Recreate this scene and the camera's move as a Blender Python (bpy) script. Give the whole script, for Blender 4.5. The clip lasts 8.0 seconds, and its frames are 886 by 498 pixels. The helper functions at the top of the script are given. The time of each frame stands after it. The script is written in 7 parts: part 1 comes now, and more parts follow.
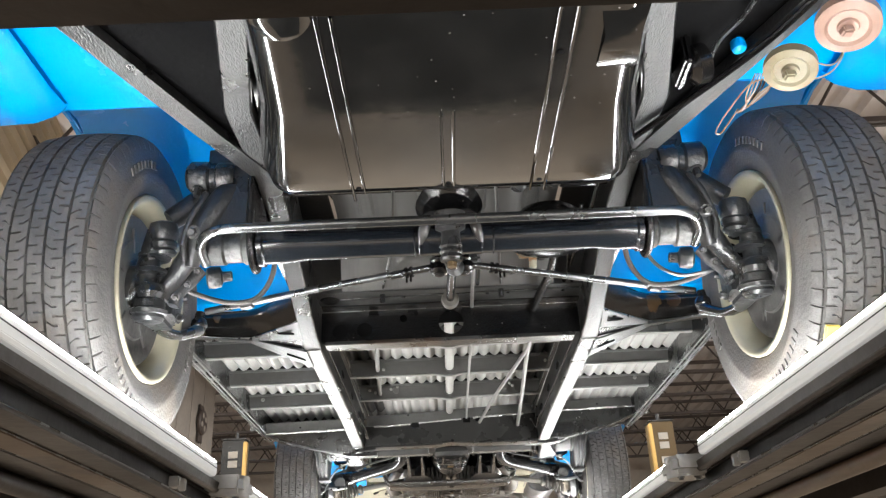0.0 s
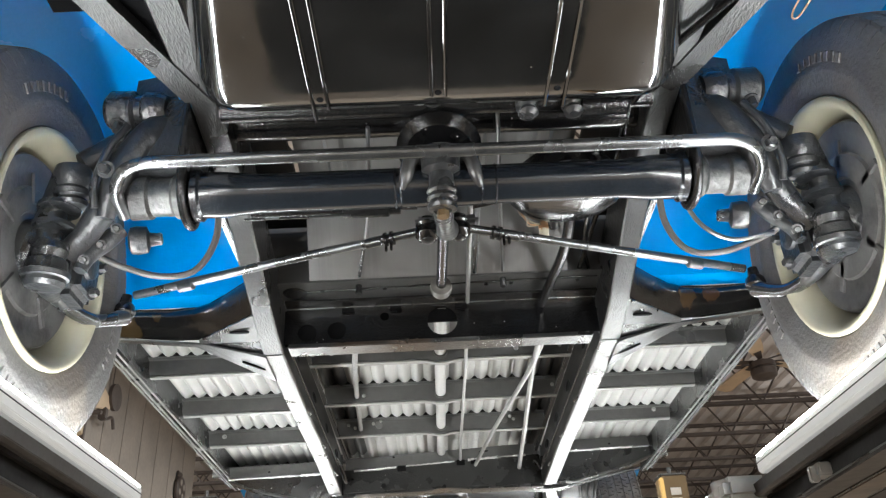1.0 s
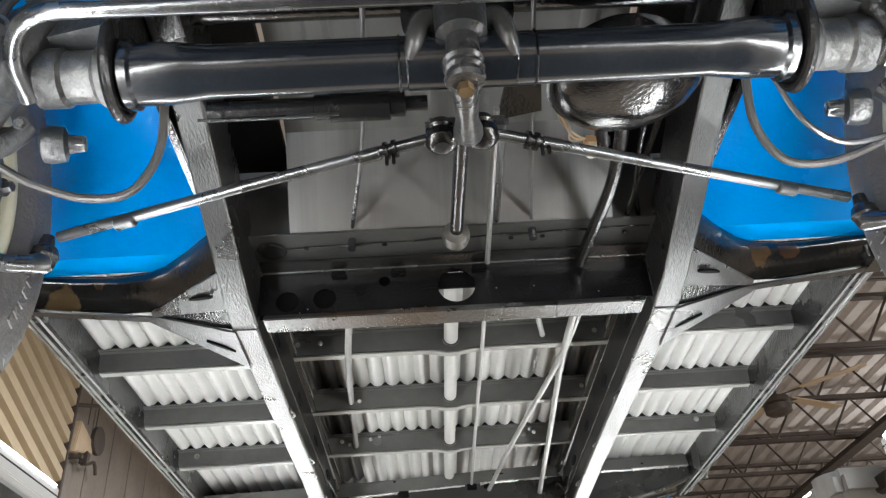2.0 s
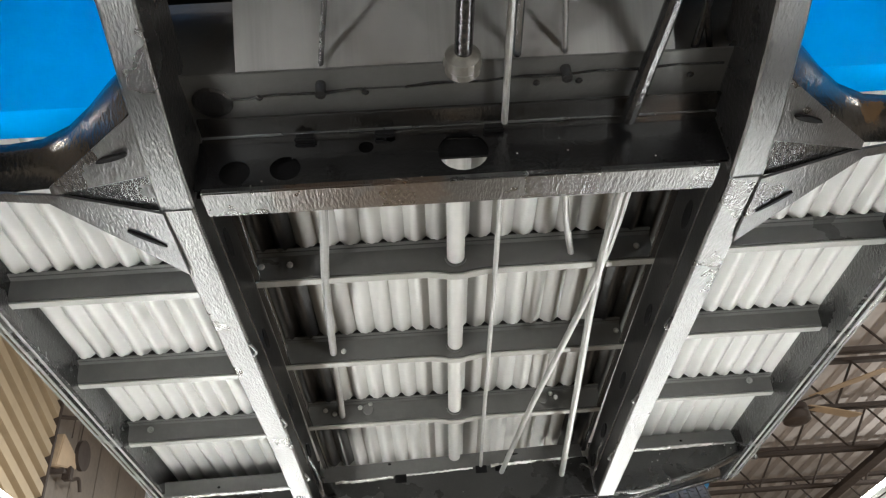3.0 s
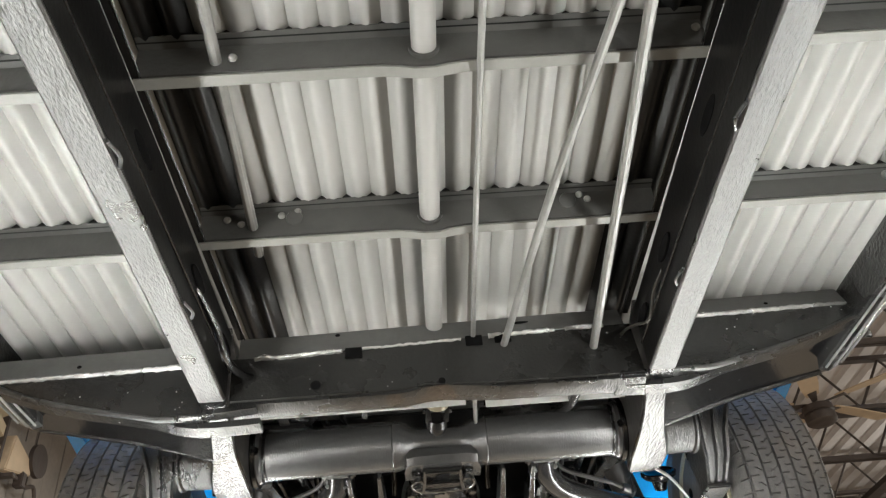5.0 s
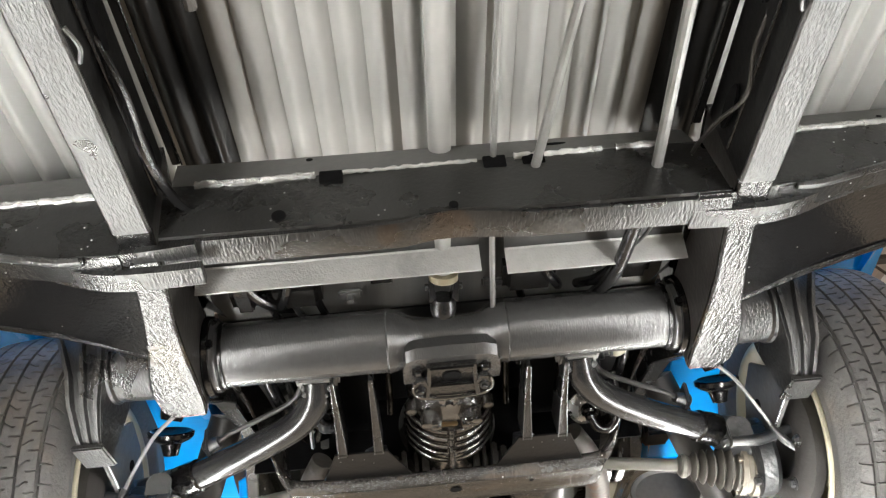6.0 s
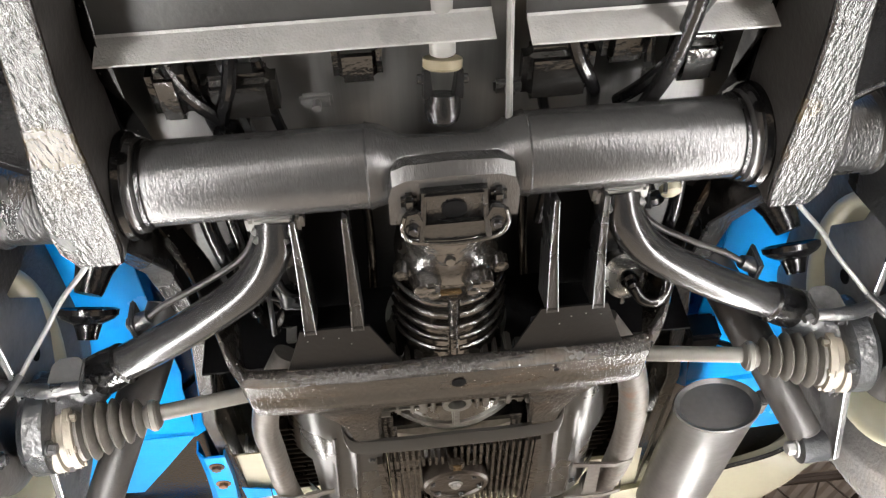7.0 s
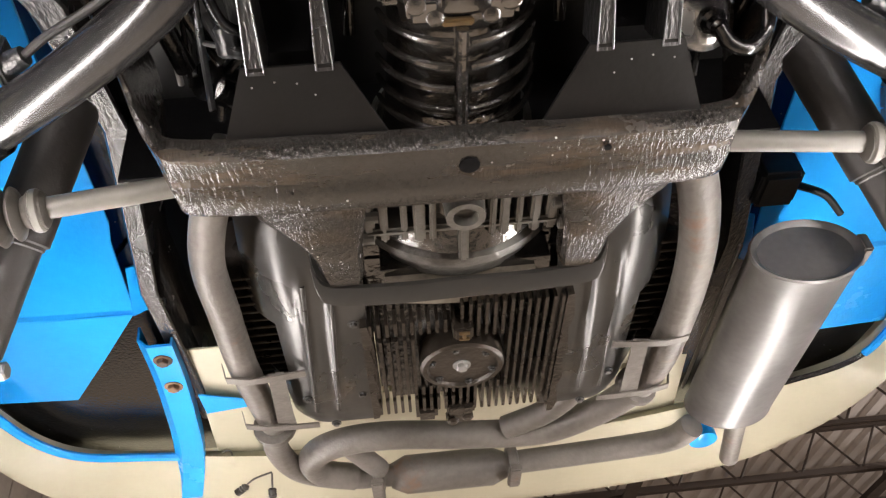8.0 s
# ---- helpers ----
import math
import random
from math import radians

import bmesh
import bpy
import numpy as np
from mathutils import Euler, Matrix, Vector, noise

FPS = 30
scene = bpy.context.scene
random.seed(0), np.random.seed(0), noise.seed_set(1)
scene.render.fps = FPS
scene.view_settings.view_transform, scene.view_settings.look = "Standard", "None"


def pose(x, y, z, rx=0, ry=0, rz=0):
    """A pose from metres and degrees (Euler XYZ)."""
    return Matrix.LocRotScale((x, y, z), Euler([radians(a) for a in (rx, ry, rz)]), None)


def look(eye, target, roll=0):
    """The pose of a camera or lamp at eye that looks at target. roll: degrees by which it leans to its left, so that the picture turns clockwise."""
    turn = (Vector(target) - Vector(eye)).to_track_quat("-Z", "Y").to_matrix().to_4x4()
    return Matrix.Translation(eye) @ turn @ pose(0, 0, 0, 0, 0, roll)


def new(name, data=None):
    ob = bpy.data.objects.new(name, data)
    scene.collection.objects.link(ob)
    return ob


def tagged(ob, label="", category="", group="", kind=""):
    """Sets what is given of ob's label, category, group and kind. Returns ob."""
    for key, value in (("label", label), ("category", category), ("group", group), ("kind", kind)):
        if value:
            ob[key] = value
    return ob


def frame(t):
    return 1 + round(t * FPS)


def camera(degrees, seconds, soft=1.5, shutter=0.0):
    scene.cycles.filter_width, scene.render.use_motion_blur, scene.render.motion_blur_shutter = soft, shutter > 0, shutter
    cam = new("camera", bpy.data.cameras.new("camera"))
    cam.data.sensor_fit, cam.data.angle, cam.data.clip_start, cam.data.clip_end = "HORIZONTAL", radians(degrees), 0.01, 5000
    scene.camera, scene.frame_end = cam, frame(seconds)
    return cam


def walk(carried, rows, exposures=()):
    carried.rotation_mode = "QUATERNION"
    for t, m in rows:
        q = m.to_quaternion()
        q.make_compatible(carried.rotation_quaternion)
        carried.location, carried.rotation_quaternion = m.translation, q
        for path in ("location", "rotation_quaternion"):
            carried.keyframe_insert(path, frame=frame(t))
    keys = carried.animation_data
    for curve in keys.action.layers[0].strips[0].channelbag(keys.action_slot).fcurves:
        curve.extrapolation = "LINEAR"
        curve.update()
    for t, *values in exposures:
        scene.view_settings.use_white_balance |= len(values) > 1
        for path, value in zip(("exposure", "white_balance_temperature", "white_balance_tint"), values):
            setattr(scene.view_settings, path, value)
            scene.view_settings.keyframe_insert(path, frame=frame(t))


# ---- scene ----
cam = camera(57.0, 8.0, soft=1.3)
PATH = [
    (0, (-0.032, -0.035, 1.617), (-0.013, 1.776, 2.464), -2.68),
    (0.5, (-0.028, 0.185, 1.619), (0.004, 1.957, 2.547), -2.95),
    (1, (-0.032, 0.391, 1.604), (0.015, 2.124, 2.602), -3.24),
    (2.5, (-0.071, 1.004, 1.643), (-0.008, 2.654, 2.771), -4.51),
    (3, (-0.066, 1.228, 1.650), (-0.003, 2.866, 2.796), -4.73),
    (3.5, (-0.066, 1.430, 1.656), (0.001, 3.058, 2.816), -4.82),
    (4, (-0.037, 1.658, 1.656), (0.029, 3.273, 2.834), -4.93),
    (4.5, (-0.021, 1.861, 1.655), (0.047, 3.460, 2.854), -4.96),
    (6, (-0.063, 2.558, 1.669), (0.038, 4.139, 2.889), -7.18),
    (6.5, (-0.069, 2.783, 1.663), (0.042, 4.359, 2.889), -7.54),
    (7, (-0.075, 2.998, 1.675), (0.042, 4.573, 2.903), -7.75),
    (7.5, (-0.072, 3.233, 1.666), (0.044, 4.808, 2.893), -7.68),
    (8, (-0.083, 3.450, 1.666), (0.033, 5.016, 2.905), -7.56),
]
walk(cam, [(t, look(eye, target, roll)) for t, eye, target, roll in PATH], [(0, 0.55, 6350, 8), (1.2, 0.50, 6200, 6), (2.5, 0.36, 6250, 7), (3.5, 0.34, 6500, 5), (4.5, 0.20, 6500, 5), (6, 0.36, 6550, 7), (6.6, 0.54, 6550, 8), (8, 0.38, 6850, 15)])

# ---- light ----
world = bpy.data.worlds.new("world")
world.use_nodes = True
scene.world = world
world.node_tree.nodes["Background"].inputs[0].default_value = (0.75, 0.82, 0.9, 1)
world.node_tree.nodes["Background"].inputs[1].default_value = 0.25
scene.view_settings.exposure = 0.0


def area_lamp(name, x, y, z, sx, sy, watts, color=(1.0, 0.96, 0.9), target=None):
    lamp = bpy.data.lights.new(name, "AREA")
    lamp.shape, lamp.size, lamp.size_y, lamp.energy, lamp.color = "RECTANGLE", sx, sy, watts, color
    ob = new(name, lamp)
    ob.matrix_world = look((x, y, z), target or (x, y + 0.001, 0))
    return ob


# unseen area lamps under the roof, added to light the floor and tyre fronts
for bx, by, watts in ((-5.5, 2.5, 60), (5.5, 2.5, 60), (-2.6, -3.4, 340), (2.6, -3.4, 340), (0.0, 6.2, 430), (0.0, 12.0, 220)):
    area_lamp("unseen_roof_light", bx, by, 5.3, 1.2, 1.2, watts)


# unseen point lamps out of view down the hall, added to brighten the roof
for bx, by in ((-7.5, 0.0), (7.5, 0.0), (-7.5, 6.0), (7.5, 6.0), (-6.5, 12.5), (8.5, 12.5), (0.0, -5.0)):
    fill_lamp = bpy.data.lights.new("unseen_fill_light", "POINT")
    fill_lamp.energy, fill_lamp.shadow_soft_size, fill_lamp.color = 190, 0.2, (1.0, 0.94, 0.86)
    new("unseen_fill_light", fill_lamp).location = (bx, by, 4.7)


# ---- materials ----
def material(name, color, rough=0.5, metal=0.0, vary=0.12, scale=9.0, bump=0.0, bump_scale=60.0, second=None, cover=0.5, ior=1.5, emit=0.0, rough_vary=0.1, band=0.12, stretch=None, specks=None, brushed=False, stain=None):
    """A Principled material: two scales of colour variation, a roughness map and fine relief."""
    m = bpy.data.materials.new(name)
    m.use_nodes = True
    t = m.node_tree
    b = t.nodes["Principled BSDF"]
    b.inputs["Metallic"].default_value = metal
    b.inputs["IOR"].default_value = ior
    co = t.nodes.new("ShaderNodeTexCoord")
    big, fine = t.nodes.new("ShaderNodeTexNoise"), t.nodes.new("ShaderNodeTexNoise")
    big.inputs["Scale"].default_value, big.inputs["Detail"].default_value = scale, 6
    fine.inputs["Scale"].default_value, fine.inputs["Detail"].default_value = scale * 9, 4
    for n in (big, fine):
        t.links.new(co.outputs["Object"], n.inputs["Vector"])
    mix = t.nodes.new("ShaderNodeMath")
    mix.operation = "MULTIPLY_ADD"
    t.links.new(fine.outputs["Fac"], mix.inputs[0])
    mix.inputs[1].default_value = 0.4
    t.links.new(big.outputs["Fac"], mix.inputs[2])
    ramp = t.nodes.new("ShaderNodeValToRGB")
    ramp.color_ramp.elements[0].position, ramp.color_ramp.elements[1].position = 0.45, 0.95
    lo = [c * (1 - vary) for c in color]
    hi = [min(1, c * (1 + vary)) for c in color]
    ramp.color_ramp.elements[0].color, ramp.color_ramp.elements[1].color = (*lo, 1), (*hi, 1)
    t.links.new(mix.outputs[0], ramp.inputs["Fac"])
    out = ramp.outputs["Color"]
    if second:
        patch = t.nodes.new("ShaderNodeTexNoise")
        patch.inputs["Scale"].default_value, patch.inputs["Detail"].default_value, patch.inputs["Roughness"].default_value = scale * 0.8, 9, 0.65
        if stretch:
            wide = t.nodes.new("ShaderNodeMapping")
            wide.inputs["Scale"].default_value = stretch
            t.links.new(co.outputs["Object"], wide.inputs["Vector"])
            t.links.new(wide.outputs["Vector"], patch.inputs["Vector"])
        else:
            t.links.new(co.outputs["Object"], patch.inputs["Vector"])
        edge = t.nodes.new("ShaderNodeMapRange")
        edge.inputs["From Min"].default_value, edge.inputs["From Max"].default_value = cover, cover + band
        t.links.new(patch.outputs["Fac"], edge.inputs["Value"])
        blend = t.nodes.new("ShaderNodeMix")
        blend.data_type = "RGBA"
        t.links.new(edge.outputs["Result"], blend.inputs["Factor"])
        t.links.new(out, blend.inputs["A"])
        blend.inputs["B"].default_value = (*second, 1)
        out = blend.outputs["Result"]
    for centre, radius, tint in stain or ():
        away = t.nodes.new("ShaderNodeVectorMath")
        away.operation = "DISTANCE"
        away.inputs[1].default_value = centre
        ragged = t.nodes.new("ShaderNodeTexNoise")
        ragged.inputs["Scale"].default_value, ragged.inputs["Detail"].default_value = 38, 5
        rough_edge = t.nodes.new("ShaderNodeMath")
        rough_edge.operation = "MULTIPLY_ADD"
        rough_edge.inputs[1].default_value = radius * 1.7
        fade = t.nodes.new("ShaderNodeMapRange")
        fade.inputs["From Min"].default_value, fade.inputs["From Max"].default_value = radius * 2.05, radius * 1.8
        bare = t.nodes.new("ShaderNodeMix")
        bare.data_type = "RGBA"
        t.links.new(co.outputs["Object"], away.inputs[0])
        t.links.new(co.outputs["Object"], ragged.inputs["Vector"])
        t.links.new(ragged.outputs["Fac"], rough_edge.inputs[0])
        t.links.new(away.outputs["Value"], rough_edge.inputs[2])
        t.links.new(rough_edge.outputs[0], fade.inputs["Value"])
        t.links.new(fade.outputs["Result"], bare.inputs["Factor"])
        t.links.new(out, bare.inputs["A"])
        bare.inputs["B"].default_value = (*tint, 1)
        out = bare.outputs["Result"]
    if specks:
        dots = t.nodes.new("ShaderNodeTexVoronoi")
        dots.inputs["Scale"].default_value = 55
        t.links.new(co.outputs["Object"], dots.inputs["Vector"])
        size = t.nodes.new("ShaderNodeMapRange")
        size.inputs["From Min"].default_value, size.inputs["From Max"].default_value = 0.09, 0.05
        t.links.new(dots.outputs["Distance"], size.inputs["Value"])
        some = t.nodes.new("ShaderNodeMath")
        some.operation = "MULTIPLY"
        keep = t.nodes.new("ShaderNodeMath")
        keep.operation = "GREATER_THAN"
        keep.inputs[1].default_value = 0.62
        t.links.new(dots.outputs["Color"], keep.inputs[0])
        t.links.new(size.outputs["Result"], some.inputs[0])
        t.links.new(keep.outputs[0], some.inputs[1])
        fleck = t.nodes.new("ShaderNodeMix")
        fleck.data_type = "RGBA"
        t.links.new(some.outputs[0], fleck.inputs["Factor"])
        t.links.new(out, fleck.inputs["A"])
        fleck.inputs["B"].default_value = (*specks, 1)
        out = fleck.outputs["Result"]
    t.links.new(out, b.inputs["Base Color"])
    rr = t.nodes.new("ShaderNodeMapRange")
    rr.inputs["From Min"].default_value, rr.inputs["From Max"].default_value = 0.3, 0.7
    rr.inputs["To Min"].default_value, rr.inputs["To Max"].default_value = max(0.02, rough - rough_vary), min(1, rough + rough_vary)
    t.links.new(big.outputs["Fac"], rr.inputs["Value"])
    t.links.new(rr.outputs["Result"], b.inputs["Roughness"])
    if bump:
        grain = t.nodes.new("ShaderNodeTexNoise")
        grain.inputs["Scale"].default_value, grain.inputs["Detail"].default_value = bump_scale, 3
        if brushed:
            strokes = t.nodes.new("ShaderNodeMapping")
            strokes.inputs["Scale"].default_value = (1.0, 0.3, 0.35)
            t.links.new(co.outputs["Object"], strokes.inputs["Vector"])
            t.links.new(strokes.outputs["Vector"], grain.inputs["Vector"])
        else:
            t.links.new(co.outputs["Object"], grain.inputs["Vector"])
        bn = t.nodes.new("ShaderNodeBump")
        bn.inputs["Strength"].default_value, bn.inputs["Distance"].default_value = bump, 0.004
        t.links.new(grain.outputs["Fac"], bn.inputs["Height"])
        t.links.new(bn.outputs["Normal"], b.inputs["Normal"])
    if emit:
        b.inputs["Emission Color"].default_value = (*color, 1)
        b.inputs["Emission Strength"].default_value = emit
    return m


BLACK = material("chassis_black_paint", (0.005, 0.005, 0.0055), 0.16, bump=0.16, bump_scale=170, vary=0.25, ior=1.65, rough_vary=0.06, specks=(0.30, 0.29, 0.28))
BLACK_PEEL = material("thick_black_undercoat", (0.010, 0.010, 0.0105), 0.22, bump=0.4, bump_scale=270, vary=0.3, ior=1.6, rough_vary=0.06, brushed=True)
BLACK_WORN = material("rust_stained_black_paint", (0.008, 0.0075, 0.007), 0.16, bump=0.45, bump_scale=330, second=(0.04, 0.023, 0.012), cover=0.56, ior=1.75, rough_vary=0.06, brushed=True)
PAN_BLACK = material("gloss_black_sheet", (0.006, 0.006, 0.006), 0.085, bump=0.10, bump_scale=9, ior=2.3, rough_vary=0.055, vary=0.6, second=(0.02, 0.018, 0.016), cover=0.6, band=0.2, specks=(0.2, 0.19, 0.18))
SATIN = material("satin_black_steel", (0.05, 0.05, 0.052), 0.22, metal=0.75, bump=0.3, bump_scale=150)
TUBE = material("gloss_grey_black_tube", (0.11, 0.11, 0.112), 0.25, metal=0.55, bump=0.19, bump_scale=380, vary=0.18, ior=1.7, rough_vary=0.02, brushed=True)
ARM = material("gloss_black_arm_paint", (0.055, 0.055, 0.057), 0.22, metal=0.6, bump=0.035, bump_scale=230, vary=0.1, ior=1.75, rough_vary=0.02)
DULL = material("dull_black_damper_paint", (0.028, 0.026, 0.025), 0.45, bump=0.2, bump_scale=90, vary=0.3)
AXLE_BLACK = material("gloss_blue_black_tube", (0.011, 0.014, 0.019), 0.17, bump=0.07, bump_scale=45, ior=1.7, rough_vary=0.06)
RAIL = material("pebbled_rail_paint", (0.012, 0.012, 0.0125), 0.30, bump=0.42, bump_scale=360, vary=0.3, ior=1.85, rough_vary=0.05, brushed=True)
REAR_RAIL_PAINT = material("chipped_rail_undercoat", (0.010, 0.010, 0.0105), 0.24, bump=0.42, bump_scale=230, vary=0.3, ior=1.65, rough_vary=0.06, brushed=True, stain=(((-0.415, 3.60, 2.318), 0.032, (0.040, 0.031, 0.018)), ((-0.43, 3.66, 2.318), 0.020, (0.030, 0.025, 0.017)), ((0.398, 3.635, 2.318), 0.018, (0.038, 0.028, 0.014)), ((0.399, 3.70, 2.318), 0.013, (0.030, 0.022, 0.012))))
SHAFT = material("dusty_shaft_paint", (0.13, 0.125, 0.11), 0.4, bump=0.15, bump_scale=60, vary=0.25)
PIPE_GREY = material("grey_pipe_paint", (0.22, 0.22, 0.215), 0.4, metal=0.12, bump=0.12, bump_scale=90, vary=0.2)
OILY = material("oily_black_casting", (0.010, 0.0095, 0.009), 0.13, bump=0.3, bump_scale=60, second=(0.04, 0.03, 0.02), cover=0.62, ior=1.75, rough_vary=0.06)
SHIELD = material("grey_dust_shield_steel", (0.10, 0.10, 0.10), 0.4, bump=0.25, bump_scale=60, vary=0.3, second=(0.025, 0.025, 0.025), cover=0.55)
KNUCKLE = material("greasy_black_forging", (0.020, 0.0215, 0.024), 0.33, bump=0.5, bump_scale=95, second=(0.06, 0.056, 0.05), cover=0.6, ior=1.65)
# pale specks are painted sparkle; brown runs in streaks along x
CRADLE = material("brown_streaked_black_paint", (0.020, 0.0185, 0.017), 0.2, bump=0.5, bump_scale=260, scale=24, second=(0.048, 0.034, 0.023), cover=0.5, band=0.16, ior=1.65, rough_vary=0.1, stretch=(0.3, 1.6, 1.6), specks=(0.45, 0.42, 0.39), brushed=True)
RUST = material("orange_brown_rust", (0.20, 0.10, 0.045), 0.6, bump=0.4, second=(0.05, 0.03, 0.018), cover=0.5)
# black of the rail webs, also used for strips that paint shade
WEB_SHADE_BLACK = material("black_web_and_shade", (0.007, 0.007, 0.0072), 0.34, bump=0.10, bump_scale=120, vary=0.2, ior=1.36, rough_vary=0.04)
# brown patches sit towards the middle of both crossmember lips
LIP = material("brown_patched_lip_paint", (0.012, 0.012, 0.0125), 0.28, bump=0.45, bump_scale=330, vary=0.3, ior=1.85, rough_vary=0.05, brushed=True, stain=(((-0.19, 2.05, 2.314), 0.05, (0.022, 0.012, 0.006)), ((-0.08, 2.05, 2.314), 0.055, (0.026, 0.014, 0.007)), ((0.0, 3.35, 2.308), 0.030, (0.024, 0.014, 0.008)), ((-0.075, 3.345, 2.308), 0.016, (0.020, 0.012, 0.007))))
GUSSET = material("gloss_black_gusset_paint", (0.006, 0.006, 0.0062), 0.2, bump=0.16, bump_scale=150, vary=0.25, ior=1.55, rough_vary=0.05, stain=(((0.545, 2.02, 2.395), 0.026, (0.05, 0.028, 0.012)), ((0.60, 2.02, 2.40), 0.02, (0.04, 0.02, 0.01)), ((-0.69, 2.04, 2.37), 0.03, (0.06, 0.04, 0.02)), ((-0.62, 2.03, 2.40), 0.016, (0.03, 0.018, 0.009))))
SHELF = material("dark_grey_shelf", (0.055, 0.055, 0.054), 0.38, bump=0.12, bump_scale=120, vary=0.15)
CROSS = material("grey_black_crossmember_paint", (0.022, 0.022, 0.0215), 0.27, bump=0.2, bump_scale=170, vary=0.25, ior=1.55, specks=(0.3, 0.3, 0.29))
GEAR_DARK = material("oily_black_bracket", (0.008, 0.008, 0.008), 0.2, bump=0.35, bump_scale=120, vary=0.3, ior=1.7, rough_vary=0.06)
GEAR = material("oily_gloss_casting", (0.016, 0.014, 0.012), 0.2, bump=0.4, bump_scale=75, vary=0.5, second=(0.028, 0.024, 0.02), cover=0.5, band=0.3, rough_vary=0.09, ior=2.3)
DULL_BRASS = material("dull_brass", (0.20, 0.14, 0.075), 0.4, metal=0.7, bump=0.3)
SEAL = material("silver_sealant", (0.12, 0.12, 0.118), 0.4, metal=0.3, bump=0.9, bump_scale=60, second=(0.03, 0.03, 0.03), cover=0.48)
DARK = material("dark_cast_iron", (0.028, 0.029, 0.031), 0.32, metal=0.0, bump=0.5, bump_scale=110, second=(0.04, 0.04, 0.04), cover=0.58, ior=1.65)
STEEL = material("bright_steel", (0.15, 0.155, 0.16), 0.27, metal=0.85, bump=0.15, bump_scale=80, vary=0.2)
CAN_METAL = material("bright_turned_can", (0.55, 0.55, 0.54), 0.22, metal=0.9, bump=0.08, bump_scale=60, vary=0.1)
ROD = material("dull_steel_rod", (0.16, 0.16, 0.16), 0.34, metal=0.85, bump=0.15, bump_scale=80)
ZINC = material("grey_zinc", (0.3, 0.3, 0.295), 0.45, metal=0.6, bump=0.3, bump_scale=60)
GREY_PAINT = material("grey_primer", (0.35, 0.35, 0.338), 0.42, bump=0.12, bump_scale=50, vary=0.06, scale=4, rough_vary=0.04)
LEDGE = material("grey_ledge_paint", (0.11, 0.11, 0.107), 0.4, bump=0.12, bump_scale=120, vary=0.2)
OUTRIGGER = material("speckled_black_outrigger_paint", (0.014, 0.014, 0.014), 0.26, bump=0.2, bump_scale=150, vary=0.25, ior=1.6, specks=(0.6, 0.6, 0.58))
WELD = material("bright_weld_bead", (0.55, 0.55, 0.54), 0.26, metal=0.7, bump=0.5, bump_scale=260, vary=0.4)
BAR_GREY = material("dark_grey_crossbar_paint", (0.075, 0.075, 0.073), 0.36, bump=0.2, bump_scale=90, vary=0.2, scale=5)
# paler grey for crossbar lips as if lit; also rivets and chalk
EDGE_GREY = material("lit_edge_and_mark_grey", (0.24, 0.24, 0.23), 0.42, bump=0.2, bump_scale=90)
SILL = material("sill_black_paint", (0.02, 0.02, 0.02), 0.24, bump=0.5, bump_scale=130, second=(0.05, 0.05, 0.049), cover=0.6, ior=1.7, specks=(0.4, 0.4, 0.39))
BLUE = material("sky_blue_body_paint", (0.002, 0.29, 0.78), 0.2, bump=0.2, bump_scale=120, vary=0.06, scale=5)
CREAM = material("cream_paint", (0.38, 0.36, 0.27), 0.36, bump=0.05, bump_scale=40, vary=0.05, rough_vary=0.02, second=(0.31, 0.28, 0.205), cover=0.62, band=0.25)
RUBBER = material("tyre_rubber", (0.085, 0.082, 0.081), 0.6, bump=0.4, bump_scale=150, second=(0.105, 0.09, 0.077), cover=0.5, vary=0.35)
BOOT = material("rubber_boot", (0.075, 0.07, 0.062), 0.5, bump=0.3, bump_scale=80, second=(0.15, 0.14, 0.125), cover=0.6)
HOSE = material("rubber_hose", (0.05, 0.047, 0.044), 0.45, bump=0.2, bump_scale=200)
EXHAUST = material("grey_exhaust_paint", (0.125, 0.115, 0.105), 0.5, metal=0.2, bump=0.4, bump_scale=80, second=(0.17, 0.085, 0.045), cover=0.6, vary=0.3)
MUFFLER = material("muffler_grey_steel", (0.10, 0.096, 0.094), 0.4, metal=0.25, bump=0.15, bump_scale=40, vary=0.3, second=(0.12, 0.09, 0.075), cover=0.6, band=0.3)
DUSTY_JOINT = material("dusty_tan_steel", (0.17, 0.15, 0.12), 0.5, bump=0.25, bump_scale=80, vary=0.25, second=(0.07, 0.06, 0.05), cover=0.56)
MAGNESIUM = material("grey_magnesium_casting", (0.10, 0.097, 0.09), 0.32, metal=0.35, bump=0.4, bump_scale=90, vary=0.35, second=(0.03, 0.026, 0.022), cover=0.55)
TIN = material("engine_tin_black", (0.04, 0.039, 0.037), 0.3, metal=0.3, bump=0.07, bump_scale=50, rough_vary=0.05, second=(0.065, 0.052, 0.04), cover=0.58)
CASE = material("oily_magnesium_case", (0.034, 0.028, 0.023), 0.28, metal=0.4, bump=0.4, bump_scale=70, vary=0.4)
BRASS = material("brass", (0.55, 0.36, 0.13), 0.35, metal=0.9)
ORANGE = material("orange_plastic", (0.35, 0.2, 0.1), 0.5)
OLD_CREAM = material("aged_cream_cup", (0.22, 0.19, 0.125), 0.45, bump=0.2, second=(0.17, 0.12, 0.07), cover=0.55)
PINK = material("faded_copper_lens", (0.3, 0.19, 0.15), 0.45, bump=0.1)
LIFT_GREY = material("lift_aluminium_housing", (0.30, 0.30, 0.292), 0.45, metal=0.2, bump=0.15, bump_scale=60, vary=0.15)
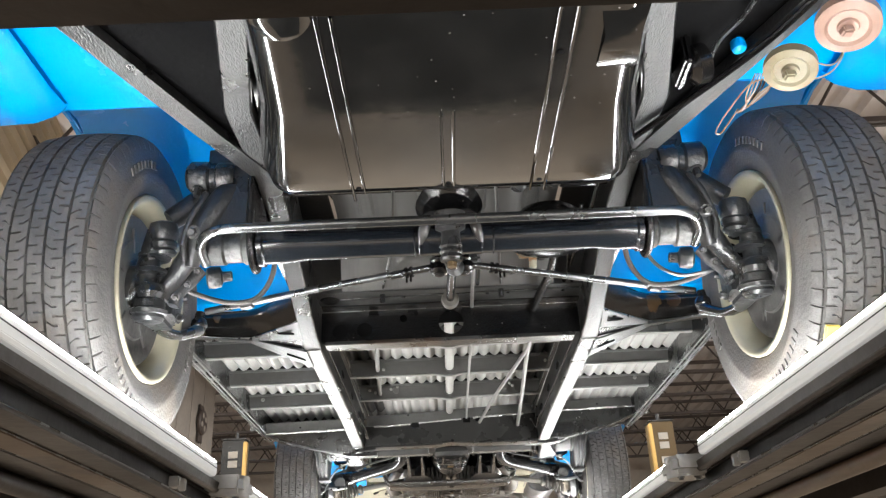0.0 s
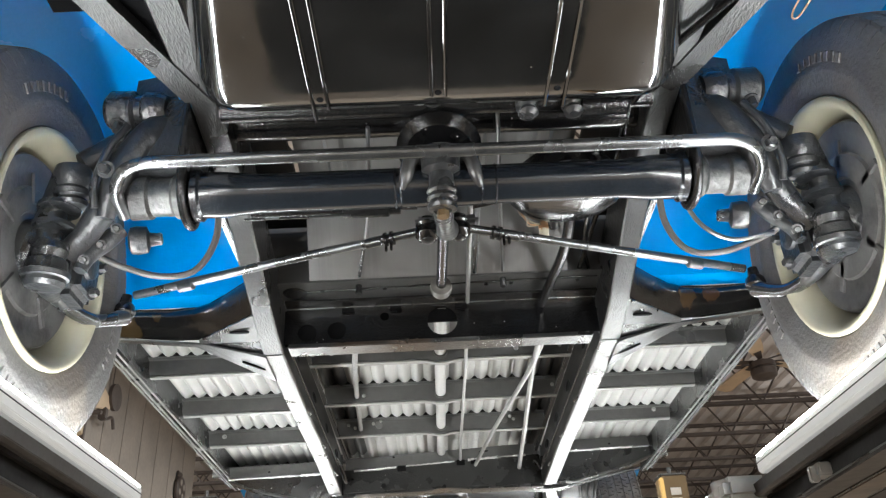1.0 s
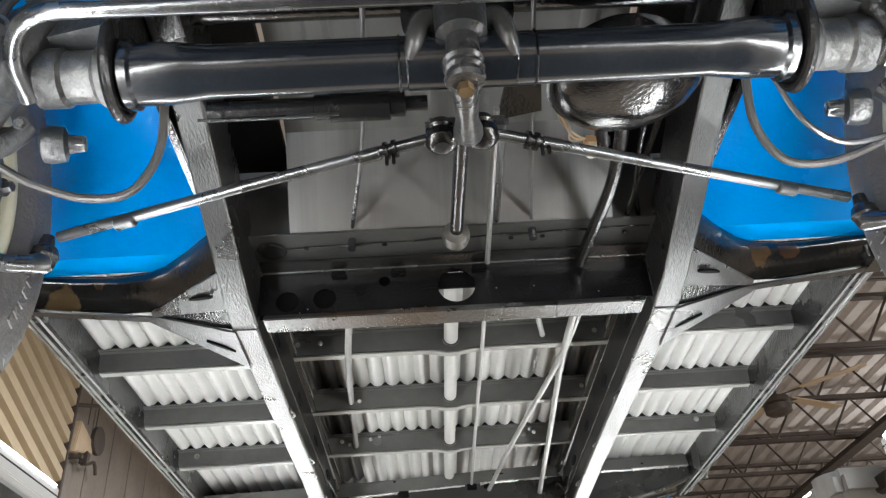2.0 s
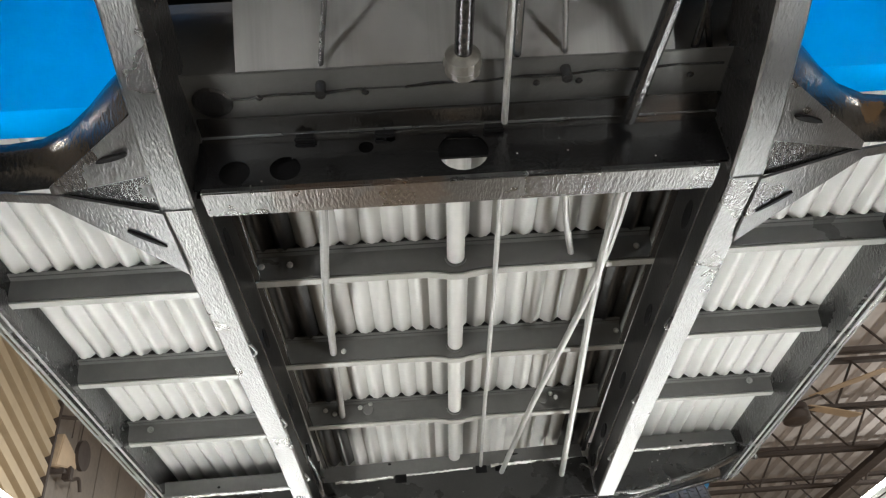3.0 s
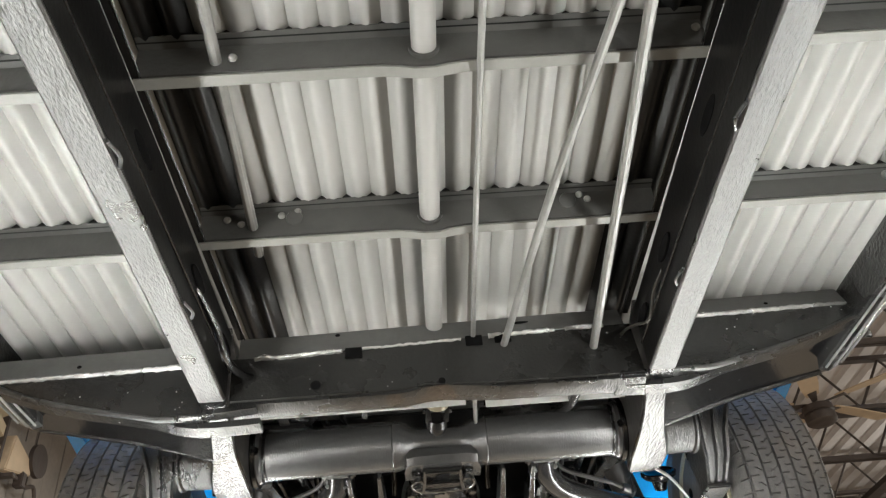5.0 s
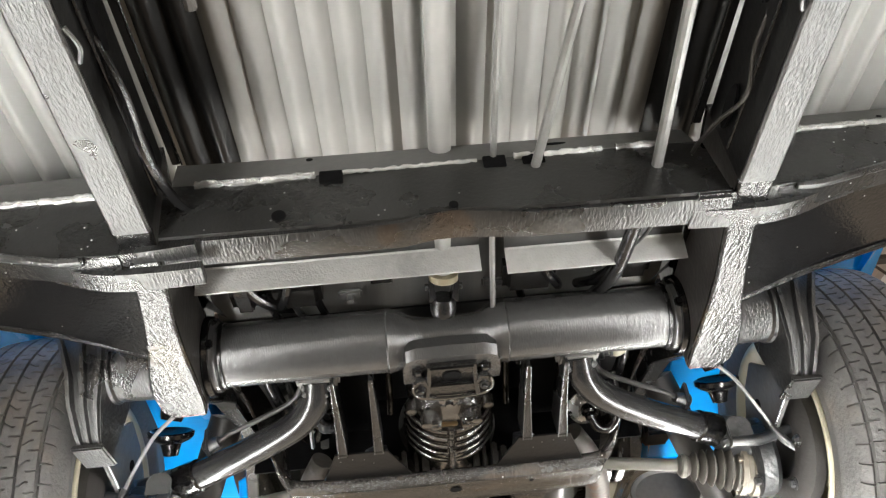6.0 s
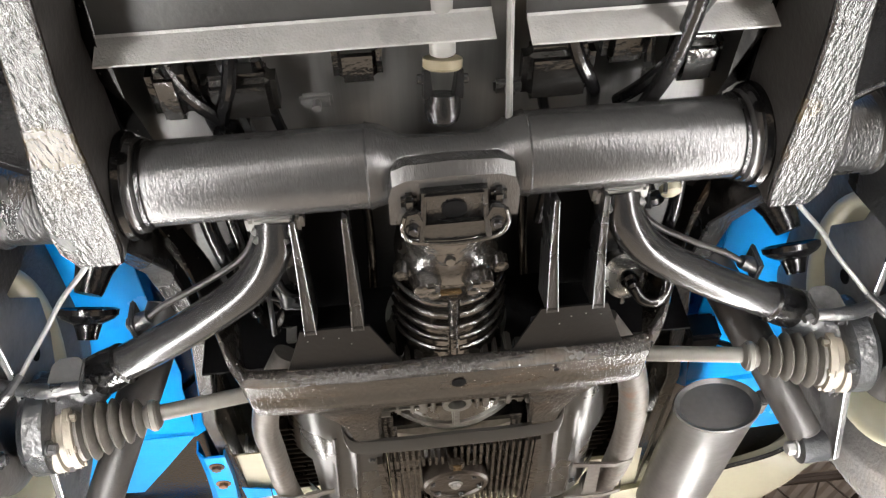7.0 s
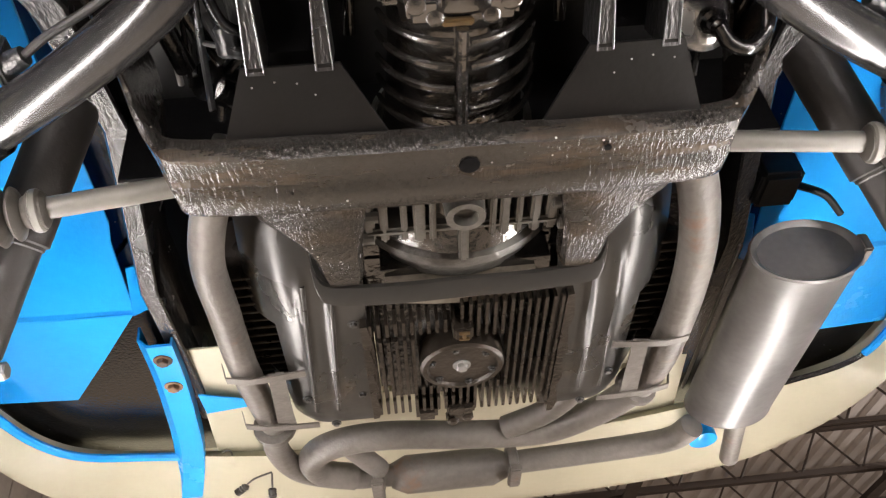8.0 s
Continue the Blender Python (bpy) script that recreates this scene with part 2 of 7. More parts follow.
LIFT_BROWN = material("lift_dark_steel", (0.013, 0.0085, 0.006), 0.5, bump=0.3, bump_scale=40, second=(0.03, 0.018, 0.011), cover=0.6, scale=3)
LIFT_BLACK = material("lift_black_paint", (0.0035, 0.0035, 0.004), 0.55, bump=0.2, bump_scale=60, ior=1.35)
POST_BLACK = material("lift_column_black", (0.010, 0.009, 0.008), 0.3, bump=0.1)
POST_GOLD = material("lift_column_bronze", (0.12, 0.078, 0.032), 0.35, metal=0.4, bump=0.1)
LIFT_TAN = material("lift_tan_flange", (0.085, 0.055, 0.032), 0.45, bump=0.2, bump_scale=40, second=(0.03, 0.02, 0.013), cover=0.52, scale=4)
# near-black put where hollows, holes and gaps lie in shade
VOID_BLACK = material("unlit_void_black", (0.004, 0.004, 0.0045), 0.85, bump=0.3, bump_scale=60, ior=1.2)
BOARD = material("grey_brown_board", (0.21, 0.185, 0.165), 0.7, bump=0.3, bump_scale=18, scale=2.5, vary=0.2)
LETTER = material("white_letter_paint", (0.75, 0.7, 0.62), 0.5)
LED_COVER = material("frosted_led_cover", (0.55, 0.55, 0.54), 0.4, bump=0.05, bump_scale=60, vary=0.05, emit=0.32)
LED = material("led_diffuser", (1.0, 0.98, 0.95), 0.4, emit=56.0, vary=0.0)
WALL_TAN = material("tan_ribbed_steel", (0.36, 0.29, 0.20), 0.5, bump=0.15, bump_scale=30, scale=1.5)
WALL_BRICK = material("painted_block_wall", (0.42, 0.38, 0.34), 0.8, bump=0.3, bump_scale=14, scale=1.2)
WALL_PLANK = material("board_wall", (0.30, 0.25, 0.20), 0.7, bump=0.3, bump_scale=14, scale=1.2)
CONCRETE = material("sealed_concrete", (0.33, 0.275, 0.22), 0.45, bump=0.15, bump_scale=12, scale=0.9, vary=0.2, second=(0.25, 0.21, 0.17), cover=0.55)
# dark surface of the mat added to deepen shade under the truck
MAT_DARK = material("dark_bounce_mat", (0.035, 0.034, 0.033), 0.7, bump=0.3, bump_scale=40, scale=2.0, vary=0.3)
# dark streaks along y are reflections put into the floor colour
CAB_GREY = material("reflection_streaked_floor", (0.125, 0.124, 0.12), 0.3, bump=0.10, bump_scale=40, vary=0.08, scale=5, second=(0.032, 0.032, 0.031), cover=0.46, band=0.3, stretch=(2.4, 0.08, 0.08), ior=1.6, rough_vary=0.02)
CHANNEL = material("channel_face_grey", (0.48, 0.48, 0.47), 0.36, bump=0.3, bump_scale=300, vary=0.18)
DECK = material("roof_deck_steel", (0.60, 0.565, 0.56), 0.55, metal=0.2, bump=0.1, bump_scale=30, scale=1.0)
TRUSS = material("truss_dark_paint", (0.05, 0.038, 0.034), 0.55, bump=0.1, bump_scale=30)
DUCT = material("tan_duct", (0.48, 0.37, 0.26), 0.5, bump=0.1, bump_scale=20)
YELLOW = material("yellow_sticker", (0.85, 0.68, 0.15), 0.5)


# ---- building tools ----
def part(name, bm, mat, parent=None, label="", sharp=35):
    me = bpy.data.meshes.new(name)
    bmesh.ops.recalc_face_normals(bm, faces=bm.faces[:])
    bm.to_mesh(me)
    bm.free()
    me.materials.append(mat)
    me.shade_smooth()
    me.set_sharp_from_angle(angle=radians(sharp))
    ob = new(name, me)
    ob.parent = parent
    if label:
        ob["label"] = label
    return ob


def joined(*bms):
    """One bmesh out of several."""
    out = bms[0]
    for b in bms[1:]:
        me = bpy.data.meshes.new("tmp")
        b.to_mesh(me)
        b.free()
        out.from_mesh(me)
        bpy.data.meshes.remove(me)
    return out


def box(x0, x1, y0, y1, z0, z1, bevel=0.004, seg=2):
    bm = bmesh.new()
    bmesh.ops.create_cube(bm, size=1)
    for v in bm.verts:
        v.co = Vector(((x0 + x1) / 2 + v.co.x * (x1 - x0), (y0 + y1) / 2 + v.co.y * (y1 - y0), (z0 + z1) / 2 + v.co.z * (z1 - z0)))
    if bevel:
        bmesh.ops.bevel(bm, geom=bm.edges[:], offset=bevel, segments=seg, affect="EDGES", clamp_overlap=True)
    return bm


def moved(bm, m):
    bmesh.ops.transform(bm, matrix=m, verts=bm.verts[:])
    return bm


def curve_points(points, steps=6):
    """A smooth line through the points."""
    ps = [Vector(p) for p in points]
    if len(ps) < 3 or steps < 2:
        return ps
    ext = [2 * ps[0] - ps[1], *ps, 2 * ps[-1] - ps[-2]]
    out = []
    for i in range(1, len(ext) - 2):
        a, b, c, d = ext[i - 1 : i + 3]
        for k in range(steps):
            t = k / steps
            out.append(0.5 * ((2 * b) + (c - a) * t + (2 * a - 5 * b + 4 * c - d) * t * t + (3 * b - a - 3 * c + d) * t**3))
    return out + [ps[-1]]


def pipe(points, r, seg=14, steps=6, caps=True):
    """A tube along a smooth line. r: one radius or one for each given point."""
    ps = curve_points(points, steps)
    if isinstance(r, (tuple, list)):
        n = len(points) - 1
        rs = []
        for i in range(len(ps)):
            u = i / (len(ps) - 1) * n
            k = min(int(u), n - 1)
            rs.append(r[k] + (r[k + 1] - r[k]) * (u - k))
    else:
        rs = [r] * len(ps)
    bm = bmesh.new()
    rings, up = [], None
    for i, p in enumerate(ps):
        d = (ps[min(i + 1, len(ps) - 1)] - ps[max(i - 1, 0)]).normalized()
        if up is None:
            up = d.orthogonal().normalized()
        up = (up - d * up.dot(d)).normalized()
        side = d.cross(up)
        rings.append([bm.verts.new(p + rs[i] * (up * math.cos(a) + side * math.sin(a))) for a in (2 * math.pi * k / seg for k in range(seg))])
    for a, b in zip(rings, rings[1:]):
        for k in range(seg):
            bm.faces.new((a[k], a[(k + 1) % seg], b[(k + 1) % seg], b[k]))
    if caps:
        bm.faces.new(rings[0])
        bm.faces.new(list(reversed(rings[-1])))
    return bm


def lathe(profile, a, b, seg=28):
    """Turns (along, radius) pairs, in metres, round the axis from a towards b."""
    a, b = Vector(a), Vector(b)
    d = (b - a).normalized()
    up = d.orthogonal().normalized()
    side = d.cross(up)
    bm = bmesh.new()
    rings = []
    for s, r in profile:
        rings.append([bm.verts.new(a + d * s + max(r, 1e-4) * (up * math.cos(t) + side * math.sin(t))) for t in (2 * math.pi * k / seg for k in range(seg))])
    for p, q in zip(rings, rings[1:]):
        for k in range(seg):
            bm.faces.new((p[k], p[(k + 1) % seg], q[(k + 1) % seg], q[k]))
    bm.faces.new(rings[0])
    bm.faces.new(list(reversed(rings[-1])))
    return bm


def sweep(sections, closed=True, caps=True):
    """Skin through sections: lists of points with the same count."""
    bm = bmesh.new()
    rings = [[bm.verts.new(p) for p in s] for s in sections]
    n = len(rings[0])
    for p, q in zip(rings, rings[1:]):
        for k in range(n if closed else n - 1):
            bm.faces.new((p[k], p[(k + 1) % n], q[(k + 1) % n], q[k]))
    if caps and closed:
        bm.faces.new(rings[0])
        bm.faces.new(list(reversed(rings[-1])))
    return bm


def prism(outline, axis, a, b, bevel=0.0):
    """Extrudes a 2D outline along x, y or z from a to b."""
    def at(u, v, w):
        return {"x": (w, u, v), "y": (u, w, v), "z": (u, v, w)}[axis]
    bm = sweep([[at(u, v, a) for u, v in outline], [at(u, v, b) for u, v in outline]])
    if bevel:
        bmesh.ops.bevel(bm, geom=bm.edges[:], offset=bevel, segments=2, affect="EDGES", clamp_overlap=True)
    return bm


def sheet(points, thick):
    """A plate: the polygon of 3D points, thickened away from its face."""
    ps = [Vector(p) for p in points]
    n = (ps[1] - ps[0]).cross(ps[2] - ps[0]).normalized() * thick
    return sweep([ps, [p + n for p in ps]])


def bolt(p, d, r=0.009, h=0.008):
    """A hex head on a washer at p, standing out along d."""
    p, d = Vector(p), Vector(d).normalized()
    return joined(lathe([(0, r * 1.5), (0.002, r * 1.5)], p, p + d, 16), lathe([(0.002, r), (h * 0.85, r), (h, r * 0.8)], p, p + d, 6))


def thing(name, label, category, kind="", group=""):
    return tagged(new(name), label, category, group, kind)


def plate_with_holes(x0, x1, z0, z1, holes, y, thick, seg=20):
    """An upright plate across x with round holes (x, z, radius) cut through it."""
    row = sorted(holes)
    cuts = [x0] + [(a[0] + b[0]) / 2 for a, b in zip(row, row[1:])] + [x1]
    bm = bmesh.new()
    for (hx, hz, hr), a, b in zip(row, cuts, cuts[1:]):
        turns = [2 * math.pi * k / seg for k in range(seg)] + [math.atan2(v - hz, u - hx) % (2 * math.pi) for u in (a, b) for v in (z0, z1)]
        ring, rim = [], []
        for t in sorted(turns):
            c, s = math.cos(t), math.sin(t)
            reach = min(((b - hx) if c > 0 else (hx - a)) / max(abs(c), 1e-9), ((z1 - hz) if s > 0 else (hz - z0)) / max(abs(s), 1e-9))
            ring.append((hx + hr * c, hz + hr * s))
            rim.append((hx + reach * c, hz + reach * s))
        n = len(ring)
        sides = []
        for yy in (y, y + thick):
            v1 = [bm.verts.new((u, yy, v)) for u, v in ring]
            v2 = [bm.verts.new((u, yy, v)) for u, v in rim]
            for k in range(n):
                bm.faces.new((v1[k], v1[(k + 1) % n], v2[(k + 1) % n], v2[k]))
            sides.append(v1)
        for k in range(n):
            bm.faces.new((sides[0][k], sides[0][(k + 1) % n], sides[1][(k + 1) % n], sides[1][k]))
    bmesh.ops.remove_doubles(bm, verts=bm.verts[:], dist=1e-5)
    return bm


# ---- the workshop ----
def ribbed(u0, u1, v0, v1, pitch, depth, at, slope=0.0):
    """A sheet with trapezoid ribs across u, running along v. at(u, v, h) gives the place."""
    n = int((u1 - u0) / pitch)
    us, hs = [], []
    for i in range(n + 1):
        for f, h in ((0.0, 0), (0.3, 0), (0.4, depth), (0.7, depth), (0.8, 0)):
            us.append(min(u1, u0 + (i + f) * pitch))
            hs.append(h)
    bm = bmesh.new()
    rows = [[bm.verts.new(at(u + slope * (v - v0), v, h)) for u, h in zip(us, hs)] for v in (v0, v1)]
    for k in range(len(us) - 1):
        bm.faces.new((rows[0][k], rows[0][k + 1], rows[1][k + 1], rows[1][k]))
    return bm


floor = tagged(part("floor", box(-12, 12, -9, 24, -0.2, 0.0, 0), CONCRETE), "sealed grey-brown concrete workshop floor", "floor", kind="structure")
ceiling = tagged(part("ceiling", ribbed(-12, 12, -9, 24, 0.3, 0.06, lambda u, v, h: (u, v, 6.3 + h)), DECK), "ribbed steel roof deck", "ceiling", kind="structure")
for nm, bm, mt, lab in (
    ("wall_west", box(-9.2, -9.0, -9, 24, 0, 6.3, 0), WALL_PLANK, "brown vertical board wall"),
    ("wall_east", box(12, 12.2, -9, 24, 0, 6.3, 0), WALL_BRICK, "grey-brown painted block wall"),
    ("wall_north", box(-12, 12, 24, 24.2, 0, 6.3, 0), WALL_BRICK, "grey-brown painted block wall"),
    ("wall_south", box(-12, 12, -9.2, -9, 0, 6.3, 0), WALL_BRICK, "grey-brown painted block wall"),
):
    tagged(part(nm, bm, mt), lab, "wall", kind="structure")


def shade_mat():
    """An unseen dark mat between the lift columns in five lengths, added to cut bounce light."""
    mat = thing("shade_mat", "unseen dark mat added on the concrete to cut bounce light under the lift", "mat")
    for k in range(5):
        part("strip", box(-1.02, 1.02, -2.0 + 1.268 * k, -0.736 + 1.268 * k, 0.0, 0.008, 0.003, 1), MAT_DARK, mat)
    return mat


shade_mat()


def truss(y, z):
    """A bar joist across the hall: two chords and a zigzag web."""
    bms = [box(-12, 12, y - 0.05, y - 0.012, z, z + 0.05, 0), box(-12, 12, y + 0.012, y + 0.05, z, z + 0.05, 0), box(-12, 12, y - 0.05, y + 0.05, z + 0.62, z + 0.67, 0)]
    x, k = -11.8, 0
    while x < 11.6:
        a, b = (z + 0.03, z + 0.63) if k % 2 == 0 else (z + 0.63, z + 0.03)
        bms.append(pipe([(x, y, a), (x + 0.42, y, b)], 0.016, 6, 1))
        x, k = x + 0.42, k + 1
    return joined(*bms)


for k in range(12):
    y = 4.5 + 1.55 * k
    tagged(part("roof_truss", truss(y, 5.5), TRUSS), "dark painted open-web steel roof joist", "roof truss", group="roof joists", kind="structure")
for k, x in enumerate((2.6, 6.2, 9.8)):
    tagged(part("roof_beam", joined(box(x - 0.09, x + 0.09, -9, 24, 5.38, 5.41, 0), box(x - 0.012, x + 0.012, -9, 24, 5.41, 5.5, 0)), TRUSS), "dark steel bridging beam under the joists", "roof beam", kind="structure")

# tan ribbed partition with slanting ribs, high up beside the lift
part_wall = tagged(part("wall_partition", ribbed(0.0, 7.0, 0.0, 4.76, 0.34, 0.05, lambda u, v, h: (-3.5 - h, 2.4 + v * 1.25, 7.4 + u * -0.55 - v * 0.42)), WALL_TAN), "tan ribbed steel sheet with slanting ribs", "wall", kind="structure")
part("partition_edge", box(-3.55, -3.49, 8.33, 8.37, 3.0, 5.7, 0.004), TRUSS, part_wall, "dark ragged edge trim")
board_wall = tagged(part("wall_boards", box(-3.78, -3.70, 8.3, 12.9, 0, 6.3, 0), BOARD), "grey-brown wall of upright boards", "wall", kind="structure")
for k in range(15):
    y0 = 8.32 + 0.305 * k
    part("plank", box(-3.70, -3.68 + 0.006 * (k % 2), y0, y0 + 0.293, 0.0, 6.28, 0.003, 1), BOARD, board_wall)


def hoist():
    """A hand winch on a black bracket, with a tan cover plate and a spoked wheel."""
    h = thing("hand_winch", "black hand winch with tan cover plate on a board wall", "winch")
    part("bracket", joined(box(-3.67, -3.62, 8.42, 8.50, 4.45, 5.1, 0.006), box(-3.67, -3.40, 8.44, 8.49, 4.48, 4.52, 0.006), pipe([(-3.64, 8.46, 5.05), (-3.5, 8.7, 5.12), (-3.45, 8.9, 5.2)], 0.02, 8)), TRUSS, h, "black wall bracket")
    part("cover_plate", prism([(8.52, 4.58), (8.58, 4.92), (8.92, 4.82), (8.97, 4.70)], "x", -3.62, -3.52, 0.01), DUCT, h, "tan cover plate")
    wheel = part("hand_wheel", lathe([(0, 0.115), (0.0, 0.15), (0.04, 0.15), (0.04, 0.115)], (-3.53, 9.02, 4.86), (-3.4, 9.02, 4.86), 28), TRUSS, h, "black spoked wheel")
    for a in range(3):
        part("spoke", moved(box(-0.01, 0.01, -0.13, 0.13, -0.012, 0.012, 0.003), Matrix.Translation((-3.51, 9.02, 4.86)) @ Matrix.Rotation(1.05 * a + 0.3, 4, "X")), TRUSS, wheel)
    part("frame", joined(pipe([(-3.55, 8.72, 4.62), (-3.55, 8.95, 4.60), (-3.55, 9.12, 4.66), (-3.55, 9.2, 4.56)], 0.018, 8), box(-3.58, -3.5, 8.80, 8.88, 4.55, 4.68, 0.008)), TRUSS, h, "black winch frame")
    for y0, y1 in ((8.78, 8.80), (8.98, 9.05)):
        part("rope", pipe([(-3.54, y0, 4.95), (-3.56, y1, 6.2)], 0.006, 6, 1), TRUSS, h, "dark lifting rope")
    return h


def pulley():
    p = thing("wall_pulley", "round black pulley with holes on a board wall", "pulley")
    part("disc", lathe([(0, 0.02), (0, 0.17), (0.02, 0.19), (0.05, 0.19), (0.06, 0.17)], (-3.60, 12.1, 4.60), (-3.8, 12.1, 4.60), 30), TRUSS, p, "round black pulley disc")
    for a in range(4):
        t = math.pi / 2 * a + 0.5
        part("hole", lathe([(0, 0.045), (0.003, 0.045)], (-3.598, 12.1 + 0.1 * math.cos(t), 4.60 + 0.1 * math.sin(t)), (-3.8, 12.1 + 0.1 * math.cos(t), 4.60 + 0.1 * math.sin(t)), 14), BOARD, p, "round hole showing the wall")
    part("bracket", box(-3.67, -3.64, 12.0, 12.2, 4.3, 4.85, 0.006), TRUSS, p)
    return p


def ceiling_fan():
    f = thing("ceiling_fan", "black ceiling fan motor with five wide tan blades", "ceiling fan")
    x, y, z = 4.28, 10.3, 5.2
    part("motor", lathe([(0, 0.05), (0.0, 0.13), (0.02, 0.16), (0.10, 0.165), (0.12, 0.14), (0.135, 0.165), (0.20, 0.16), (0.23, 0.08), (0.26, 0.03)], (x, y, z), (x, y, z + 1), 30), TRUSS, f, "ribbed black fan motor")
    part("down_rod", pipe([(x, y, z + 0.2), (x, y, 6.3)], 0.02, 10, 1), TRUSS, f)
    for k in range(5):
        m = Matrix.Translation((x, y, z + 0.24)) @ Matrix.Rotation(radians(-45 + 72 * k), 4, "Z") @ Matrix.Rotation(radians(10), 4, "X")
        blade = part("blade", moved(prism([(0.24, -0.07), (0.5, -0.10), (1.1, -0.11), (1.14, -0.05), (1.14, 0.05), (1.1, 0.11), (0.5, 0.10), (0.24, 0.07)], "z", -0.006, 0.006, 0.002), m), DUCT, f, "wide tan fan blade")
        part("blade_iron", moved(prism([(0.10, -0.03), (0.34, -0.05), (0.34, 0.05), (0.10, 0.03)], "z", -0.014, -0.007), m), TRUSS, blade)
    return f


hoist()
pulley()
ceiling_fan()


# ---- the lift ----
def vehicle_lift():
    lift = thing("vehicle_lift", "four-post drive-on lift with dark steel runways and led strips", "vehicle lift")
    Y0, Y1 = -1.4, 5.35
    for s in (-1, 1):
        def mx(o):
            return [(s * u, v) for u, v in o]
        run = part("runway", prism(mx([(0.60, 1.962), (1.03, 1.962), (1.03, 1.87), (0.96, 1.87), (0.96, 1.93), (0.62, 1.93), (0.62, 1.94), (0.60, 1.94)]), "y", Y0, Y1), LIFT_BROWN, lift, "dark brown steel runway")
        part("runway_web", prism(mx([(0.606, 1.939), (0.606, 1.913), (0.614, 1.913), (0.614, 1.939)]), "y", Y0, Y1), LIFT_BLACK, run, "black runway web")
        part("strip_rail", prism(mx([(0.563, 1.956), (0.566, 1.938), (0.572, 1.934), (0.584, 1.936), (0.594, 1.956)]), "y", Y0, Y1, 0.001), LIFT_BROWN, run, "brown rail carrying the led strips")
        part("runway_flange", box(min(s * 0.607, s * 0.66), max(s * 0.607, s * 0.66), Y0, Y1, 1.905, 1.912, 0.001), LIFT_BROWN, run)
        part("runway_flange", box(min(s * 0.663, s * 0.715), max(s * 0.663, s * 0.715), Y0, Y1, 1.901, 1.908, 0.001), LIFT_TAN, run, "tan worn runway flange")
        part("runway_flange", box(min(s * 0.72, s * 0.80), max(s * 0.72, s * 0.80), Y0, Y1, 1.90, 1.91, 0.001), LIFT_BROWN, run)
        part("air_line", pipe([(s * 0.80, Y0, 1.885), (s * 0.80, Y1, 1.885)], 0.018, 12, 1), LIFT_TAN if s > 0 else LIFT_BROWN, run)
        # steel lines laid along the flanges to draw their specular streaks
        for ex, ez in ((0.606, 1.911), (0.661, 1.9035), (0.717, 1.902)):
            part("flange_edge", pipe([(s * ex, Y0, ez), (s * ex, Y1, ez)], 0.0014, 8, 1), STEEL, run, "thin steel line standing in for a specular streak")
        for a, b in ((Y0 + 0.1, 1.86), (2.12, Y1 - 0.1)):
            hous = part("led_strip", prism(mx([(0.551, 1.984), (0.551, 1.962), (0.556, 1.957), (0.581, 1.957), (0.581, 1.994), (0.561, 1.9935)]), "y", a, b, 0.001), LED_COVER, lift, "frosted white led strip lamp")
            part("diffuser", prism(mx([(0.5500, 1.9875), (0.5595, 1.9952), (0.580, 1.9965), (0.5605, 1.9932), (0.5515, 1.9862)]), "y", a + 0.01, b - 0.01), LED, hous, "glowing white led diffuser")
            part("seam", prism(mx([(0.5502, 1.976), (0.5502, 1.9745), (0.552, 1.9745), (0.552, 1.976)]), "y", a, b), LIFT_BLACK, hous)
        br = part("strip_bracket", joined(box(min(s * 0.51, s * 0.60), max(s * 0.51, s * 0.60), 1.93, 2.06, 1.93, 1.975, 0.012), lathe([(0, 0.045), (0.05, 0.045)], (s * 0.55, 1.99, 1.925), (s * 0.55, 1.99, 1.98))), LIFT_GREY, lift, "rounded grey bracket between led strips")
        for dx in (-0.02, 0.02):
            part("bolt", bolt((s * 0.55 + dx, 1.96, 1.925), (0, 0, -1), 0.006), DARK, br)
        part("lock_block", joined(box(min(s * 0.585, s * 0.612), max(s * 0.585, s * 0.612), 1.70, 1.735, 1.912, 1.934, 0.003), box(min(s * 0.575, s * 0.59), max(s * 0.575, s * 0.59), 1.712, 1.724, 1.905, 1.93, 0.002)), LIFT_GREY, lift, "small grey clip on the runway")
        for yy in (5.2, -1.6):
            cx = s * 1.37
            post = part("column", joined(box(cx - 0.075, cx + 0.075, yy, yy + 0.14, 0, 2.78, 0.008), box(cx - 0.12, cx + 0.12, yy - 0.03, yy + 0.2, 0, 0.02, 0.003)), POST_BLACK if s < 0 else POST_GOLD, lift, "tall black lift column with pale lettering" if s < 0 else "tall bronze lift column with pale lettering")
            part("column_edge", box(cx - s * 0.075 - 0.012, cx - s * 0.075 + 0.012, yy - 0.012, yy + 0.03, 0.02, 2.765, 0.005), BRASS, post, "bright brass-coloured edge strip")
            for k in range(6):
                z = 2.655 - 0.15 * k
                bars = box(cx - 0.03, cx + 0.03, yy - 0.006, yy - 0.002, z - 0.05, z - 0.008, 0)
                part("letter_bar", bars, LETTER, post)
                part("letter_bar", box(cx - 0.03, cx + 0.03, yy - 0.006, yy - 0.002, z + 0.008, z + 0.05, 0), LETTER, post)
            part("cap", joined(box(cx - 0.08, cx + 0.08, yy - 0.005, yy + 0.145, 2.78, 2.79, 0.003), lathe([(0, 0.012), (0.05, 0.012)], (cx, yy + 0.07, 2.79), (cx, yy + 0.07, 3))), DARK, post)
    for yy in (5.23, -1.58):
        part("cross_beam", box(-1.3, 1.3, yy, yy + 0.12, 1.70, 1.86, 0.01), LIFT_BROWN, lift)
